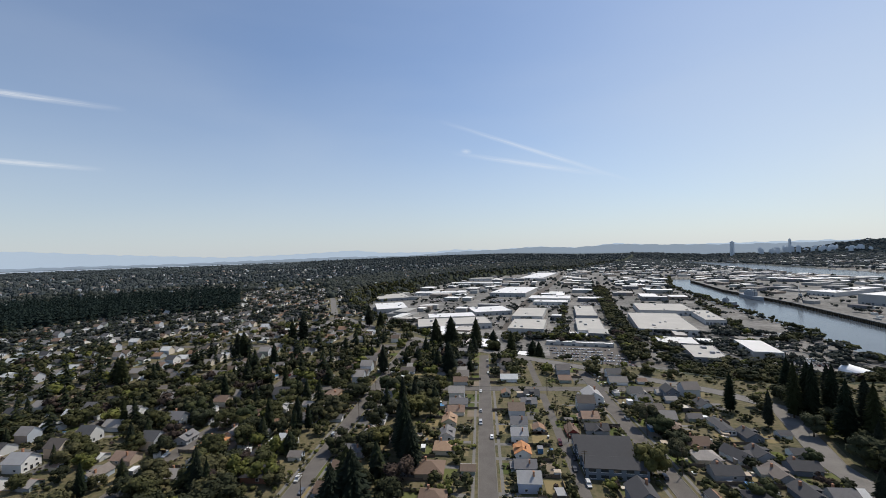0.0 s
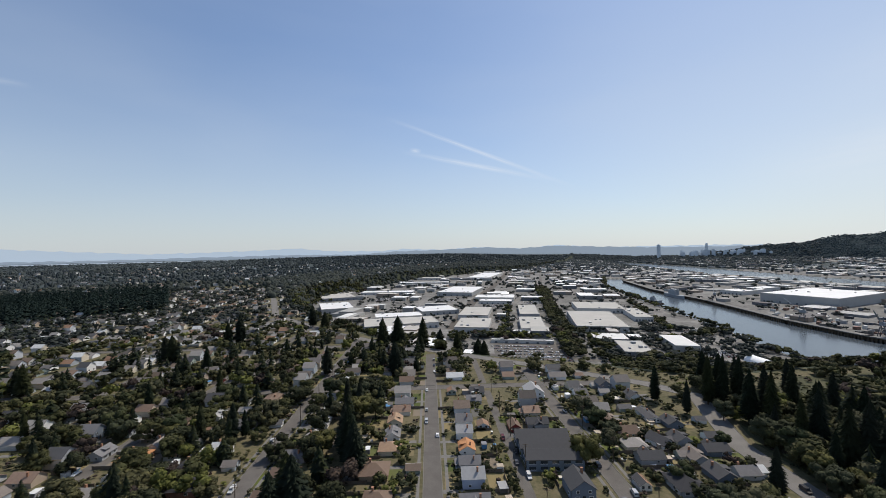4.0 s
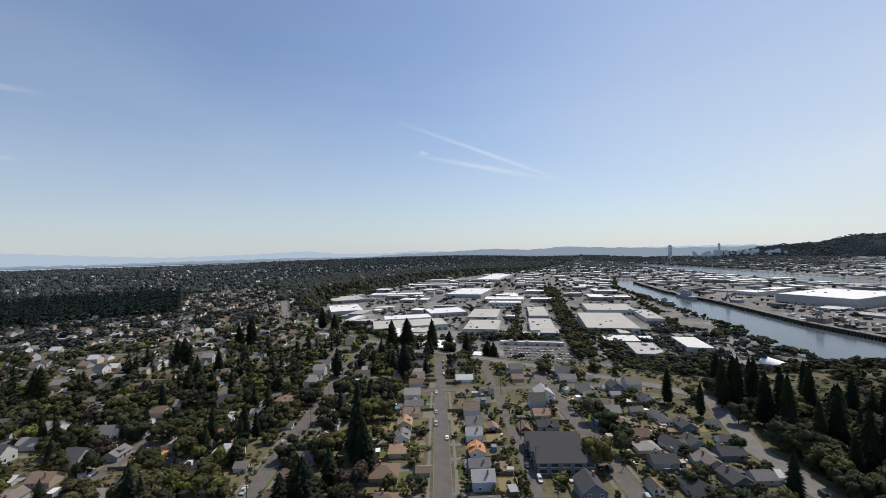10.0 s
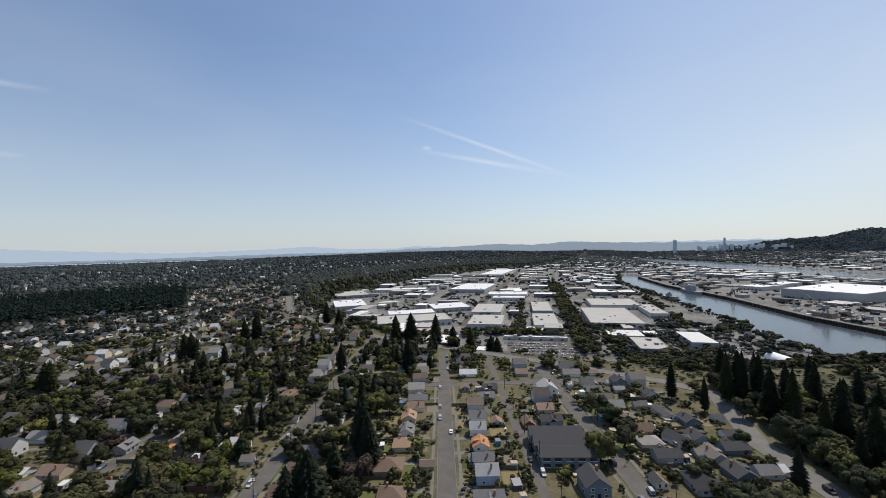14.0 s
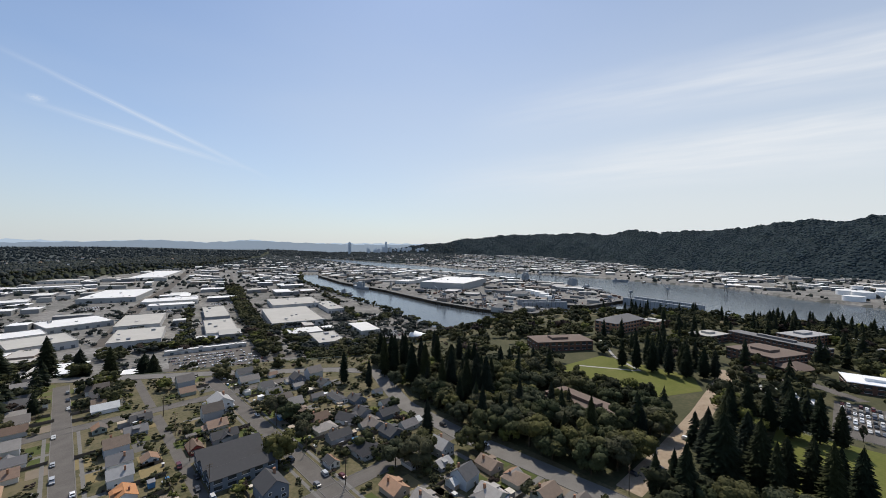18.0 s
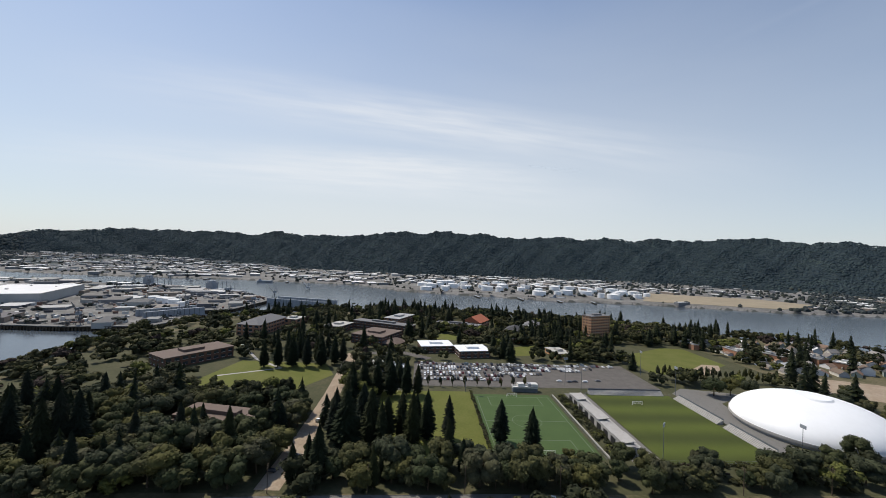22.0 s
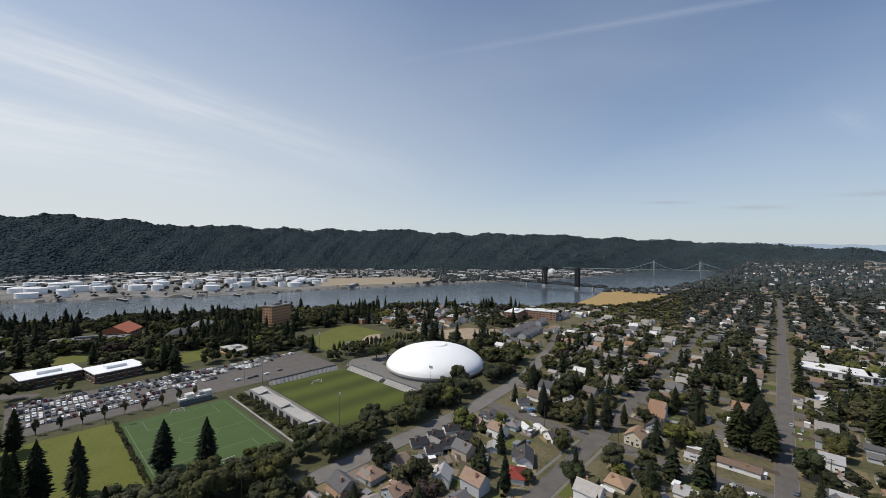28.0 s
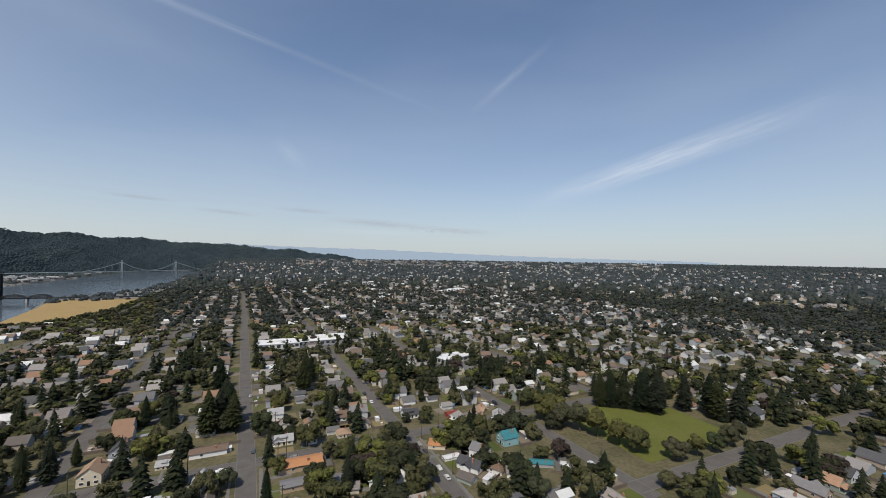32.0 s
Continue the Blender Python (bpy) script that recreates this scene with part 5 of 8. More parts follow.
# firs crowding the bluff beyond the avenue
fp = np.concatenate([ring_points(250, 225, 480, 34, 62), ring_points(110, 215, 330, 36, 58)])
fp = fp[(signed(fp[:, 0], fp[:, 1], LOW_EDGE) < 8) & (np.hypot(fp[:, 0], fp[:, 1]) < 345) & (fp[:, 0] > 172) & road_mask(fp, 3.0)]
fp = fp[free_mask(fp) & solid_mask(fp, 1.0)]
mass("bluff_firs", fp[::10], 19, 31, near_fir, M_NEEDLE_S, "tall dark firs crowding the bluff", 1.0)
mass("bluff_maples", np.concatenate([fp[1::5], fp[2::5], fp[3::5]]), 10, 18, yard_leaf, M_LEAF_S, "leafy green trees crowding the bluff", 1.2, smooth=True)
# trees along the near bank of the lagoon and over the far city plain
bp = []
for (x0, y0), (x1, y1) in zip(SHORE[:7], SHORE[1:8]):
    L = math.hypot(x1 - x0, y1 - y0)
    for i in range(int(L / 7)):
        t, o = rng.uniform(0, 1), -rng.uniform(5, 17)
        if rng.random() < 0.75:
            bp.append((x0 + (x1 - x0) * t + (y1 - y0) / L * o, y0 + (y1 - y0) * t - (x1 - x0) / L * o))
bp = np.array(bp)
bp = bp[signed(bp[:, 0], bp[:, 1], SHORE) < -4]
mass("bank_trees", bp, 8, 16, mid_leaf, M_LEAF_S, "leafy trees along the lagoon bank", 1.1, far_leaf, 620, smooth=True)
cp = ring_points(2600, 2500, 4800, 4, 36)
cp = cp[(signed(cp[:, 0], cp[:, 1], SHORE) < -25) & (signed(cp[:, 0], cp[:, 1], LOW_EDGE) > 0)]
mass("city_trees", cp, 9, 20, dot_leaf, M_DIST_LEAF, "distant dark trees over the city plain", 1.7)
q3 = ring_points(16000, 1500, 3300, -25, 25)
l3 = signed(q3[:, 0], q3[:, 1], LOW_EDGE)
q = np.concatenate([q, q3[(l3 > -25) & (l3 < 25)]])
qa = np.degrees(np.arctan2(q[:, 0], q[:, 1]))
front = ((qa > 22) & (qa < 72) & (np.hypot(q[:, 0], q[:, 1]) < 900)) | ((qa > 146) & (np.hypot(q[:, 0], q[:, 1]) > 560))
scrub = q[front]
sa = np.degrees(np.arctan2(scrub[:, 0], scrub[:, 1]))
mass("lagoon_scrub", scrub[sa < 100], 6, 12, mid_leaf, M_LEAF_S, "leafy green trees on the bank over the lagoon", 1.3, far_leaf, 620, smooth=True)
mass("bluff_scrub", scrub[sa > 100], 6, 12, far_leaf, M_LEAF_S, "low green scrub trees on the bluff over the lagoon", 1.4, smooth=True)
q = q[~front]
sel = rng.random(len(q)) < 0.9
mass("bluff_woods", q[sel], 9, 18, mid_leaf, M_LEAF_S, "dense green woods on the bluff slope", 1.0, far_leaf, 620, smooth=True)
mass("bluff_conifers", q[~sel], 16, 26, mid_fir, M_NEEDLE_S, "dark conifers on the bluff slope", 1.5, far_fir, 620)

p = np.concatenate([ring_points(4600, 1100, 1800, -78, 40), ring_points(4200, 1100, 1800, 160, 262)])
p = p[signed(p[:, 0], p[:, 1], LOW_EDGE) < -20]
sel = rng.random(len(p)) < 0.65
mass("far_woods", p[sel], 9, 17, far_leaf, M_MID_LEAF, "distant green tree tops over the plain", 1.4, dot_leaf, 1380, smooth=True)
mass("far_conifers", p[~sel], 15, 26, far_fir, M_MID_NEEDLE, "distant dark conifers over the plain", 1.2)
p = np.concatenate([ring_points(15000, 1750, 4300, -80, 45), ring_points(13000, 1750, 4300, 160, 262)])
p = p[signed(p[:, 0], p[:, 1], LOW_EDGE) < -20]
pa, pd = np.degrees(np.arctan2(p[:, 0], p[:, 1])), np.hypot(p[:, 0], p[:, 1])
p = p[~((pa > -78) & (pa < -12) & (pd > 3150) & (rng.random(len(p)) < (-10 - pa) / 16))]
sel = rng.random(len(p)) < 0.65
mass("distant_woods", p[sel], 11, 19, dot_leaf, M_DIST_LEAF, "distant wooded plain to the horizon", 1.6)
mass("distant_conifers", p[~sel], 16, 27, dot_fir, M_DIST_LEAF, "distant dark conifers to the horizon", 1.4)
# low woods before the far river, and the wooded edge of the plateau over the flats
p = ring_points(5200, 3100, 3830, -80, -8)
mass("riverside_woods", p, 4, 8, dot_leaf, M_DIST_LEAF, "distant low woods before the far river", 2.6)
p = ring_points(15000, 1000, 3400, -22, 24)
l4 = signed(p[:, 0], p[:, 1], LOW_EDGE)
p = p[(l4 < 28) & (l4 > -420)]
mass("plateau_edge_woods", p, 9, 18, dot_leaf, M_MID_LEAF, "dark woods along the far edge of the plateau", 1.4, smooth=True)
# pale roofs glimpsed between the far trees
p = np.concatenate([ring_points(700, 1200, 3000, -78, 25), ring_points(1500, 1200, 3600, 175, 262)])
p = p[signed(p[:, 0], p[:, 1], LOW_EDGE) < -30]
n = len(p)
v, f, mi = repeat(tpl, np.stack([p[:, 0], p[:, 1], lie(p[:, 0], p[:, 1]) + 4], -1), rng.uniform(0.9, 1.5, (n, 3)), rng.uniform(0, 3.1, n), rng.integers(0, 4, n))
soup("distant_houses", v, f, [M_WALL_S, M_ROOF_S, M_GLASS], "distant small houses among trees", "houses", mi)

p = ring_points(150000, 2300, 4790, 38, 190)
az = np.degrees(np.arctan2(p[:, 0], p[:, 1]))
az = np.where(az < -100, az + 360, az)
dd = np.hypot(p[:, 0], p[:, 1])
ft = np.interp(az, FOOT_AZ, FOOT_D)
k = np.clip((dd - ft) / (np.minimum(ft + 850, 4780) - ft), 0, 2)
p = p[(k < 1.04) & (dd > ft - 10)]
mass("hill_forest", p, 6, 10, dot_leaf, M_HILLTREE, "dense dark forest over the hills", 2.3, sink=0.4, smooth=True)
# woods on the lifted far ground behind the flats, to the horizon
p = ring_points(9000, 2800, 4750, -4, 46)
p = p[(signed(p[:, 0], p[:, 1], LOW_EDGE) > -20) & (signed(p[:, 0], p[:, 1], SHORE) < -25)]
p = p[rng.random(len(p)) < np.clip((np.hypot(p[:, 0], p[:, 1]) - 2600) / 1000, 0.1, 1)]
mass("horizon_woods", p, 10, 20, dot_leaf, M_DIST_LEAF, "distant woods behind the industrial flats", 1.7, smooth=True)


# ------------------------------------------------ dome
dome = thing("domed_arena", "white domed arena hall on a low round wall", "arena", (241, -254, 0), 0)
R, TOP, WALLH = 43.0, 20.5, 3.4
bm = bmesh.new()
rows = []
N = 64
for k in range(13):
    a = k / 12 * 0.98
    rad = R * math.cos(a * math.pi / 2) if k < 12 else 2.0
    zz = WALLH + (TOP - WALLH) * math.sin(a * math.pi / 2) ** 1.15
    rows.append([bm.verts.new((rad * math.cos(6.2832 * i / N), rad * math.sin(6.2832 * i / N), zz)) for i in range(N)])
for a, b in zip(rows, rows[1:]):
    for i in range(N):
        bm.faces.new([a[i], a[(i + 1) % N], b[(i + 1) % N], b[i]])
bm.faces.new(rows[-1])
part("dome_shell", bm, M_DOME, dome, smooth=True)
bm = bmesh.new()
cyl(bm, 0, 0, -1, WALLH, R - 1.2, R - 1.2, 64)
part("wall", bm, M_CONCRETE, dome)
bm = bmesh.new()
cyl(bm, 0, 0, WALLH - 1.2, WALLH + 0.25, R + 0.5, R + 0.5, 64)
part("rim", bm, M_CONCRETE, dome)
bm = bmesh.new()
cyl(bm, 0, 0, TOP - 1.1, TOP + 0.35, 11, 9.5, 40)
part("cap", bm, M_DOME, dome)
SOLID.append((241, -254, 46))


# ------------------------------------------------ flat-roofed halls and sheds
def shed(x, y, w, d, rz, h, roof, label, name="warehouse", category="warehouse", wall=None, doors=6, base=None, group=""):
    e = thing(name, label, category, (x, y, zat(x, y) if base is None else base), rz, group)
    bm = bmesh.new()
    box(bm, -w / 2, w / 2, -d / 2, d / 2, -1.5, h)
    part("wall", bm, wall or M_SHED, e)
    bm = bmesh.new()
    box(bm, -w / 2 - 0.25, w / 2 + 0.25, -d / 2 - 0.25, d / 2 + 0.25, h, h + 0.35)
    r = part("roof", bm, roof, e)
    bm = bmesh.new()
    t = 0.4
    for x0, x1, y0, y1 in ((-w / 2 - 0.3, w / 2 + 0.3, -d / 2 - 0.3, -d / 2 + t), (-w / 2 - 0.3, w / 2 + 0.3, d / 2 - t, d / 2 + 0.3), (-w / 2 - 0.3, -w / 2 + t, -d / 2 + t, d / 2 - t), (w / 2 - t, w / 2 + 0.3, -d / 2 + t, d / 2 - t)):
        box(bm, x0, x1, y0, y1, h + 0.35, h + 1.0)
    part("parapet", bm, M_CONCRETE, r)
    q = random.Random(int(x * 7 + y))
    for i in range(q.randint(2, 5)):
        bm = bmesh.new()
        a, b, s = q.uniform(-0.4, 0.4) * w, q.uniform(-0.4, 0.4) * d, q.uniform(1.2, 2.6)
        box(bm, a - s, a + s, b - s, b + s, h + 0.35, h + 0.35 + s)
        part("roof_unit", bm, M_SHED, r)
    for i in range(doors):
        bm = bmesh.new()
        a = -w / 2 + w * (i + 0.5) / doors
        box(bm, a - min(1.9, w / doors * 0.35), a + min(1.9, w / doors * 0.35), -d / 2 - 0.12, -d / 2 + 0.05, 0.0, min(4.2, h * 0.6))
        part("door", bm, M_STEEL, e)
    SOLID.append((x, y, (w + d) / 4 + 3))
    return e


# the 92 by 9 m shed stands in for a row of white trailers
for x, y, w, d, a, h, white in ((-231, 976, 74, 120, 18, 10, 1), (109, 1307, 112, 200, -19, 11, 1), (300, 2050, 110, 420, -20, 11, 1), (100, 847, 60, 118, -13, 9, 0), (80, 711, 59, 96, -12, 9, 0),
                                (185, 1101, 107, 70, -14, 10, 1), (175, 1030, 84, 40, -14, 8, 1), (215, 854, 39, 135, -11, 9, 0), (183, 700, 42, 118, -11, 9, 0), (310, 727, 85, 170, -14, 9, 0),
                                (385, 890, 100, 110, -14, 9, 0), (420, 786, 32, 120, -14, 8, 0), (-92, 742, 62, 84, 10, 8, 0), (-22, 752, 66, 74, 10, 9, 0), (-66, 826, 96, 52, 10, 8, 1), (15, 905, 84, 80, 13, 8, 1), (-287, 1224, 96, 150, 20, 8, 0),
                                (-137, 1312, 170, 55, -3, 8, 1), (-21, 1680, 210, 50, -6, 8, 1), (274, 520, 36, 66, -14, 7, 0), (138, 586, 92, 9, -13, 4.2, 1), (-20, 1950, 150, 80, -10, 9, 0)):
    shed(x, y, w, d, a, h, M_WHITEROOF if white else M_GREYROOF, "long low warehouse with a white roof" if white else "long low warehouse with a grey gravel roof", group="industrial sheds")
shed(970, 933, 150, 235, -68, 21, M_WHITEROOF, "huge fabrication hall with a bright white roof", "fabrication_hall", "hall", doors=9)
shed(930, 1130, 60, 120, -68, 10, M_WHITEROOF, "long low shipyard shed with a white roof", group="industrial sheds")
shed(1010, 1170, 45, 150, -68, 10, M_WHITEROOF, "long low shipyard shed with a white roof", group="industrial sheds")


def gen_sheds(name, n, pick, label, hmin=6, hmax=11, roof=None):
    """Far industrial roofs joined into one mass."""
    tp = []
    for s in range(1):
        bm = bmesh.new()
        box(bm, -0.5, 0.5, -0.5, 0.5, -0.3, 1.0)
        for fc in bm.faces:
            fc.material_index = 1 if fc.calc_center_median().z > 0.9 else 0
        tp.append(arrays(bm))
    pts = pick(n)
    k = len(pts)
    size = np.stack([rng.uniform(18, 70, k), rng.uniform(15, 45, k), rng.uniform(hmin, hmax, k)], -1)
    pos = np.stack([pts[:, 0], pts[:, 1], lie(pts[:, 0], pts[:, 1])], -1)
    v, f, mi = repeat(tp, pos, size, np.radians(pts[:, 2]), np.zeros(k, int))
    soup(name, v, f, [M_SHEDWALL, roof or M_SHEDROOF], label, "sheds", mi)


# far walls darkened all round, with near-side shade put into the colour
M_SHEDWALL = mat("far_shed_walls_with_shade", [grey(0.85), grey(1.0)], 0.05, 0.8, palette=[(0.34, 0.33, 0.31), (0.22, 0.22, 0.22), (0.44, 0.43, 0.40), (0.16, 0.16, 0.17), (0.30, 0.24, 0.19)], island=True)
M_SHEDROOF = mat("far_shed_roofs", [grey(0.85), grey(1.0)], 0.03, 0.7, palette=[(0.80, 0.79, 0.77), (0.38, 0.37, 0.34), (0.66, 0.65, 0.62), (0.25, 0.24, 0.23), (0.76, 0.75, 0.73), (0.45, 0.42, 0.38)], island=True)


M_YARDROOF = mat("shipyard_roofs", [grey(0.8), grey(1.0)], 0.05, 0.8, palette=[(0.26, 0.255, 0.24), (0.14, 0.13, 0.12), (0.40, 0.39, 0.37), (0.10, 0.10, 0.10), (0.56, 0.55, 0.53), (0.19, 0.17, 0.15), (0.12, 0.11, 0.11), (0.24, 0.21, 0.18)], island=True)


RAILWAY = [(40, 700), (116, 1065), (240, 1483), (496, 2459)]
AVENUE = [(195, 480), (265, 837), (404, 1412), (600, 2100)]


def pick_low(box_, turn, gap):
    def go(n):
        x0, x1, y0, y1 = box_
        p = np.stack([rng.uniform(x0, x1, n), rng.uniform(y0, y1, n)], -1)
        ok = (signed(p[:, 0], p[:, 1], LOW_EDGE) > gap) & (signed(p[:, 0], p[:, 1], SHORE) < -gap)
        az = np.degrees(np.arctan2(p[:, 0], p[:, 1]))
        ok &= np.hypot(p[:, 0], p[:, 1]) < np.interp(np.where(az < -100, az + 360, az), FOOT_AZ, FOOT_D) - 20
        ok &= signed(p[:, 0], p[:, 1], FAR_FIELD) < -15
        for line, clear in ((RAILWAY, 42), (AVENUE, 34)):
            for (ax, ay), (bx, by) in zip(line, line[1:]):
                k = np.clip(((p[:, 0] - ax) * (bx - ax) + (p[:, 1] - ay) * (by - ay)) / ((bx - ax) ** 2 + (by - ay) ** 2), 0, 1)
                ok &= np.hypot(p[:, 0] - ax - k * (bx - ax), p[:, 1] - ay - k * (by - ay)) > clear
        ok &= ~((az > 85) & (az < 120) & (np.hypot(p[:, 0], p[:, 1]) < 1770))
        ok &= np.array([all(math.hypot(q[0] - a, q[1] - b) > r + 18 for a, b, r in SOLID if b > 430 or a > 800) for q in p])
        p = p[ok]
        return np.concatenate([p, np.full((len(p), 1), float(turn)) + rng.choice([0, 90], (len(p), 1))], 1)
    return go


SOLID.append((136, 525, 62))
gen_sheds("far_sheds", 400, pick_low((-300, 640, 480, 3000), -14, 28), "crowded low industrial sheds on the flats")
gen_sheds("far_sheds", 230, pick_low((640, 1400, 1500, 3400), -14, 28), "crowded low industrial sheds on the flats")
gen_sheds("island_sheds", 210, pick_low((620, 1500, 430, 2400), -68, 24), "shipyard sheds and workshops on the island", 4, 9, M_YARDROOF)
gen_sheds("far_bank_sheds", 3300, pick_low((1150, 4200, -1100, 3900), -70, 20), "white industrial sheds along the far bank", 5, 10)
gen_sheds("far_bank_sheds", 150, pick_low((800, 1500, -2800, -1650), -60, 12), "white industrial sheds along the far bank", 6, 10)
gen_sheds("far_bank_sheds", 260, pick_low((900, 2600, -3800, -1150), -60, 20), "white industrial sheds along the far bank", 5, 9)

def pick_plain(n):
    p = ring_points(n, 3200, 4080, 184, 234)
    return np.concatenate([p, rng.choice([20.0, 35.0, 110.0], (len(p), 1))], 1)


gen_sheds("horizon_sheds", 230, pick_plain, "distant white industrial sheds on the plain", 9, 18)

# trees on the flats and the far bank
p = ring_points(9000, 1500, 3100, 96, 180)
low, wet = signed(p[:, 0], p[:, 1], LOW_EDGE), signed(p[:, 0], p[:, 1], SHORE)
az = np.degrees(np.arctan2(p[:, 0], p[:, 1]))
p = p[(low > 20) & (wet < -8) & (np.hypot(p[:, 0], p[:, 1]) < np.interp(az, FOOT_AZ, FOOT_D) + 40) & (rng.random(len(p)) < np.where(az > 136, 0.75, 0.12))]
p = p[signed(p[:, 0], p[:, 1], FAR_FIELD) < -4]
mass("far_bank_trees", p, 8, 15, dot_leaf, M_DIST_LEAF, "green trees along the far river bank", 1.5)
p = np.concatenate([ring_points(30000, 430, 4300, -10, 190), ring_points(1600, 430, 1700, -12, 34), ring_points(2000, 430, 800, 6, 46)])
low, wet = signed(p[:, 0], p[:, 1], LOW_EDGE), signed(p[:, 0], p[:, 1], SHORE)
az = np.degrees(np.arctan2(p[:, 0], p[:, 1]))
az = np.where(az < -100, az + 360, az)
ok = (low > 20) & (wet < -6) & (np.hypot(p[:, 0], p[:, 1]) < np.interp(az, FOOT_AZ, FOOT_D) + 40)
ok &= (rng.random(len(p)) < np.where((p[:, 0] < 620) & (p[:, 1] > 430), 0.26, 0.30))
ok &= signed(p[:, 0], p[:, 1], FAR_FIELD) < -4
ok &= ~((p[:, 0] > 70) & (p[:, 0] < 205) & (p[:, 1] > 430) & (p[:, 1] < 615))
ok &= ~((p[:, 0] > 280) & (p[:, 0] < 570) & (p[:, 1] < -990) & (p[:, 1] > -1520))
p = p[ok]
p = p[[all(math.hypot(q[0] - a, q[1] - b) > r + 3 for a, b, r in SOLID if b > 430 or a > 800) for q in p]]
mass("flats_trees", p, 7, 15, far_leaf, M_MID_LEAF, "scattered green trees on the industrial flats", 1.4, dot_leaf, 1500, smooth=True)
p = np.concatenate([ring_points(900, 820, 1080, 150, 166), ring_points(260, 1000, 1130, 147, 163)])
low, wet = signed(p[:, 0], p[:, 1], LOW_EDGE), signed(p[:, 0], p[:, 1], SHORE)
p = p[(low > 15) & (wet < -10) & ~((p[:, 1] < -990) & (p[:, 0] > 300))]
mass("riverside_trees", p, 8, 14, far_leaf, M_LEAF_S, "leafy green trees on the riverside flat", 1.35, smooth=True)
av = [(190 + (399 - 190) * t + o, 500 + 912 * t) for t in np.linspace(0, 1, 105) for o in (-9, 6)]
mass("avenue_trees", av, 12, 19, mid_leaf, M_LEAF_S, "green street trees lining an avenue", 1.25, smooth=True)
# tree belts between the sheds
belt = []
for (x0, y0), (x1, y1), n, wide in (((215, 425), (262, 640), 46, 14), ((290, 400), (455, 440), 70, 22), ((225, 430), (330, 480), 60, 26), ((330, 560), (470, 620), 30, 10), ((40, 640), (200, 610), 34, 8), ((-120, 640), (60, 620), 40, 14),
                                    ((400, 640), (520, 1000), 60, 10), ((-330, 1080), (-240, 1420), 60, 30), ((110, 600), (200, 980), 44, 6), ((300, 950), (420, 1420), 60, 10), ((560, 1050), (760, 1700), 70, 14)):
    for i in range(n):
        t = rng.random()
        belt.append((x0 + (x1 - x0) * t + rng.normal(0, wide / 2), y0 + (y1 - y0) * t + rng.normal(0, wide / 2)))
belt = np.array(belt)
belt = belt[(signed(belt[:, 0], belt[:, 1], SHORE) < -4) & (signed(belt[:, 0], belt[:, 1], LOW_EDGE) > 16)]
belt = belt[[all(math.hypot(q[0] - a, q[1] - b) > r * 0.8 for a, b, r in SOLID if b > 430) for q in belt]]
mass("tree_belts", belt, 9, 16, mid_leaf, M_LEAF_S, "belts of leafy green trees between the sheds", 1.25, far_leaf, 700, smooth=True)

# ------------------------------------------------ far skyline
# haze is painted in: the mountain sheet glows pale blue
M_MOUNT = bpy.data.materials.new("haze_glow_mountain")
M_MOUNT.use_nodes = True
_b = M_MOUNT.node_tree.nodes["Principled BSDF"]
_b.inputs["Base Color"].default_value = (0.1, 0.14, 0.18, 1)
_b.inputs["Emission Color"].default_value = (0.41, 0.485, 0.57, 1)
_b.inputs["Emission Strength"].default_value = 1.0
bm = bmesh.new()
prev = None
MAZ = [-80, -66, -58.1, -53.2, -47.7, -42, -34.8, -29, -23.6, -18.4, -14, -11.1, -7, -3.8, 2, 7.8, 13.7, 18.1, 23.9, 30, 38.8, 44]
MEL = [0.6, 0.8, 1.1, 1.35, 0.95, 0.6, 0.2, 0.3, 0.45, 0.7, 0.25, 0.2, 0.15, 0.42, 0.2, 0.5, 0.15, 0.62, 0.15, 0.2, 0.2, 0.0]
for i in range(260):
    a = -80 + 124 * i / 259
    el = np.interp(a, MAZ, MEL) + 0.05 * math.sin(a * 3.1) + 0.03 * math.sin(a * 7.7)
    d = 4870
    x, y = d * math.sin(radians(a)), d * math.cos(radians(a))
    cur = (bm.verts.new((x, y, -60)), bm.verts.new((x, y, 104 + d * math.tan(radians(el)))))
    if prev:
        bm.faces.new([prev[0], cur[0], cur[1], prev[1]])
    prev = cur
tagged(link_mesh("backdrop_mountains", bm, M_MOUNT), "mountains on the far horizon, pale blue haze painted as glow", "mountains", "", "structure")


def ridge(azs, els, d, material, label):
    """A low far ridge line, as seen over the plain."""
    bm = bmesh.new()
    prev = None
    for i in range(161):
        a = azs[0] + (azs[-1] - azs[0]) * i / 160
        el = np.interp(a, azs, els) + 0.04 * math.sin(a * 2.3) + 0.025 * math.sin(a * 6.1)
        x, y = d * math.sin(radians(a)), d * math.cos(radians(a))
        cur = (bm.verts.new((x, y, -60)), bm.verts.new((x, y, 104 + d * math.tan(radians(el)))))
        if prev:
            bm.faces.new([prev[0], cur[0], cur[1], prev[1]])
        prev = cur
    tagged(link_mesh("backdrop_hills", bm, material), label, "hills", "", "structure")


# ridge sheets glow too, with haze as their grey-blue colour
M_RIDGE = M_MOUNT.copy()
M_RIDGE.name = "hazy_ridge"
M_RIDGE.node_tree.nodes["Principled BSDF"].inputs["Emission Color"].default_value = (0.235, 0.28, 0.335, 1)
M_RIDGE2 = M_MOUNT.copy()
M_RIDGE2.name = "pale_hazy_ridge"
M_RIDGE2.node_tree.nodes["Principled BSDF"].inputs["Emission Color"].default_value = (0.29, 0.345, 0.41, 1)
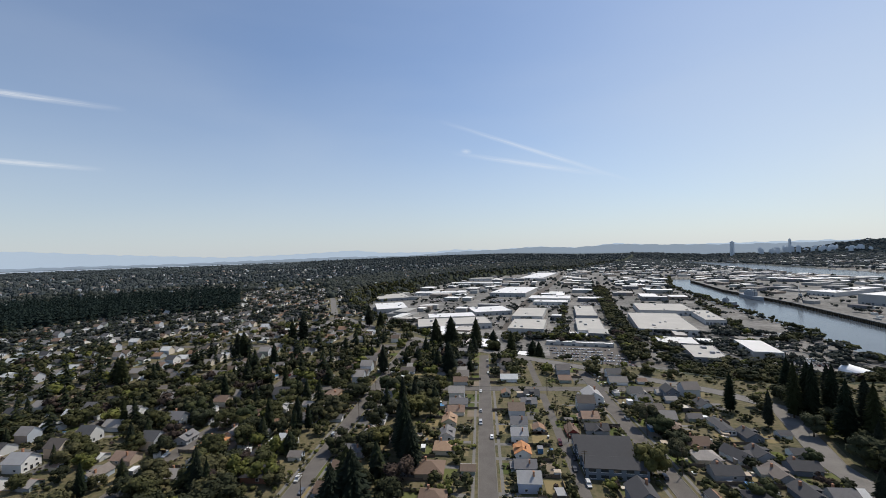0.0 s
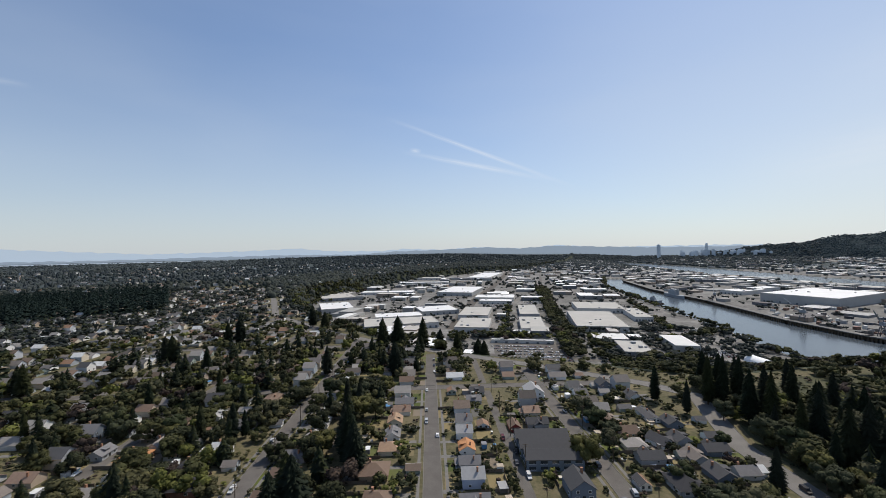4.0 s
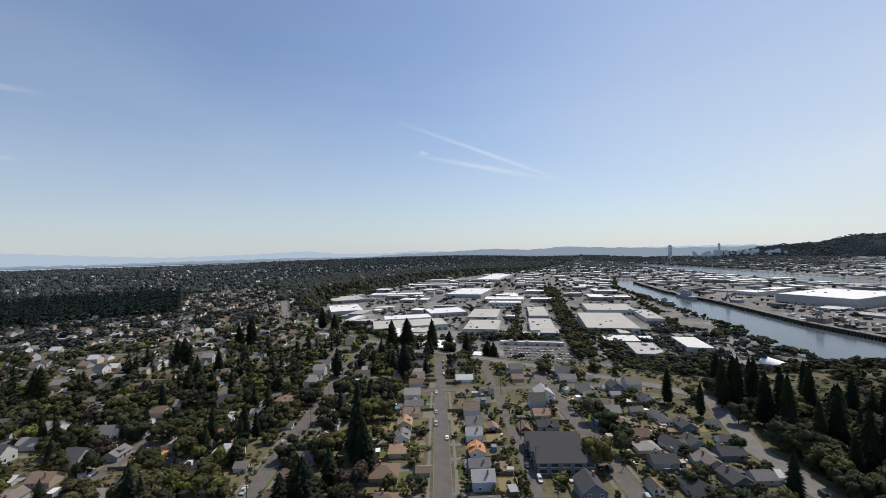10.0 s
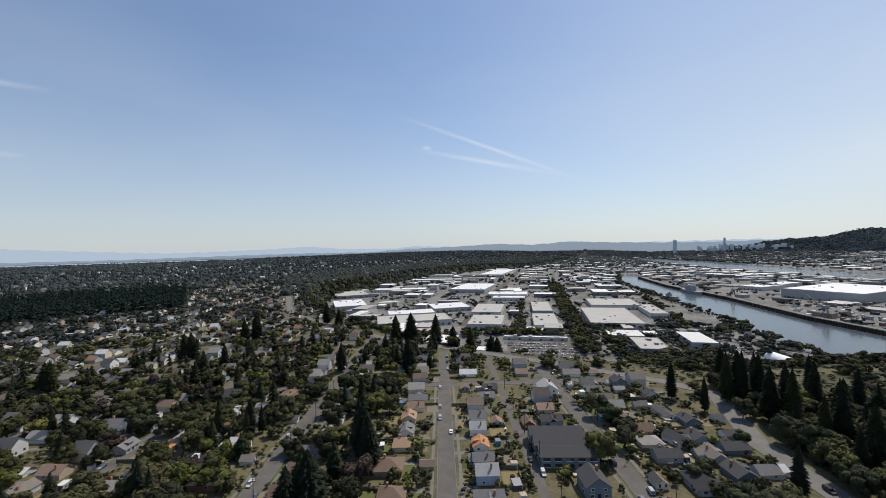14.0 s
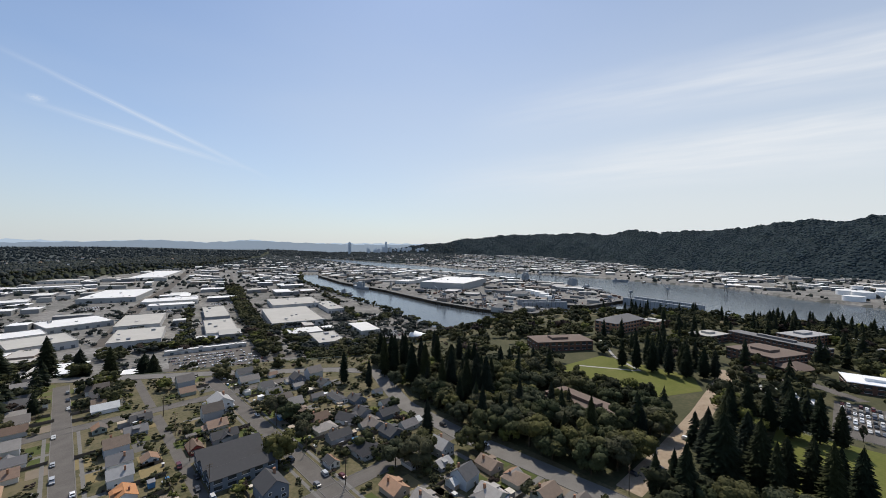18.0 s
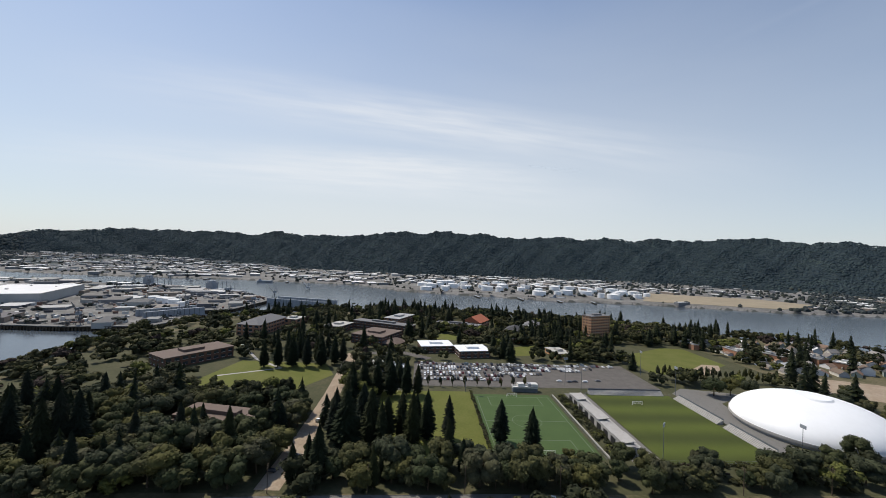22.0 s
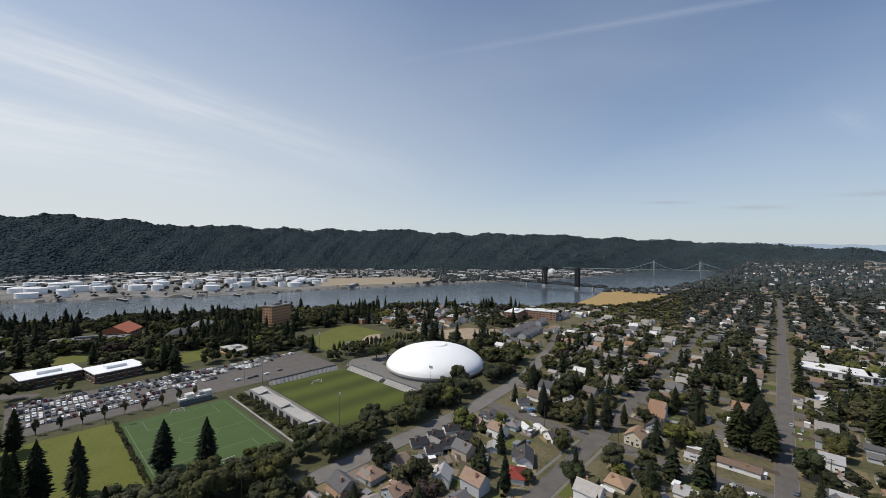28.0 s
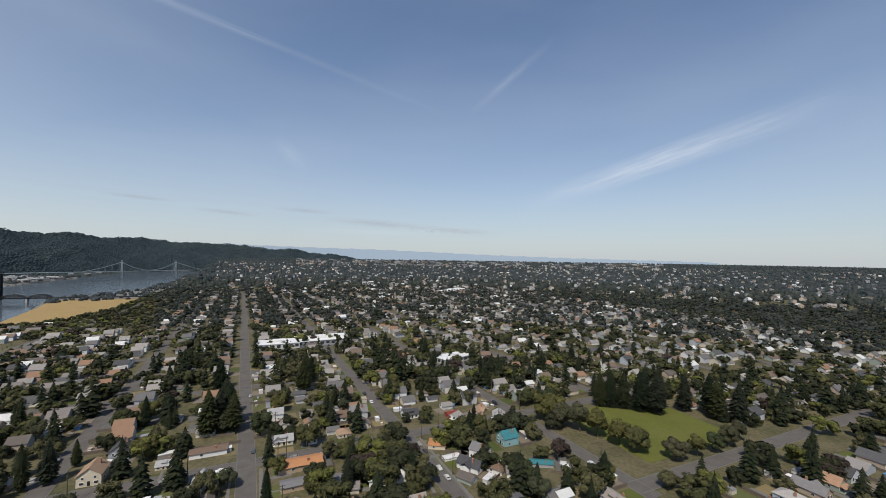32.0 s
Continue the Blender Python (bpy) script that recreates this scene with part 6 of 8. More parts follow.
ridge([-12, -5, 2, 8, 13, 18, 24, 30, 36, 44], [-0.4, 0.05, 0.2, 0.45, 0.2, 0.5, 0.25, 0.05, 0.0, 0.1], 4840, M_RIDGE, "wooded hills behind the plain, haze painted as glow")
ridge([-82, -70, -60, -50, -40, -30, -20, -10, -4], [-0.42, -0.34, -0.4, -0.36, -0.42, -0.3, -0.2, -0.3, -0.5], 4846, M_RIDGE, "dark woods beyond the far river, haze painted as glow")
ridge([168, 176, 183, 190, 196, 204, 211, 222, 240], [1.2, 1.35, 1.2, 1.1, 1.0, 0.75, 0.5, 0.2, -0.1], 4850, M_RIDGE2, "long ridge, pale blue haze painted as glow")


# ------------------------------------------------ campus halls
def hall(x, y, w, d, rz, h, wall, roof, label, floors=3, name="campus_hall", category="building", bays=None, top="flat"):
    """A brick block with rows of windows on all four sides."""
    e = thing(name, label, category, (x, y, zat(x, y)), rz)
    bm = bmesh.new()
    box(bm, -w / 2, w / 2, -d / 2, d / 2, -1.5, h)
    part("wall", bm, wall, e)
    bm = bmesh.new()
    if top == "flat":
        box(bm, -w / 2 - 0.5, w / 2 + 0.5, -d / 2 - 0.5, d / 2 + 0.5, h, h + 0.5)
        box(bm, -w * 0.18, w * 0.12, -d * 0.2, d * 0.2, h + 0.5, h + 2.6)
    elif top == "gable":
        k = d * 0.28
        for s in (-1, 1):
            slab(bm, [(-w / 2 - 0.6, s * (d / 2 + 0.6), h), (w / 2 + 0.6, s * (d / 2 + 0.6), h), (w / 2 + 0.6, 0, h + k), (-w / 2 - 0.6, 0, h + k)], 0.3)
        for s in (-1, 1):
            poly(bm, [(s * w / 2, -d / 2, h), (s * w / 2, d / 2, h), (s * w / 2, 0, h + k - 0.2)][::s])
    else:
        k, r = d * 0.22, max(1.0, w / 2 - d / 2)
        o = 0.8
        a, b, c, f = (-w / 2 - o, -d / 2 - o, h), (w / 2 + o, -d / 2 - o, h), (w / 2 + o, d / 2 + o, h), (-w / 2 - o, d / 2 + o, h)
        p, q = (-r, 0, h + k), (r, 0, h + k)
        for pts in ((a, b, q, p), (b, c, q), (c, f, p, q), (f, a, p)):
            slab(bm, list(pts), 0.3)
    part("roof", bm, roof, e)
    fh = h / floors
    for fl in range(floors):
        z0, z1 = fl * fh + fh * 0.3, fl * fh + fh * 0.82
        for side, length in (("x-", d), ("x+", d), ("y-", w), ("y+", w)):
            n = max(2, int(length / (bays or 4.2)))
            for i in range(n):
                c = -length / 2 + length * (i + 0.5) / n
                g = length / n * 0.3
                bm = bmesh.new()
                s = 1 if side[1] == "+" else -1
                if side[0] == "x":
                    box(bm, s * w / 2 - 0.06, s * w / 2 + 0.06, c - g, c + g, z0, z1, 0)
                    box(bm, s * (w / 2 + 0.10) - 0.06, s * (w / 2 + 0.10) + 0.06, c - g - 0.1, c + g + 0.1, z0 - 0.15, z0, 1)
                else:
                    box(bm, c - g, c + g, s * d / 2 - 0.06, s * d / 2 + 0.06, z0, z1, 0)
                    box(bm, c - g - 0.1, c + g + 0.1, s * (d / 2 + 0.10) - 0.06, s * (d / 2 + 0.10) + 0.06, z0 - 0.15, z0, 1)
                part("window", bm, [M_GLASS, M_TRIM], e)
    return e


M_OBRICK = mat("orange_brick", [(0.50, 0.25, 0.12), (0.61, 0.33, 0.17)], 0.4, 0.9)
M_DBRICK = mat("dark_brick", [(0.10, 0.055, 0.04), (0.15, 0.08, 0.055)], 0.4, 0.9)
hall(231, 110, 18, 50, -12.8, 8, M_DBRICK, ROOF_OF["umber"], "long dark brick library with a flat brown roof", 2, bays=5)
hall(222, 148, 14, 24, -12.8, 6, M_DBRICK, ROOF_OF["umber"], "low dark brick wing with a flat roof", 1, bays=5)
hall(365, 203, 58, 28, -35, 9, M_DBRICK, ROOF_OF["umber"], "dark brick campus hall with a flat brown roof", 2, bays=6)
hall(497, 194, 62, 28, -10, 13, M_BRICK, ROOF_OF["grey"], "tall brick hall with a grey hipped roof", 3, bays=6, top="hip")
hall(457, 49, 44, 40, -26, 10, M_DBRICK, ROOF_OF["umber"], "square brick campus hall with a brown roof", 3, bays=5)
hall(515, 47, 16, 84, -26, 11, M_DBRICK, ROOF_OF["grey"], "long brick campus hall with rows of windows", 3, bays=5)
hall(421, -17, 26, 34, 10, 7, M_DBRICK, M_DOME, "low campus hall with a bright white roof", 2, bays=6)
hall(404, -54, 26, 32, 10, 7, M_DBRICK, M_DOME, "low campus hall with a bright white roof", 2, bays=6)
hall(562, -80, 36, 27, -30, 9, M_BRICK, ROOF_OF["coral"], "campus hall with a red-orange gabled roof", 2, bays=6, top="gable")
hall(532, -52, 14, 62, -20, 9, M_DBRICK, ROOF_OF["grey"], "long low brick hall beside the red-roofed one", 2, bays=6)
hall(574, 30, 48, 24, -25, 10, M_BRICK, ROOF_OF["light"], "brick hall with a pale grey roof", 3, bays=6)
hall(508, -232, 15, 34, 24, 29, M_OBRICK, ROOF_OF["grey"], "tall orange brick tower block with rows of windows", 8, "tower_block", bays=4)
hall(325, -520, 20, 46, 14, 13, M_BRICK, M_WHITEROOF, "brick apartment building with a white flat roof", 4, "apartment_building", bays=5)
hall(300, -552, 52, 20, 14, 13, M_BRICK, M_WHITEROOF, "brick apartment building with a white flat roof", 4, "apartment_building", bays=5)
hall(438, 28, 26, 20, -26, 4, M_DBRICK, ROOF_OF["umber"], "low round-cornered hall under a broad brown roof", 1, bays=9, top="hip")
hall(512, -124, 30, 20, -24, 8, M_DBRICK, ROOF_OF["dark"], "dark campus hall with a steep hipped roof", 2, bays=10, top="hip")
hall(550, -158, 34, 20, -24, 8, M_BRICK, ROOF_OF["grey"], "brick campus hall with a grey hipped roof", 2, bays=11, top="hip")
hall(410, -147, 28, 16, 8, 5, M_OBRICK, M_GREYROOF, "low tan brick pavilion beside the parking lot", 1, bays=8)
hall(532, 168, 24, 20, -10, 11, M_BRICK, M_GREYROOF, "brick hall with a pale flat roof above the river", 2, bays=10)
hall(512, 104, 34, 22, -20, 8, M_DBRICK, M_GREYROOF, "brick hall with a pale grey flat roof among trees", 2, bays=11)
hall(352, 27, 22, 28, 0, 4, M_CONCRETE, M_WHITEROOF, "low pale service building behind conifers", 1, bays=7)
for k in range(3):
    hall(58, 187 + k * 10.6, 27, 10.0, -3, 5.5, WALL_OF["slate"], ROOF_OF["dark"], "dark long apartment block with a dark gabled roof", 2, "apartment_building", bays=5, top="gable")
hall(-70, -490, 60, 34, 2, 6, M_SHED, M_WHITEROOF, "low school building with a white flat roof", 1, "school", bays=6)
hall(-20, -482, 44, 26, 2, 6, M_SHED, M_WHITEROOF, "low school wing with a white flat roof", 1, "school", bays=6)
hall(-179, -357, 36, 18, 15, 5, M_SHED, M_WHITEROOF, "low meeting hall with a white roof", 1, "meeting_hall", bays=6)
hall(-528, -1062, 130, 36, 38, 8, M_SHED, M_WHITEROOF, "long school building with a white roof", 2, "school", bays=9)
for x, y, rz in ((412, -389, 20), (404, -425, 10), (430, -360, 0), (380, -440, 30), (350, -470, 10), (460, -330, 5), (540, -150, 20), (470, -110, 10), (560, -160, 0), (590, -10, -20)):
    shed(x, y, 22, 14, rz, 6, ROOF_OF["grey"] if x % 20 else M_WHITEROOF, "small campus building with a low roof", "campus_building", "building", M_BRICK if x % 3 else WALL_OF["cream"], 3)

# grandstand between the two pitches
stand = thing("grandstand", "pale concrete grandstand with a dressing-room wall", "grandstand", (243, -118, 0))
bm = bmesh.new()
box(bm, -40, 40, 1.5, 7.0, -0.3, 5.2)
part("back_wall", bm, M_CONCRETE, stand)
for i in range(6):
    bm = bmesh.new()
    box(bm, -40, 40, 1.5 - (i + 1) * 1.3, 1.5 - i * 1.3, -0.3, 4.6 - i * 0.72)
    part("step", bm, M_CONCRETE, stand)
# dark panels on the back wall, standing in for shade inside its openings
for i in range(9):
    bm = bmesh.new()
    box(bm, -38 + i * 9, -32.5 + i * 9, 6.9, 7.12, 0.2, 3.9)
    part("door", bm, M_DARK, stand)
for x0, x1 in ((-38, -26), (-8, 6), (24, 36)):
    bm = bmesh.new()
    slab(bm, [(x0, 0.2, 6.9), (x1, 0.2, 6.9), (x1, 7.4, 5.9), (x0, 7.4, 5.9)], 0.25)
    part("canopy", bm, M_CONCRETE, stand)
    for x in (x0 + 1, x1 - 1):
        bm = bmesh.new()
        box(bm, x - 0.15, x + 0.15, 1.2, 1.5, 4.0, 6.8)
        part("post", bm, M_STEEL, stand)
for cx, cy, L, rz in ((222, -197.5, 34, 180), (266, -197.5, 44, 180), (297.5, -160, 58, -90)):
    e = thing("bleachers", "grey stepped concrete bleachers beside the pitch", "bleachers", (cx, cy, 0), rz, "pitch bleachers")
    for i in range(5):
        bm = bmesh.new()
        box(bm, -L / 2, L / 2, i * 0.9 * -1 - 0.9, i * -0.9, -0.3, 2.6 - i * 0.5)
        part("step", bm, M_CONCRETE, e)
    bm = bmesh.new()
    box(bm, -L / 2, L / 2, 0.0, 0.15, 0, 3.7)
    part("back_rail", bm, M_STEEL, e)
shed(299, -82, 5, 19, 0, 3.2, M_WHITEROOF, "small open team shelter with a pale roof", "team_shelter", "shelter", M_STEEL, 1)


def goal(x, y, rz, w=7.32):
    e = thing("football_goal", "white tubular football goal with a net", "goal", (x, y, 0.13), rz, "football goals")
    for px in (-w / 2, w / 2):
        bm = bmesh.new()
        box(bm, px - 0.08, px + 0.08, -0.08, 0.08, 0, 2.44)
        part("post", bm, M_TRIM, e)
        bm = bmesh.new()
        box(bm, px - 0.05, px + 0.05, 0, 2.0, 0, 0.1)
        part("base_bar", bm, M_TRIM, e)
    bm = bmesh.new()
    box(bm, -w / 2, w / 2, -0.08, 0.08, 2.36, 2.52)
    part("crossbar", bm, M_TRIM, e)
    bm = bmesh.new()
    for i in range(13):
        q = -w / 2 + w * i / 12
        poly(bm, [(q - 0.02, 0.05, 2.4), (q + 0.02, 0.05, 2.4), (q + 0.02, 2.0, 0.02), (q - 0.02, 2.0, 0.02)])
    for k in range(5):
        t = k / 4
        poly(bm, [(-w / 2, 2.0 * t, 2.4 * (1 - t)), (w / 2, 2.0 * t, 2.4 * (1 - t)), (w / 2, 2.0 * t + 0.03, 2.4 * (1 - t) + 0.03), (-w / 2, 2.0 * t + 0.03, 2.4 * (1 - t) + 0.03)])
    part("net", bm, M_TRIM, e)


goal(203, -69.5, 90)
goal(287, -69.5, -90)
goal(275, -158, -90)
goal(292, 22, -90, 5.5)
goal(292, 12, -90, 5.5)
goal(292, 0, -90, 5.5)

# fences round the fields
for pts, h in (([(195, -195), (195, -129)], 2.2), ([(306, 6), (306, -100)], 1.2), ([(199, -99.5), (291, -99.5)], 1.6), ([(294.5, -128), (294.5, -196)], 1.6)):
    (x0, y0), (x1, y1) = pts
    e = thing("fence", "dark wire fence along the field", "fence", (x0, y0, 0), math.degrees(math.atan2(y1 - y0, x1 - x0)), "field fences")
    L = math.hypot(x1 - x0, y1 - y0)
    for i in range(int(L / 6) + 1):
        bm = bmesh.new()
        box(bm, i * 6 - 0.06, i * 6 + 0.06, -0.06, 0.06, 0, h)
        part("post", bm, M_STEEL, e)
    for z in (0.15, h * 0.5, h):
        bm = bmesh.new()
        box(bm, 0, L, -0.04, 0.04, z - 0.06, z)
        part("rail", bm, M_STEEL, e)
# a low retaining wall and hedge shrubs between the turf and the grandstand
bm = bmesh.new()
box(bm, 200, 291, -101.5, -100.9, 0, 0.9)
tagged(link_mesh("retaining_wall", bm, M_CONCRETE), "low pale retaining wall beside the turf", "wall", "", "structure")
p = np.stack([rng.uniform(202, 290, 90), rng.uniform(-110, -103, 90)], -1)
mass("terrace_shrubs", p, 1.8, 3.8, mid_leaf, M_LEAF_S, "green shrubs on a bank beside the turf", 1.3)
p = np.stack([rng.uniform(176, 194, 60), rng.uniform(-195, -110, 60)], -1)
mass("pitch_hedge", p, 2.0, 5.0, mid_leaf, M_LEAF_S, "green hedge behind the pitch", 1.3)
p = np.stack([rng.uniform(262, 280, 60), rng.uniform(82, 160, 60)], -1)
mass("lawn_hedge", p, 7, 11, yard_leaf, M_LEAF_S, "row of dark rounded trees behind the library", 1.1)


# ------------------------------------------------ cars
def car_kind(van, wheels):
    e = thing("car", "parked van with dark windows" if van else "parked saloon car with dark windows", "car", group="parked cars")
    L, W, H = (4.9, 1.9, 1.9) if van else (4.5, 1.8, 1.42)
    bm = bmesh.new()
    prof = [(-L / 2, 0.35), (L / 2, 0.35), (L / 2, 0.78), (L / 2 - 0.9, 0.92), (L / 2 - 1.5, H), (-L / 2 + (0.25 if van else 1.1), H), (-L / 2 + (0.05 if van else 0.45), 0.98), (-L / 2, 0.9)]
    a = [bm.verts.new((x, -W / 2 + (0.12 if z > 1 else 0), z)) for x, z in prof]
    b = [bm.verts.new((x, W / 2 - (0.12 if z > 1 else 0), z)) for x, z in prof]
    bm.faces.new(list(reversed(b)))
    bm.faces.new(a)
    for i in range(len(prof)):
        j = (i + 1) % len(prof)
        bm.faces.new([a[j], a[i], b[i], b[j]])
    bmesh.ops.recalc_face_normals(bm, faces=bm.faces[:])
    part("body", bm, M_CAR, e)
    bm = bmesh.new()
    xa, xb = -L / 2 + (0.3 if van else 0.85), L / 2 - 1.25
    for s in (-1, 1):
        y = s * (W / 2 - 0.03)
        poly(bm, [(xa, y, 0.98), (xb, y, 0.98), (xb - 0.3, s * (W / 2 - 0.09), H - 0.12), (xa + 0.3, s * (W / 2 - 0.09), H - 0.12)][::-s])
    poly(bm, [(L / 2 - 0.98, -W / 2 + 0.2, 0.97), (L / 2 - 0.98, W / 2 - 0.2, 0.97), (L / 2 - 1.42, W / 2 - 0.2, H - 0.06), (L / 2 - 1.42, -W / 2 + 0.2, H - 0.06)])
    poly(bm, [(xa - 0.42, W / 2 - 0.2, 1.02), (xa - 0.42, -W / 2 + 0.2, 1.02), (xa + 0.16, -W / 2 + 0.2, H - 0.04), (xa + 0.16, W / 2 - 0.2, H - 0.04)])
    part("window", bm, M_GLASS, e)
    if wheels:
        for sx in (-1, 1):
            for sy in (-1, 1):
                bm = bmesh.new()
                cyl(bm, 0, 0, -0.11, 0.11, 0.33, 0.33, 12)
                bmesh.ops.rotate(bm, verts=bm.verts[:], cent=(0, 0, 0), matrix=Matrix.Rotation(math.pi / 2, 3, "X"))
                bmesh.ops.translate(bm, verts=bm.verts[:], vec=(sx * L * 0.3, sy * (W / 2 - 0.08), 0.33))
                part("wheel", bm, M_DARK, e)
    return e


CARS = [car_kind(False, False), car_kind(True, False), car_kind(False, True), car_kind(True, True)]
crnd = random.Random(3)


def park(x, y, rz, k, lift=0.12):
    copy_thing(CARS[k], pose(x, y, zat(x, y) + lift, 0, 0, rz))


for x, y1, turn in ((368, -186, 0), (358.5, -172, 180), (352, -150, 0), (341, -112, 180), (335, -96, 0), (324, -70, 180)):
    y = 0.0
    while y > y1:
        if crnd.random() < 0.9 - 0.3 * (y < y1 * 0.8):
            park(x + crnd.uniform(-0.3, 0.3), y, turn + crnd.uniform(-2, 2) + 180 * (crnd.random() < 0.4), crnd.random() < 0.35, 0.05)
        y -= 2.75
for y in (-118, -126, -131, -140, -152):
    park(324 + crnd.uniform(-2, 2), y, 80, 0, 0.05)
STREET_CARS = []
for x in (-250, -167, -85, 0, 82):
    for y in range(140, 400, 9):
        if crnd.random() < 0.2 and not near_road(x + 12, y, 0) and math.hypot(x, y) > 140:
            STREET_CARS.append((x + crnd.choice((-3.1, 3.1)), y, 90))
for x in (-158, -79, 4, 84):
    for y in range(-330, -130, 9):
        if crnd.random() < 0.22 and abs(y + 219) > 9:
            STREET_CARS.append((x + crnd.choice((-3.1, 3.1)) + max(0, -219 - y) * 0.035, y, 90))
for x in range(-150, 150, 11):
    if crnd.random() < 0.3 and abs(x - 4) > 9:
        STREET_CARS.append((x, -219 + crnd.choice((-3.2, 3.2)), 0))
for x, y in ((157, 160), (163, 20), (166, -60), (158, 130), (41, 190), (43, 200), (39, 215), (44, 178), (90, 156), (85, 163), (60, 150), (186, 66), (200, 60), (240, 58)):
    STREET_CARS.append((x, y, 90 + crnd.uniform(-8, 8)))
for x, y, a in STREET_CARS[:95]:
    park(x, y, a + 180 * (crnd.random() < 0.5), 2 + (crnd.random() < 0.3), 0.11)
for k in CARS:
    for o in (*k.children_recursive, k):
        bpy.data.objects.remove(o)


def car_block():
    bm = bmesh.new()
    box(bm, -2.2, 2.2, -0.9, 0.9, 0.25, 0.85)
    box(bm, -1.3, 1.0, -0.78, 0.78, 0.85, 1.4)
    return arrays(bm)


M_CAR_S = mat("far_car_paint", [grey(0.95), grey(1.0)], 0.5, 0.3, palette=[(0.7, 0.7, 0.7), (0.05, 0.05, 0.055), (0.35, 0.36, 0.37), (0.75, 0.75, 0.75), (0.12, 0.13, 0.15), (0.03, 0.03, 0.035), (0.5, 0.5, 0.48), (0.02, 0.022, 0.03), (0.8, 0.8, 0.8), (0.12, 0.03, 0.03)], island=True, spec=0.5)
cp = []
for r in range(8):
    for i in range(34):
        if rng.random() < 0.72:
            a, b = i / 33, r / 7
            cp.append((100 + a * 80 - b * 10, 470 + b * 100 - a * 16, math.radians(80)))
for cx, cy, n in ((-150, 1120, 90), (150, 960, 40), (250, 1000, 60), (345, 480, 50), (360, 560, 40), (150, 780, 36), (20, 1100, 70), (-60, 980, 40), (420, 640, 30), (900, 700, 60), (1000, 640, 50)):
    for i in range(n):
        cp.append((cx + (i % 12) * 4.2, cy + (i // 12) * 9.0, math.radians(75 + rng.uniform(-3, 3))))
cp = np.array(cp)
v, f, mi = repeat([car_block()], np.stack([cp[:, 0], cp[:, 1], lie(cp[:, 0], cp[:, 1]) + 0.1], -1), np.ones((len(cp), 3)), cp[:, 2], np.zeros(len(cp), int))
soup("far_parked_cars", v, f, M_CAR_S, "rows of cars parked among the sheds", "cars", mi * 0)

# ------------------------------------------------ poles
pole_src = thing("utility_pole", "weathered wooden utility pole with crossarms", "pole", group="utility poles")
bm = bmesh.new()
cyl(bm, 0, 0, -0.5, 12.5, 0.22, 0.14, 8)
part("pole", bm, M_BARK, pole_src)
for z in (11.9, 10.9):
    bm = bmesh.new()
    box(bm, -1.3, 1.3, -0.08, 0.08, z, z + 0.14)
    part("crossarm", bm, M_BARK, pole_src)
for x, y, a in [(44, y, 0) for y in range(150, 290, 34)] + [(88, y, 0) for y in range(150, 330, 38)] + [(-79, y, 0) for y in range(160, 330, 40)] + [(-10, y, 0) for y in range(-330, -140, 40)] + \
        [(-86, y, 0) for y in range(-330, -140, 40)] + [(170, y, 0) for y in range(-190, 180, 42)] + [(x, -213, 90) for x in range(-140, 150, 42)] + [(-164, y, 0) for y in range(-260, -130, 36)]:
    if math.hypot(x, y) > 125:
        copy_thing(pole_src, pose(x, y, zat(x, y), 0, 0, a))
for o in (*pole_src.children_recursive, pole_src):
    bpy.data.objects.remove(o)
mast_src = thing("floodlight_mast", "tall steel floodlight mast with a lamp bank", "mast", group="floodlights")
bm = bmesh.new()
cyl(bm, 0, 0, -0.3, 22, 0.2, 0.1, 8)
part("mast", bm, M_STEEL, mast_src)
bm = bmesh.new()
box(bm, -1.6, 1.6, -0.2, 0.2, 20.4, 22.2)
part("lamp_bank", bm, M_SHIP, mast_src)
for x, y, a in ((298, -126, 45), (193, -125, 135), (296, -200, 0), (193, -199, 0), (316, -120, 90), (345, -200, 0), (296, -36, 90)):
    copy_thing(mast_src, pose(x, y, 0, 0, 0, a))
for o in (*mast_src.children_recursive, mast_src):
    bpy.data.objects.remove(o)

# pavements, drives and swept garden paths beside the streets
for x in (-85, 0, 82):
    for s in (-1, 1):
        ribbon("pavement", [(x + s * 6.6, 116), (x + s * 6.6, 295)], 1.5, M_PAVE, 0.09, "worn concrete pavement beside the street", "pavement", 60)
for x in (-79, 4, 84):
    for s in (-1, 1):
        ribbon("pavement", [(x + s * 6.6, -121), (x + s * 6.6, -212)], 1.5, M_PAVE, 0.09, "worn concrete pavement beside the street", "pavement", 60)
bm = bmesh.new()
for x, y, a, d in kept:
    if d < 330 and rnd.random() < 0.7:
        s = 1 if a > 0 else -1
        m = pose(x, y, zat(x, y) + 0.07, 0, 0, a)
        o = rnd.choice((-5.6, 5.2, 0.0))
        w = 1.4 if o else 0.6
        poly(bm, [m @ Vector(q) for q in ((o - w, -13.5, 0), (o + w, -13.5, 0), (o + w, -4, 0), (o - w, -4, 0))])
tagged(link_mesh("drives", bm, M_PAVE), "pale concrete drives and garden paths", "paths", "", "stuff")

# ------------------------------------------------ river: tanks, ships, dock, cranes
def tank(x, y, r, h, cone):
    e = thing("storage_tank", "white cylindrical steel storage tank", "tank", (x, y, zat(x, y)), 0, "storage tanks")
    bm = bmesh.new()
    cyl(bm, 0, 0, -0.5, h, r, r, 28)
    part("shell", bm, M_DOME, e)
    bm = bmesh.new()
    cyl(bm, 0, 0, h, h + cone, r + 0.2, r * 0.15, 28)
    part("roof", bm, M_WHITEROOF, e)
    bm = bmesh.new()
    box(bm, r - 0.2, r + 0.9, -0.6, 0.6, 0, h)
    part("ladder", bm, M_STEEL, e)


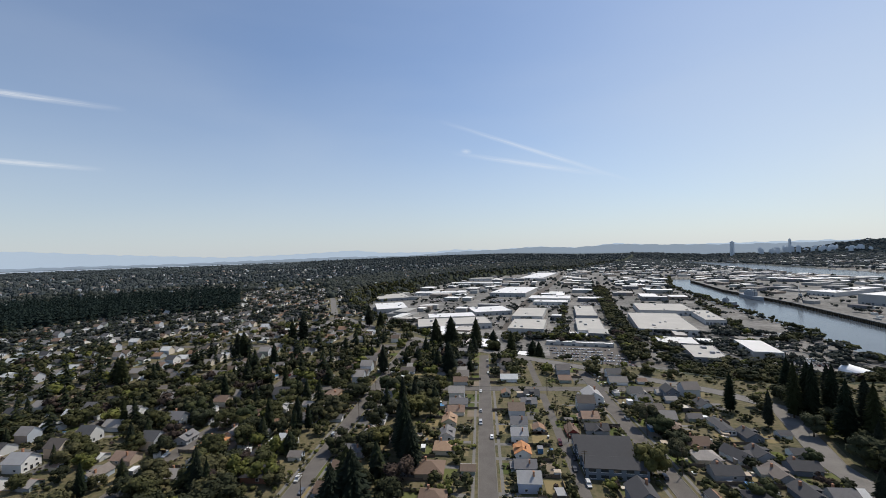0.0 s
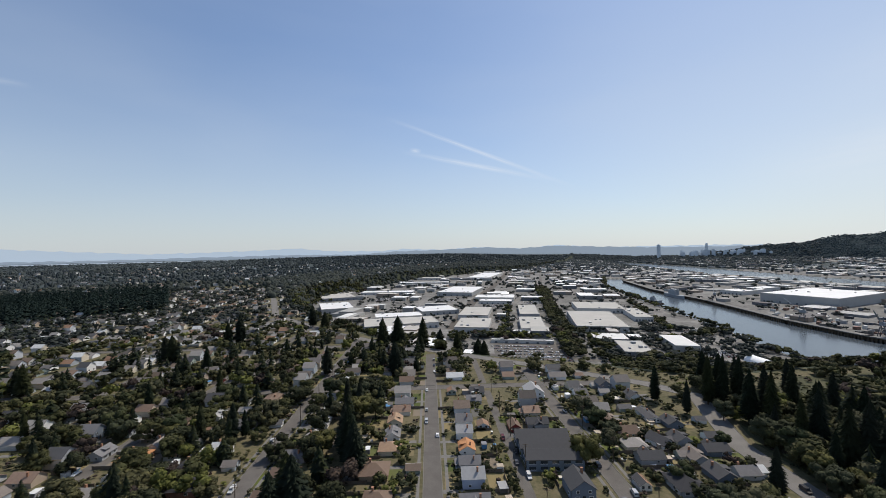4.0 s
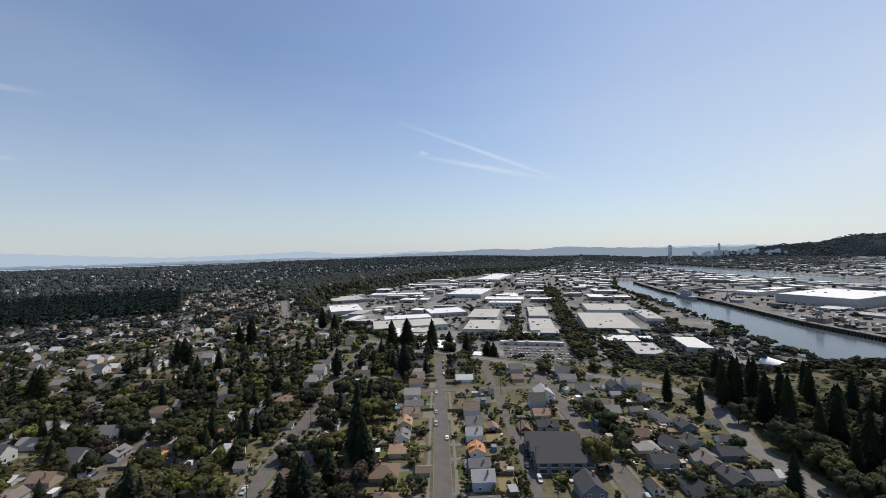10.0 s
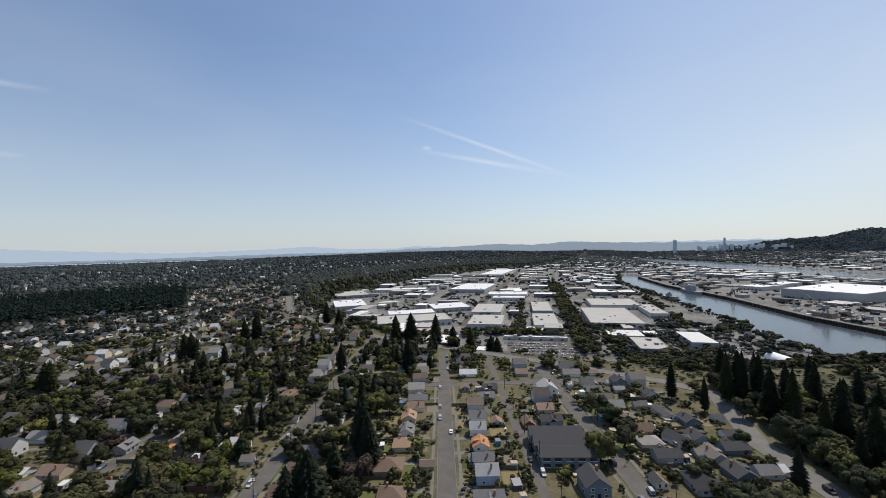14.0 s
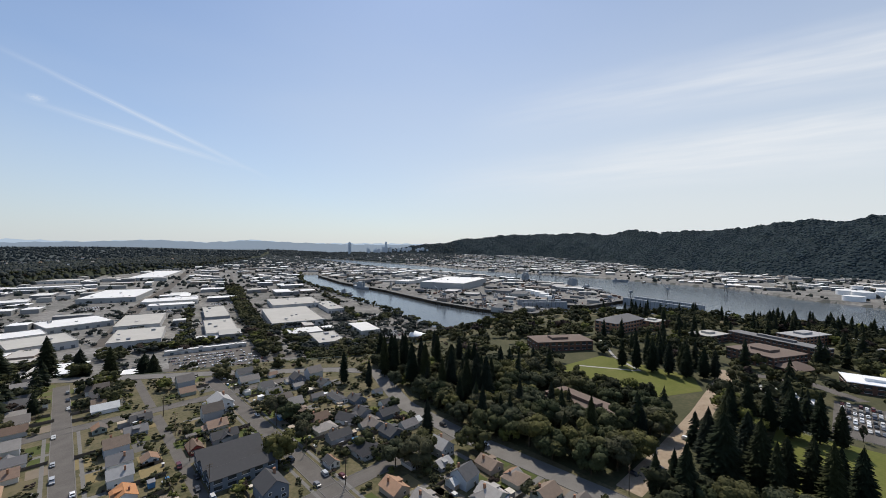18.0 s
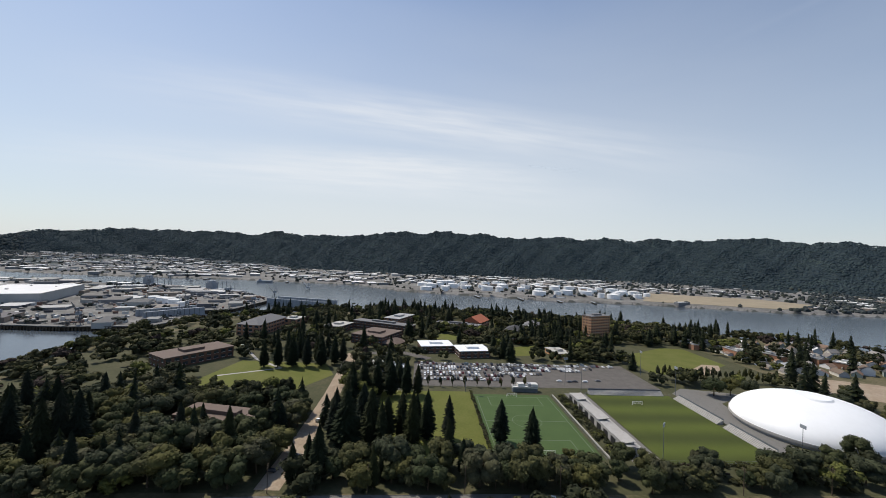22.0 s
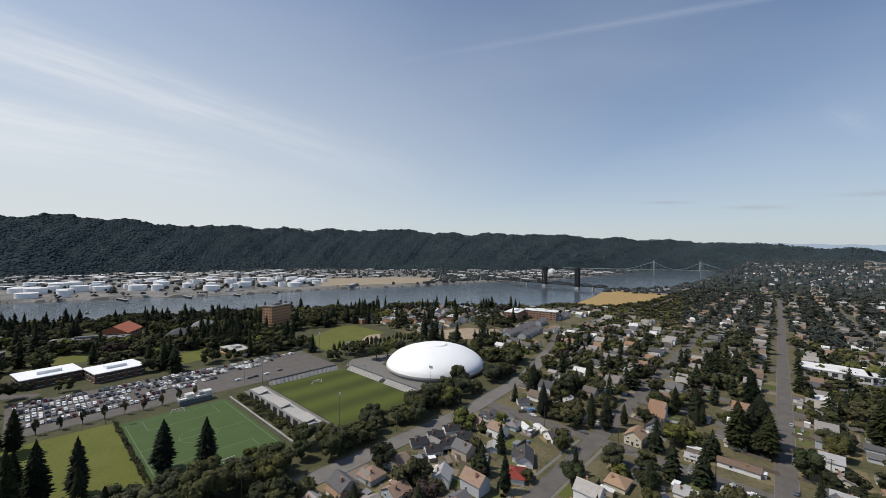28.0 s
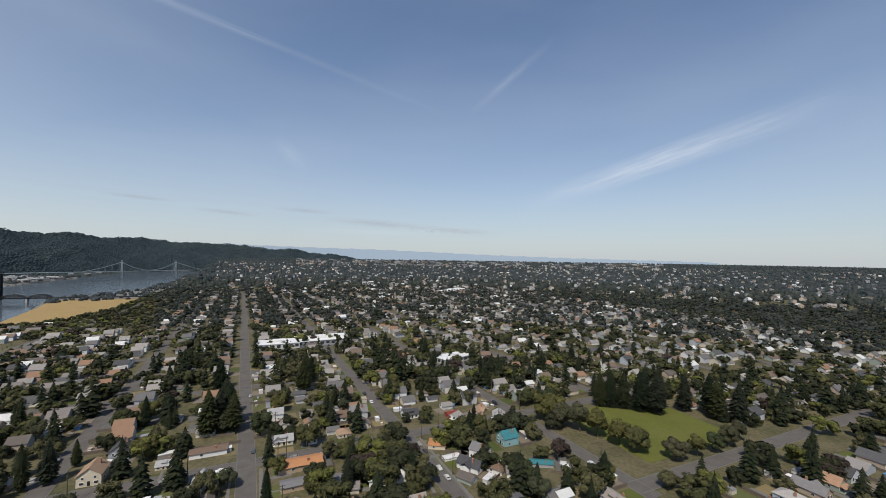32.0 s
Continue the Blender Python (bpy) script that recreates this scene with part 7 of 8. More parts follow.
for x, y, r, h in ((925, 560, 13, 13), (945, 585, 13, 13), (962, 612, 12, 12), (978, 640, 12, 12), (905, 535, 9, 10)):
    tank(x, y, r, h, 1.5)
trn = random.Random(9)
placed = []
for _ in range(900):
    az, d = trn.uniform(90, 121), trn.uniform(1430, 1880)
    x, y = d * math.sin(radians(az)), d * math.cos(radians(az))
    r = trn.choice((12, 15, 18, 22, 24))
    if len(placed) < 46 and float(signed(np.array([x]), np.array([y]), SHORE)[0]) < -35 and all(math.hypot(x - a, y - b) > r + c + 5 for a, b, c in placed):
        placed.append((x, y, r))
        tank(x, y, r, trn.uniform(13, 18), trn.choice((0.8, 1.5, 4.0)))
tank(1200, -2350, 22, 22, 9)


def ship(x, y, length, beam, rz, label, superpos, masts):
    e = thing("ship", label, "ship", (x, y, -42), rz)
    bm = bmesh.new()
    n = 14
    rows = []
    for i in range(n + 1):
        t = i / n
        w = beam / 2 * (1 - max(0, (t - 0.72) / 0.28) ** 2) * (1 - 0.25 * max(0, (0.08 - t) / 0.08))
        sheer = 1.5 * max(0, (t - 0.6) / 0.4) ** 2
        X = -length / 2 + length * t
        rows.append([bm.verts.new((X, s * max(w, 0.15) * k, z + (sheer if z > 2 else 0))) for s, k, z in ((-1, 0.8, -2), (-1, 1, 8), (1, 1, 8), (1, 0.8, -2))])
    for a, b in zip(rows, rows[1:]):
        for j in range(3):
            bm.faces.new([a[j], b[j], b[j + 1], a[j + 1]])
    bm.faces.new(rows[0])
    bm.faces.new(list(reversed(rows[-1])))
    bmesh.ops.recalc_face_normals(bm, faces=bm.faces[:])
    part("hull", bm, M_SHIP, e)
    for t, L, W, H in superpos:
        bm = bmesh.new()
        c = -length / 2 + length * t
        box(bm, c - L / 2, c + L / 2, -W / 2, W / 2, 8, 8 + H)
        box(bm, c - L / 3, c + L / 3, -W / 2.6, W / 2.6, 8 + H, 8 + H * 1.35)
        part("superstructure", bm, M_SHIP, e)
    for t, H in masts:
        bm = bmesh.new()
        c = -length / 2 + length * t
        cyl(bm, c, 0, 8, 8 + H, 0.8, 0.4, 8)
        box(bm, c - 0.4, c + 0.4, -5, 5, 8 + H * 0.7, 8 + H * 0.7 + 0.7)
        part("mast", bm, M_STEEL, e)


ship(1268, 620, 190, 26, -114, "long grey naval supply ship moored at the yard", [(0.22, 26, 22, 18), (0.6, 14, 18, 5)], [(0.36, 24), (0.46, 26), (0.55, 26), (0.65, 24), (0.74, 22), (0.25, 34)])
ship(1372, 890, 150, 24, -107, "grey cargo ship moored at the island", [(0.25, 24, 20, 20)], [(0.5, 24), (0.7, 24), (0.28, 32)])
ship(716, 1120, 106, 16, -97, "grey naval vessel moored in the lagoon", [(0.45, 36, 13, 11), (0.3, 14, 11, 8)], [(0.46, 26), (0.62, 18)])
ship(590, 1010, 46, 10, -70, "small grey workboat moored in the lagoon", [(0.4, 12, 8, 6)], [(0.45, 12)])
ship(1640, 640, 60, 12, -80, "dark barge moored off the far bank", [(0.2, 8, 8, 5)], [])
ship(1330, -470, 55, 11, -100, "dark barge at the far bank jetty", [(0.3, 10, 8, 6)], [(0.35, 12)])


def drydock(x, y, L, W, H, rz):
    e = thing("floating_drydock", "blue-grey steel floating dry dock", "dry dock", (x, y, -42), rz, "dry docks")
    bm = bmesh.new()
    box(bm, -L / 2, L / 2, -W / 2, W / 2, -2, 3)
    part("pontoon", bm, M_STEEL, e)
    for s in (-1, 1):
        bm = bmesh.new()
        box(bm, -L / 2, L / 2, s * W / 2 - 2.5, s * W / 2 + 2.5, -2, H)
        wall = part("side_wall", bm, M_SHIP, e)
        for i in range(int(L / 9)):
            bm = bmesh.new()
            c = -L / 2 + 4.5 + i * 9
            box(bm, c - 0.4, c + 0.4, s * W / 2 - 2.8, s * W / 2 + 2.8, 0, H - 0.5)
            part("rib", bm, M_STEEL, wall)


drydock(1010, 300, 170, 44, 17, 73)
drydock(800, 490, 105, 36, 18, -38)


def crane(x, y, h, rz, jib):
    z = max(zat(x, y), -40)
    e = thing("dock_crane", "tall grey dockside jib crane on a portal", "crane", (x, y, z), rz, "dock cranes")
    for sx in (-1, 1):
        for sy in (-1, 1):
            bm = bmesh.new()
            poly(bm, [(sx * 5, sy * 5 - 0.5, 0), (sx * 5, sy * 5 + 0.5, 0), (sx * 2, sy * 2 + 0.5, h * 0.5), (sx * 2, sy * 2 - 0.5, h * 0.5)])
            poly(bm, [(sx * 5 - 0.5, sy * 5, 0), (sx * 5 + 0.5, sy * 5, 0), (sx * 2 + 0.5, sy * 2, h * 0.5), (sx * 2 - 0.5, sy * 2, h * 0.5)])
            part("leg", bm, M_STEEL, e)
    for zz in (0.22, 0.36):
        bm = bmesh.new()
        k = 5 - 3 * zz * 2
        for s in (-1, 1):
            box(bm, -k, k, s * k - 0.3, s * k + 0.3, h * zz, h * zz + 0.7)
            box(bm, s * k - 0.3, s * k + 0.3, -k, k, h * zz, h * zz + 0.7)
        part("brace", bm, M_STEEL, e)
    bm = bmesh.new()
    box(bm, -5, 4, -2.6, 2.6, h * 0.5, h * 0.5 + 5)
    part("machine_house", bm, M_SHIP, e)
    bm = bmesh.new()
    cyl(bm, -1, 0, h * 0.5 + 5, h * 0.85, 0.9, 0.5, 6)
    part("mast", bm, M_STEEL, e)
    bm = bmesh.new()
    tip = Vector((jib * 0.75, 0, h * 0.5 + jib * 0.66))
    for s in (-1, 1):
        for dz in (0, 1.4):
            a, b = Vector((3.5, s * 1.3, h * 0.5 + 3 + dz)), tip + Vector((0, s * 0.25, dz * 0.3))
            w = Vector((0.25, 0, 0.25))
            poly(bm, [a - w, a + w, b + w, b - w])
            poly(bm, [a - Vector((0, 0.3, 0)), a + Vector((0, 0.3, 0)), b + Vector((0, 0.3, 0)), b - Vector((0, 0.3, 0))])
    for i in range(9):
        t0, t1 = i / 9, (i + 1) / 9
        a = Vector((3.5, -1.3, h * 0.5 + 3)).lerp(tip, t0)
        b = Vector((3.5, 1.3, h * 0.5 + 4.4)).lerp(tip, t1)
        poly(bm, [a, a + Vector((0.3, 0, 0.3)), b + Vector((0.3, 0, 0.3)), b])
    part("jib", bm, M_SHIP, e)


for x, y, h, a, j in ((1080, 395, 42, 150, 42), (1215, 345, 46, 60, 40), (1440, 250, 40, 100, 38), (1325, 820, 44, 40, 44), (1285, 730, 42, -60, 40), (1345, 900, 40, 150, 42), (1362, 960, 42, 20, 44),
                      (830, 478, 38, 200, 36), (740, 440, 36, 30, 40), (674, 560, 36, 200, 36), (678, 690, 34, 120, 36), (730, 980, 34, 60, 36), (960, 400, 36, 100, 36)):
    crane(x, y, h, a, j)

# quay walls round the island and clutter on it
def wharf(pts, width, label):
    """A dark timber wharf on close piles along the water."""
    e = thing("wharf", label, "wharf", (pts[0][0], pts[0][1], -42))
    for (x0, y0), (x1, y1) in zip(pts, pts[1:]):
        L, a = math.hypot(x1 - x0, y1 - y0), math.atan2(y1 - y0, x1 - x0)
        m = Matrix.Translation((x0 - pts[0][0], y0 - pts[0][1], 0)) @ Matrix.Rotation(a, 4, "Z")
        bm = bmesh.new()
        box(bm, -3, L + 3, -width / 2, width / 2, 6.3, 7.6)
        bmesh.ops.transform(bm, matrix=m, verts=bm.verts[:])
        part("deck", bm, M_PAVE, e)
        bm = bmesh.new()
        for i in range(int(L / 5)):
            for q in (-0.42, 0.0, 0.42):
                box(bm, i * 5 + 0.5, i * 5 + 2.6, q * width - 0.6, q * width + 0.6, -4, 6.3)
        box(bm, 0, L, -0.3, 0.3, -4, 6.3)
        bmesh.ops.transform(bm, matrix=m, verts=bm.verts[:])
        part("pile_bent", bm, M_BARK, e)


wharf([(834, 1650), (745, 1282), (719, 984), (665, 700), (662, 568), (682, 456), (768, 431)], 13, "long dark timber wharf along the lagoon")
wharf([(851, 468), (885, 416), (1050, 399), (1105, 433), (1213, 541), (1314, 767)], 12, "long dark timber wharf along the river")
ribbon("road", RAILWAY, 24.0, M_RAIL, 0.10, "brown railway yard with tracks", "railway", 40)
ribbon("road", AVENUE, 13.0, M_ASPHALT, 0.15, "wide asphalt avenue between the sheds", "road", 40)
ribbon("road", [(-60, 560), (90, 520), (260, 470), (400, 420)], 11.0, M_ASPHALT, 0.12, "grey industrial road below the bluff", "road", 20)
junk = ring_points(1100, 720, 1600, 42, 75)
junk = junk[(signed(junk[:, 0], junk[:, 1], SHORE) < -6) & (signed(junk[:, 0], junk[:, 1], LOW_EDGE) > 20)]
junk = junk[np.array([math.hypot(q[0] - 970, q[1] - 933) > 150 for q in junk])]
bm = bmesh.new()
box(bm, -0.5, 0.5, -0.5, 0.5, 0, 1)
bx = arrays(bm)
n = len(junk)
v, f, mi = repeat([bx], np.stack([junk[:, 0], junk[:, 1], lie(junk[:, 0], junk[:, 1])], -1), np.stack([rng.uniform(3, 16, n), rng.uniform(2.5, 7, n), rng.uniform(2, 6, n)], -1), np.radians(22 + rng.choice([0, 90], n) + rng.uniform(-6, 6, n)), np.zeros(n, int))
M_JUNK = mat("yard_stores", [grey(0.9), grey(1.0)], 0.2, 0.8, palette=[(0.06, 0.06, 0.065), (0.18, 0.16, 0.14), (0.34, 0.34, 0.33), (0.12, 0.13, 0.15), (0.55, 0.55, 0.53), (0.20, 0.12, 0.09), (0.40, 0.38, 0.35)], island=True)
soup("yard_stores", v, f, M_JUNK, "containers, plate stacks and stores on the shipyard", "stores", mi)

# piles and jetties
pile_src = thing("mooring_pile", "dark timber mooring pile standing in the river", "pile", group="mooring piles")
bm = bmesh.new()
cyl(bm, 0, 0, -3, 10, 1.1, 0.9, 8)
part("pile", bm, M_BARK, pile_src)
bm = bmesh.new()
cyl(bm, 0, 0, 10, 10.8, 1.1, 0.3, 8)
part("cap", bm, M_STEEL, pile_src)
for i in range(16):
    copy_thing(pile_src, pose(745 - i * 6.5, -430 - i * 26, -42))
for i in range(5):
    copy_thing(pile_src, pose(560 - i * 8, 420 + i * 2, -42))
for o in (*pile_src.children_recursive, pile_src):
    bpy.data.objects.remove(o)
for x, y, rz, L in ((1330, -190, 10, 60), (1300, -330, 5, 70), (1265, -450, 0, 60), (1250, -560, -5, 50), (470, 600, 20, 60), (1670, 560, 10, 60), (1700, 900, 0, 60)):
    e = thing("jetty", "grey timber jetty on piles over the river", "jetty", (x, y, -42), rz, "jetties")
    bm = bmesh.new()
    box(bm, -L / 2, L / 2, -3, 3, 3.4, 4.4)
    part("deck", bm, M_SHIP, e)
    for i in range(6):
        bm = bmesh.new()
        box(bm, -L / 2 + i * L / 5 - 0.5, -L / 2 + i * L / 5 + 0.5, -2.6, 2.6, -3, 3.4)
        part("pile_bent", bm, M_BARK, e)
dt = thing("domed_shed", "white domed fabric shed by the lagoon", "shed", (391, 453, zat(391, 453)))
bm = bmesh.new()
for i in range(12):
    a0, a1 = math.pi * i / 12, math.pi * (i + 1) / 12
    poly(bm, [(9 * math.cos(a0), -13, 7 * math.sin(a0)), (9 * math.cos(a0), 13, 7 * math.sin(a0)), (9 * math.cos(a1), 13, 7 * math.sin(a1)), (9 * math.cos(a1), -13, 7 * math.sin(a1))][::-1])
for y in (-13, 13):
    poly(bm, [(9 * math.cos(math.pi * i / 12), y, 7 * math.sin(math.pi * i / 12)) for i in range(13)][:: 1 if y < 0 else -1])
part("shell", bm, M_DOME, dt)
bm = bmesh.new()
box(bm, -2, 2, -13.15, -12.9, 0, 4)
part("door", bm, M_STEEL, dt)

# ------------------------------------------------ bridges
M_BRIDGE = mat("dark_bridge_steel", [(0.014, 0.015, 0.017), (0.03, 0.031, 0.034)], 0.1, 0.8)
# light green bridge paint, greyed to paint in haze
M_GREEN = mat("haze_greyed_green_bridge_paint", [(0.24, 0.29, 0.30), (0.30, 0.35, 0.36)], 0.05, 0.7)
A0, A1 = Vector((540, -1498, 0)), Vector((1105, -1540, 0))
ln = (A1 - A0).length
rb = thing("railway_bridge", "dark steel railway bridge with two lift towers", "bridge", (A0.x, A0.y, -42), math.degrees(math.atan2(A1.y - A0.y, A1.x - A0.x)))
bm = bmesh.new()
box(bm, -300, ln + 30, -4, 4, 12, 15)
part("deck", bm, M_BRIDGE, rb)


def along(p):
    return (Vector((p[0], p[1], 0)) - A0).dot((A1 - A0).normalized())


T1, T2 = along((660, -1500)), along((808, -1510))
for c in (T1, T2):
    for s in (-1, 1):
        bm = bmesh.new()
        for q in (-6, 6):
            box(bm, c + q - 2.0, c + q + 2.0, s * 6 - 2.0, s * 6 + 2.0, 9, 84)
        part("tower_leg", bm, M_BRIDGE, rb)
    for z in (24, 36, 48, 60, 72, 81):
        bm = bmesh.new()
        box(bm, c - 7, c + 7, -7, 7, z, z + 2.0)
        part("tower_brace", bm, M_BRIDGE, rb)
    bm = bmesh.new()
    box(bm, c - 8, c + 8, -7, 7, -6, 9)
    part("pier", bm, M_CONCRETE, rb)
for x0, x1 in ((T1 - 122, T1 - 66), (T1 - 62, T1 - 8), (T1 + 8, T2 - 8), (T2 + 8, T2 + 88), (T2 + 92, T2 + 172)):
    n = 10
    for s in (-5, 5):
        bm = bmesh.new()
        for i in range(n):
            t0, t1 = i / n, (i + 1) / n
            z0, z1 = 15 + 9 * math.sin(math.pi * t0) ** 0.7, 15 + 9 * math.sin(math.pi * t1) ** 0.7
            X0, X1 = x0 + (x1 - x0) * t0, x0 + (x1 - x0) * t1
            for za, zb in ((z0, z1), (15, z1)):
                poly(bm, [(X0, s, za - 0.9), (X1, s, zb - 0.9), (X1, s, zb + 0.9), (X0, s, za + 0.9)])
            box(bm, X1 - 0.6, X1 + 0.6, s - 0.6, s + 0.6, 14, z1)
        part("truss", bm, M_BRIDGE, rb)
    bm = bmesh.new()
    box(bm, x0 - 5, x0 - 1, -5, 5, -6, 12)
    part("pier", bm, M_CONCRETE, rb)

B0, B1 = Vector((1150, -2540, 0)), Vector((280, -3110, 0))
sb = thing("suspension_bridge", "pale green suspension bridge with two gothic towers", "bridge", (B0.x, B0.y, 0), math.degrees(math.atan2(B1.y - B0.y, B1.x - B0.x)))
LB = (B1 - B0).length
dirB = (B1 - B0).normalized()
u1, u2 = [(Vector((x, y, 0)) - B0).dot(dirB) for x, y in ((716, -2814), (485, -2971))]
bm = bmesh.new()
box(bm, -60, LB + 200, -6, 6, -4, -1)
part("deck", bm, M_GREEN, sb)
for u in (u1, u2):
    for s in (-1, 1):
        bm = bmesh.new()
        box(bm, u - 2, u + 2, s * 8 - 1.5, s * 8 + 1.5, -45, 52)
        box(bm, u - 0.8, u + 0.8, s * 8 - 0.7, s * 8 + 0.7, 52, 62)
        part("tower_leg", bm, M_GREEN, sb)
    for z in (-16, 22, 42):
        bm = bmesh.new()
        box(bm, u - 2, u + 2, -8, 8, z, z + 6)
        part("portal", bm, M_GREEN, sb)
for s in (-1, 1):
    bm = bmesh.new()
    last = None
    for i in range(61):
        X = u1 - 170 + (u2 - u1 + 340) * i / 60
        if X < u1:
            z = 1 + 50 * ((X - u1 + 170) / 170) ** 1.3
        elif X > u2:
            z = 1 + 50 * ((u2 + 170 - X) / 170) ** 1.3
        else:
            q = (X - u1) / (u2 - u1) * 2 - 1
            z = 3 + 48 * q * q
        if last:
            poly(bm, [(last[0], s * 8, last[1] - 0.9), (X, s * 8, z - 0.9), (X, s * 8, z + 0.9), (last[0], s * 8, last[1] + 0.9)])
        if i % 3 == 0:
            box(bm, X - 0.2, X + 0.2, s * 8 - 0.2, s * 8 + 0.2, -1, z)
        last = (X, z)
    part("cable", bm, M_GREEN, sb)

# a broad far river before the mountains; its bright glare is painted colour
bm = bmesh.new()
prev = None
for i in range(49):
    a = -74 + i
    row = [bm.verts.new((d * math.sin(radians(a)), d * math.cos(radians(a)), 50.4)) for d in (3960 - 110 * math.sin(math.pi * (i + 0.5) / 49) ** 0.5 + 12 * math.sin(a * 1.3), 3980 + 560 * math.sin(math.pi * (i + 0.5) / 49) ** 0.5)]
    if prev:
        bm.faces.new([prev[0], row[0], row[1], prev[1]][::-1])
    prev = row
for fc in bm.faces:
    fc.normal_update()
    if fc.normal.z < 0:
        fc.normal_flip()
M_FARWATER = mat("far_water_painted_glare", [(0.26, 0.31, 0.36), (0.34, 0.39, 0.43)], 0.002, 0.3, spec=0.5)
tagged(link_mesh("water", bm, M_FARWATER), "far river below the mountains, glare painted as pale colour", "water", "", "structure")

# ------------------------------------------------ distant city
# tower walls paled, so that haze sits in their colour
M_CITY = mat("haze_painted_tower", [(0.58, 0.63, 0.68), (0.66, 0.70, 0.74)], 0.01, 0.9)
crn = random.Random(4)
for az, el, w in [(30.9, 0.3, 34), (36.0, 0.38, 20)] + [(crn.uniform(33, 42), crn.uniform(-0.75, -0.35), crn.uniform(18, 40)) for _ in range(30)]:
    d = 4560 + crn.uniform(-60, 60)
    x, y = d * math.sin(radians(az)), d * math.cos(radians(az))
    z0 = zat(x, y)
    top = 104 + d * math.tan(radians(el)) - z0
    if top < 8:
        continue
    e = thing("tower_block", "distant city tower block, paled with painted haze", "building", (x, y, z0), -az, "distant city towers")
    bm = bmesh.new()
    box(bm, -w / 2, w / 2, -12, 12, -3, top)
    part("wall", bm, M_CITY, e)
    bm = bmesh.new()
    box(bm, -w / 4, w / 4, -6, 6, top, top + 6)
    part("roof", bm, M_CITY, e)

# ------------------------------------------------ contrails and thin cloud: ribbons glowing with painted light, 4700 m off
M_TRAIL = bpy.data.materials.new("contrail_vapour")
M_TRAIL.use_nodes = True
_n, _l = M_TRAIL.node_tree.nodes, M_TRAIL.node_tree.links
_out = _n["Material Output"]
_e, _t, _m = _n.new("ShaderNodeEmission"), _n.new("ShaderNodeBsdfTransparent"), _n.new("ShaderNodeMixShader")
_e.inputs["Color"].default_value = (0.80, 0.85, 0.92, 1)
_uv = _n.new("ShaderNodeUVMap")
_sep = _n.new("ShaderNodeSeparateXYZ")
_ns = _n.new("ShaderNodeTexNoise")
_ns.inputs["Scale"].default_value = 9
_l.new(_uv.outputs["UV"], _sep.inputs[0])
_l.new(_uv.outputs["UV"], _ns.inputs["Vector"])
_s = _n.new("ShaderNodeMath")
_s.operation = "PINGPONG"
_s.inputs[1].default_value = 0.5
_l.new(_sep.outputs["Y"], _s.inputs[0])
_k = _n.new("ShaderNodeMath")
_k.operation = "MULTIPLY"
_l.new(_s.outputs[0], _k.inputs[0])
_l.new(_ns.outputs["Fac"], _k.inputs[1])
_x = _n.new("ShaderNodeMath")
_x.operation = "PINGPONG"
_x.inputs[1].default_value = 0.5
_l.new(_sep.outputs["X"], _x.inputs[0])
_k2 = _n.new("ShaderNodeMath")
_k2.operation = "MULTIPLY"
_l.new(_k.outputs[0], _k2.inputs[0])
_l.new(_x.outputs[0], _k2.inputs[1])
_g = _n.new("ShaderNodeMath")
_g.operation = "MULTIPLY"
_g.use_clamp = True
_g.inputs[1].default_value = 3.6
_l.new(_k2.outputs[0], _g.inputs[0])
_l.new(_g.outputs[0], _m.inputs[0])
_l.new(_t.outputs[0], _m.inputs[1])
_l.new(_e.outputs[0], _m.inputs[2])
_l.new(_m.outputs[0], _out.inputs["Surface"])


M_VEIL = M_TRAIL.copy()
M_VEIL.name = "faint_vapour"
M_VEIL.node_tree.nodes[_g.name].inputs[1].default_value = 1.0


M_CLOUD = M_TRAIL.copy()
M_CLOUD.name = "thin_cloud"
M_CLOUD.node_tree.nodes[_g.name].inputs[1].default_value = 4.4
M_CLOUD.node_tree.nodes[_e.name].inputs["Color"].default_value = (0.86, 0.885, 0.915, 1)


def contrail(a0, e0, a1, e1, wide, label="thin white contrail high in the sky", m=None):
    va, vb = heading(a0, e0), heading(a1, e1)
    om = va.angle(vb)
    bm = bmesh.new()
    uv = bm.loops.layers.uv.new("UVMap")
    n = 12
    prev = None
    for i in range(n + 1):
        t = i / n
        c = (va * math.sin((1 - t) * om) + vb * math.sin(t * om)) / math.sin(om)
        up = va.cross(vb).normalized() * math.tan(radians(wide / 2))
        row = [bm.verts.new(EYE + (c + up * s).normalized() * 4700) for s in (-1, 1)]
        if prev:
            fc = bm.faces.new([prev[0], row[0], row[1], prev[1]])
            for lp, q in zip(fc.loops, ((t - 1 / n, 0), (t, 0), (t, 1), (t - 1 / n, 1))):
                lp[uv].uv = q
        prev = row
    ob = tagged(link_mesh("backdrop_contrail", bm, m or M_TRAIL), label, "contrail", "", "structure")
    ob.visible_shadow = False


contrail(-6, 18.8, 21, 8.4, 0.75)
contrail(-4, 14.3, 18, 9.6, 0.9)
contrail(-2.6, 14.5, -0.8, 14.3, 0.8)
contrail(-63, 15.6, -44, 16.9, 0.8, m=M_CLOUD)
contrail(-59, 9.9, -46, 10.2, 0.7, m=M_CLOUD)
contrail(216, 7.2, 252, 17, 3.6, "broad white streak of high cloud")
contrail(126, 24.5, 207, 19.5, 1.1, "faint long contrail high in the sky", M_VEIL)
contrail(208, 19.8, 221, 29, 1.4, "faint long contrail high in the sky", M_VEIL)
contrail(181, 15.5, 186, 11.5, 2.6, "small faint wisp of high cloud", M_VEIL)
contrail(46, 17.0, 136, 9.5, 8.0, "broad faint veil of high cloud", M_CLOUD)
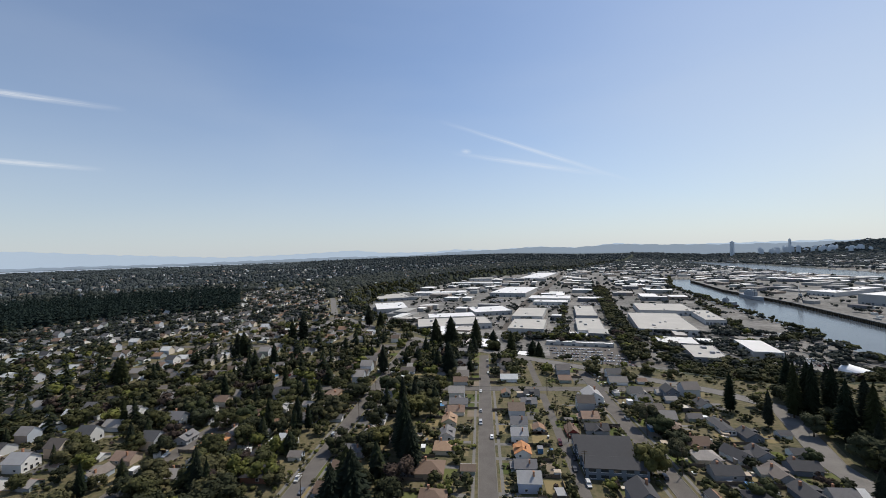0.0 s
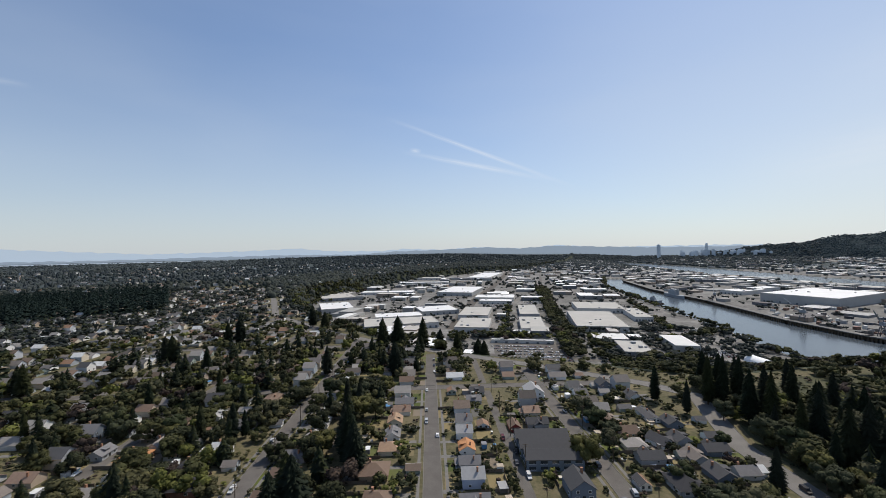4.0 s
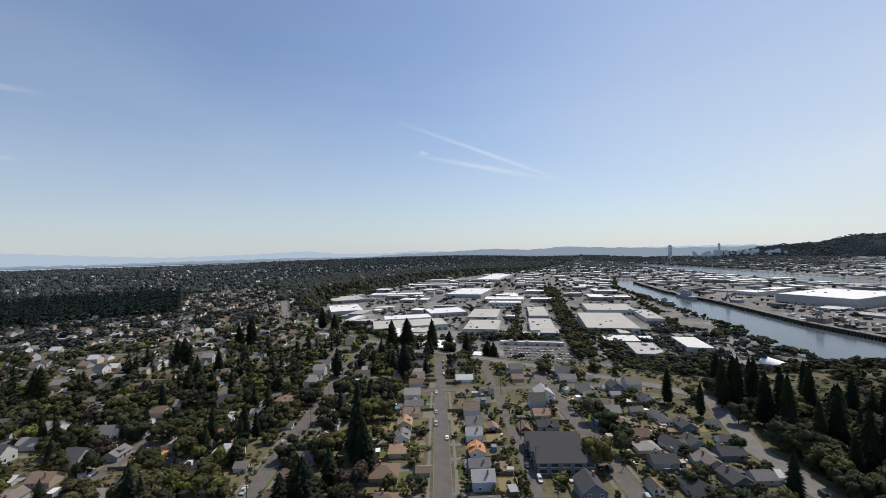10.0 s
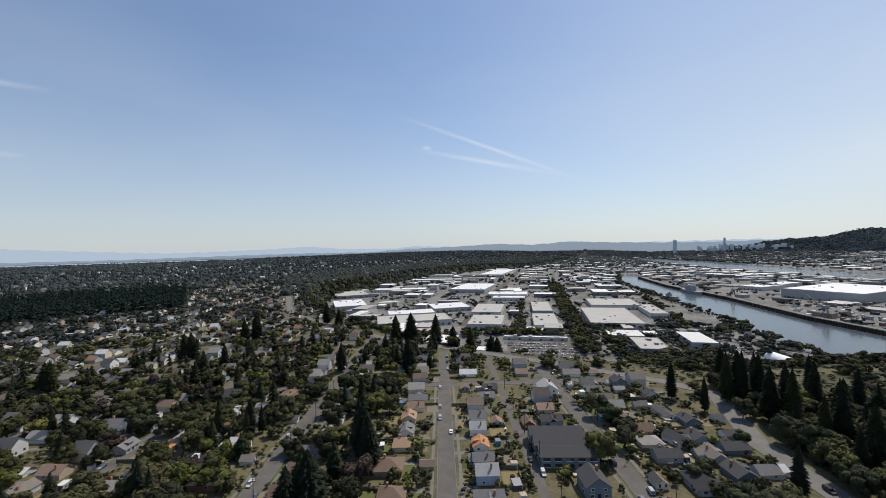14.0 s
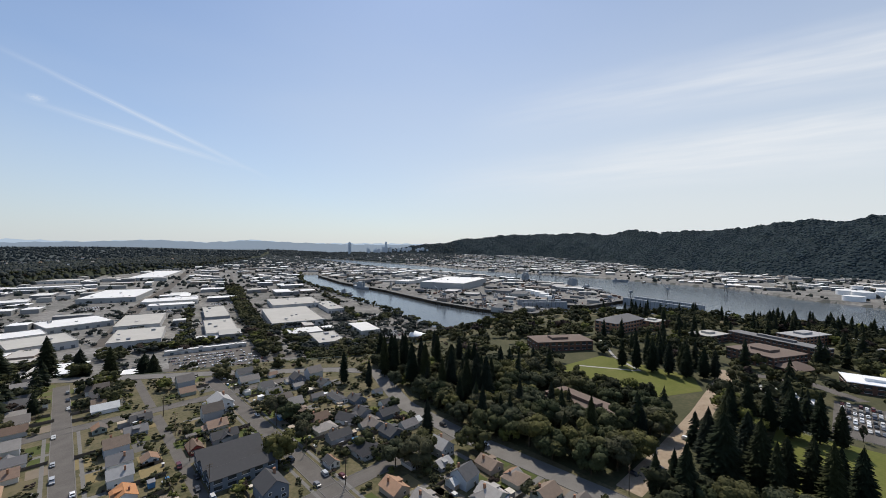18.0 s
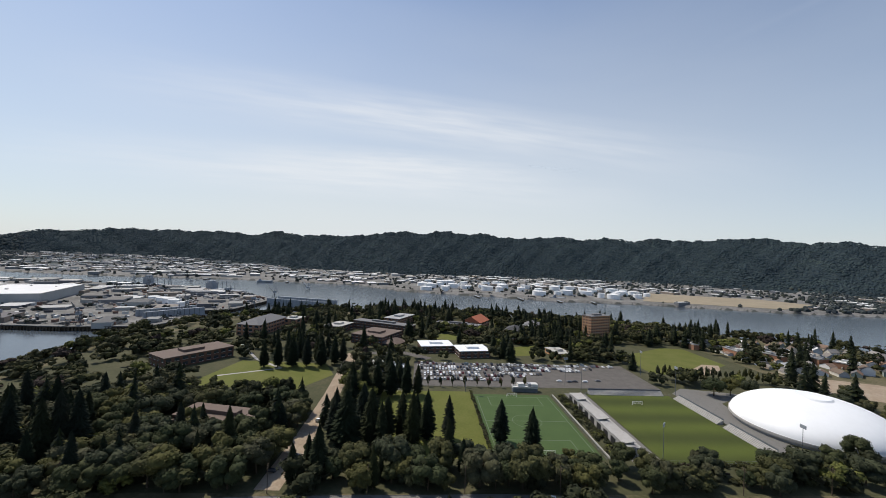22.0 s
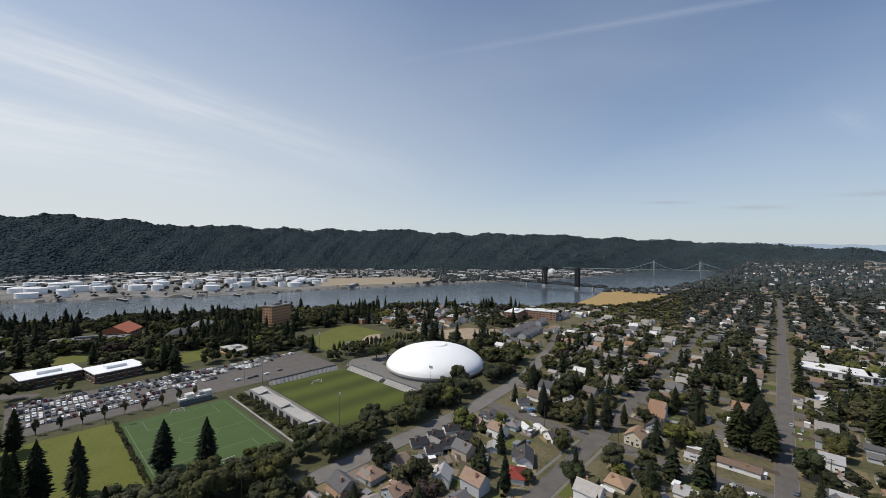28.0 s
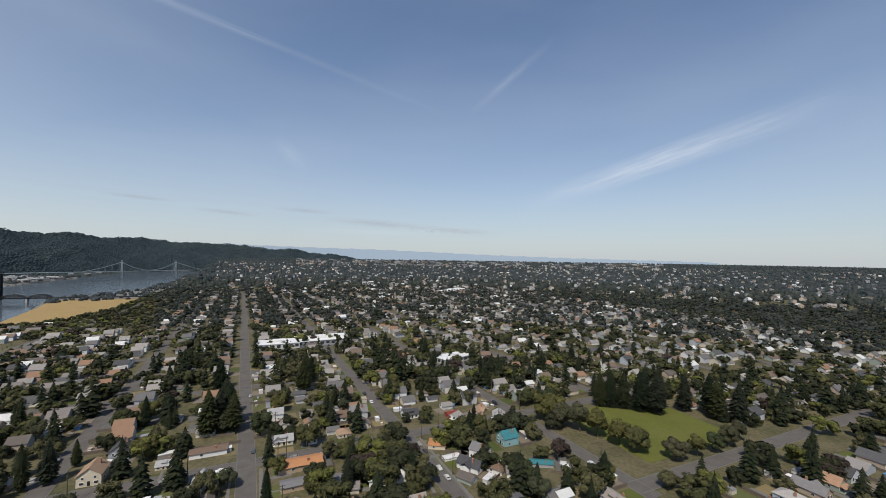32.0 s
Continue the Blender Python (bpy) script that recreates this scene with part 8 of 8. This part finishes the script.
contrail(62, 11.5, 112, 11.0, 5.0, "broad faint veil of high cloud", M_CLOUD)
contrail(38, 8.0, 122, 7.5, 7.0, "broad faint veil of high cloud", M_CLOUD)
contrail(184, 3.6, 206, 3.2, 1.1, "low thin cloud over the horizon", M_VEIL)
contrail(196, 4.4, 214, 3.4, 0.9, "low thin cloud over the horizon", M_VEIL)
M_GREYCLOUD = M_CLOUD.copy()
M_GREYCLOUD.name = "thin_grey_cloud"
M_GREYCLOUD.node_tree.nodes[_e.name].inputs["Color"].default_value = (0.44, 0.47, 0.53, 1)
for a0, e0, a1, e1, w in ((181, 6.3, 190, 6.0, 0.8), (187, 5.2, 204, 4.2, 1.3), (172, 5.6, 180, 5.2, 0.7), (199, 4.3, 214, 3.5, 1.1), (163, 6.6, 171, 6.3, 0.6)):
    contrail(a0, e0, a1, e1, w, "low thin grey cloud over the horizon", M_GREYCLOUD)


# ------------------------------------------------ garden clutter
def fence_panel():
    bm = bmesh.new()
    box(bm, -0.5, 0.5, -0.04, 0.04, 0, 1.0)
    for q in (-0.5, 0.0, 0.5):
        box(bm, q - 0.015, q + 0.015, -0.08, 0.08, 0, 1.1)
    return arrays(bm)


fr = random.Random(21)
rows = []
for x, y, a, d in kept:
    if d > 360:
        continue
    t = radians(a)
    ax, ay = math.cos(t), math.sin(t)
    bx_, by_ = -math.sin(t), math.cos(t)
    if fr.random() < 0.65:
        rows.append((x + bx_ * 15, y + by_ * 15, fr.uniform(9, 14), t))
    for s in (-1, 1):
        if fr.random() < 0.5:
            rows.append((x + ax * s * 7.0 + bx_ * 9, y + ay * s * 7.0 + by_ * 9, fr.uniform(8, 13), t + math.pi / 2))
rows = [r for r in rows if not near_road(r[0], r[1], 1.0)]
fa = np.array(rows)
v, f, mi = repeat([fence_panel()], np.stack([fa[:, 0], fa[:, 1], lie(fa[:, 0], fa[:, 1])], -1), np.stack([fa[:, 2], np.ones(len(fa)), rng.uniform(1.4, 1.9, len(fa))], -1), fa[:, 3], np.zeros(len(fa), int))
soup("garden_fences", v, f, M_FENCE, "weathered wooden fences between gardens", "fences", mi)

# lawns of many tints in the gardens
M_PLOTS = mat("garden_plots", [grey(0.85), grey(1.1)], 0.3, 0.95, palette=[(0.088, 0.102, 0.022), (0.21, 0.165, 0.08), (0.065, 0.080, 0.020), (0.17, 0.14, 0.075), (0.10, 0.11, 0.036), (0.19, 0.155, 0.115), (0.12, 0.115, 0.105)], island=True)
bm = bmesh.new()
for k, (x, y, a, d) in enumerate(kept):
    if d > 420:
        continue
    m = pose(x, y, zat(x, y) + 0.035, 0, 0, a)
    for y0, y1 in ((-12.5, -6.5), (7, 16)):
        if fr.random() < 0.8:
            w = fr.uniform(4.5, 6.6)
            poly(bm, [m @ Vector(q) for q in ((-w, y0, 0), (w, y0, 0), (w, y1, 0), (-w, y1, 0))])
tagged(link_mesh("garden_lawns", bm, M_PLOTS), "green and dry lawns before and behind houses", "lawns", "", "stuff")

# small sheds, carports, tarpaulins and paddling pools behind the houses
def clutter_box(w, d, h, mi):
    bm = bmesh.new()
    box(bm, -w / 2, w / 2, -d / 2, d / 2, 0, h, mi)
    box(bm, -w / 2 - 0.2, w / 2 + 0.2, -d / 2 - 0.2, d / 2 + 0.2, h, h + 0.15, mi)
    return arrays(bm)


M_CLUT = mat("yard_clutter", [grey(0.9), grey(1.05)], 0.5, 0.8, palette=[(0.6, 0.6, 0.58), (0.3, 0.3, 0.3), (0.7, 0.7, 0.7), (0.12, 0.11, 0.10), (0.08, 0.2, 0.36), (0.4, 0.33, 0.25), (0.2, 0.2, 0.21), (0.55, 0.5, 0.42), (0.75, 0.75, 0.74)], island=True)
cl = []
for x, y, a, d in kept:
    if d > 380:
        continue
    t = radians(a)
    for _ in range(fr.randint(1, 3)):
        u, w = fr.uniform(-6, 6), fr.uniform(9, 17)
        px, py = x + math.cos(t) * u - math.sin(t) * w, y + math.sin(t) * u + math.cos(t) * w
        if not near_road(px, py, 1.5):
            cl.append((px, py, t + fr.uniform(-0.1, 0.1)))
cl = np.array(cl)
v, f, mi = repeat([clutter_box(3.2, 2.6, 2.2, 0), clutter_box(5.5, 3.0, 2.4, 0), clutter_box(2.0, 1.4, 0.8, 0), clutter_box(1.2, 1.0, 1.1, 0)], np.stack([cl[:, 0], cl[:, 1], lie(cl[:, 0], cl[:, 1])], -1), rng.uniform(0.8, 1.2, (len(cl), 3)), cl[:, 2], rng.integers(0, 4, len(cl)))
soup("yard_clutter", v, f, M_CLUT, "small sheds, carports and tarpaulins in back yards", "yard clutter", mi)
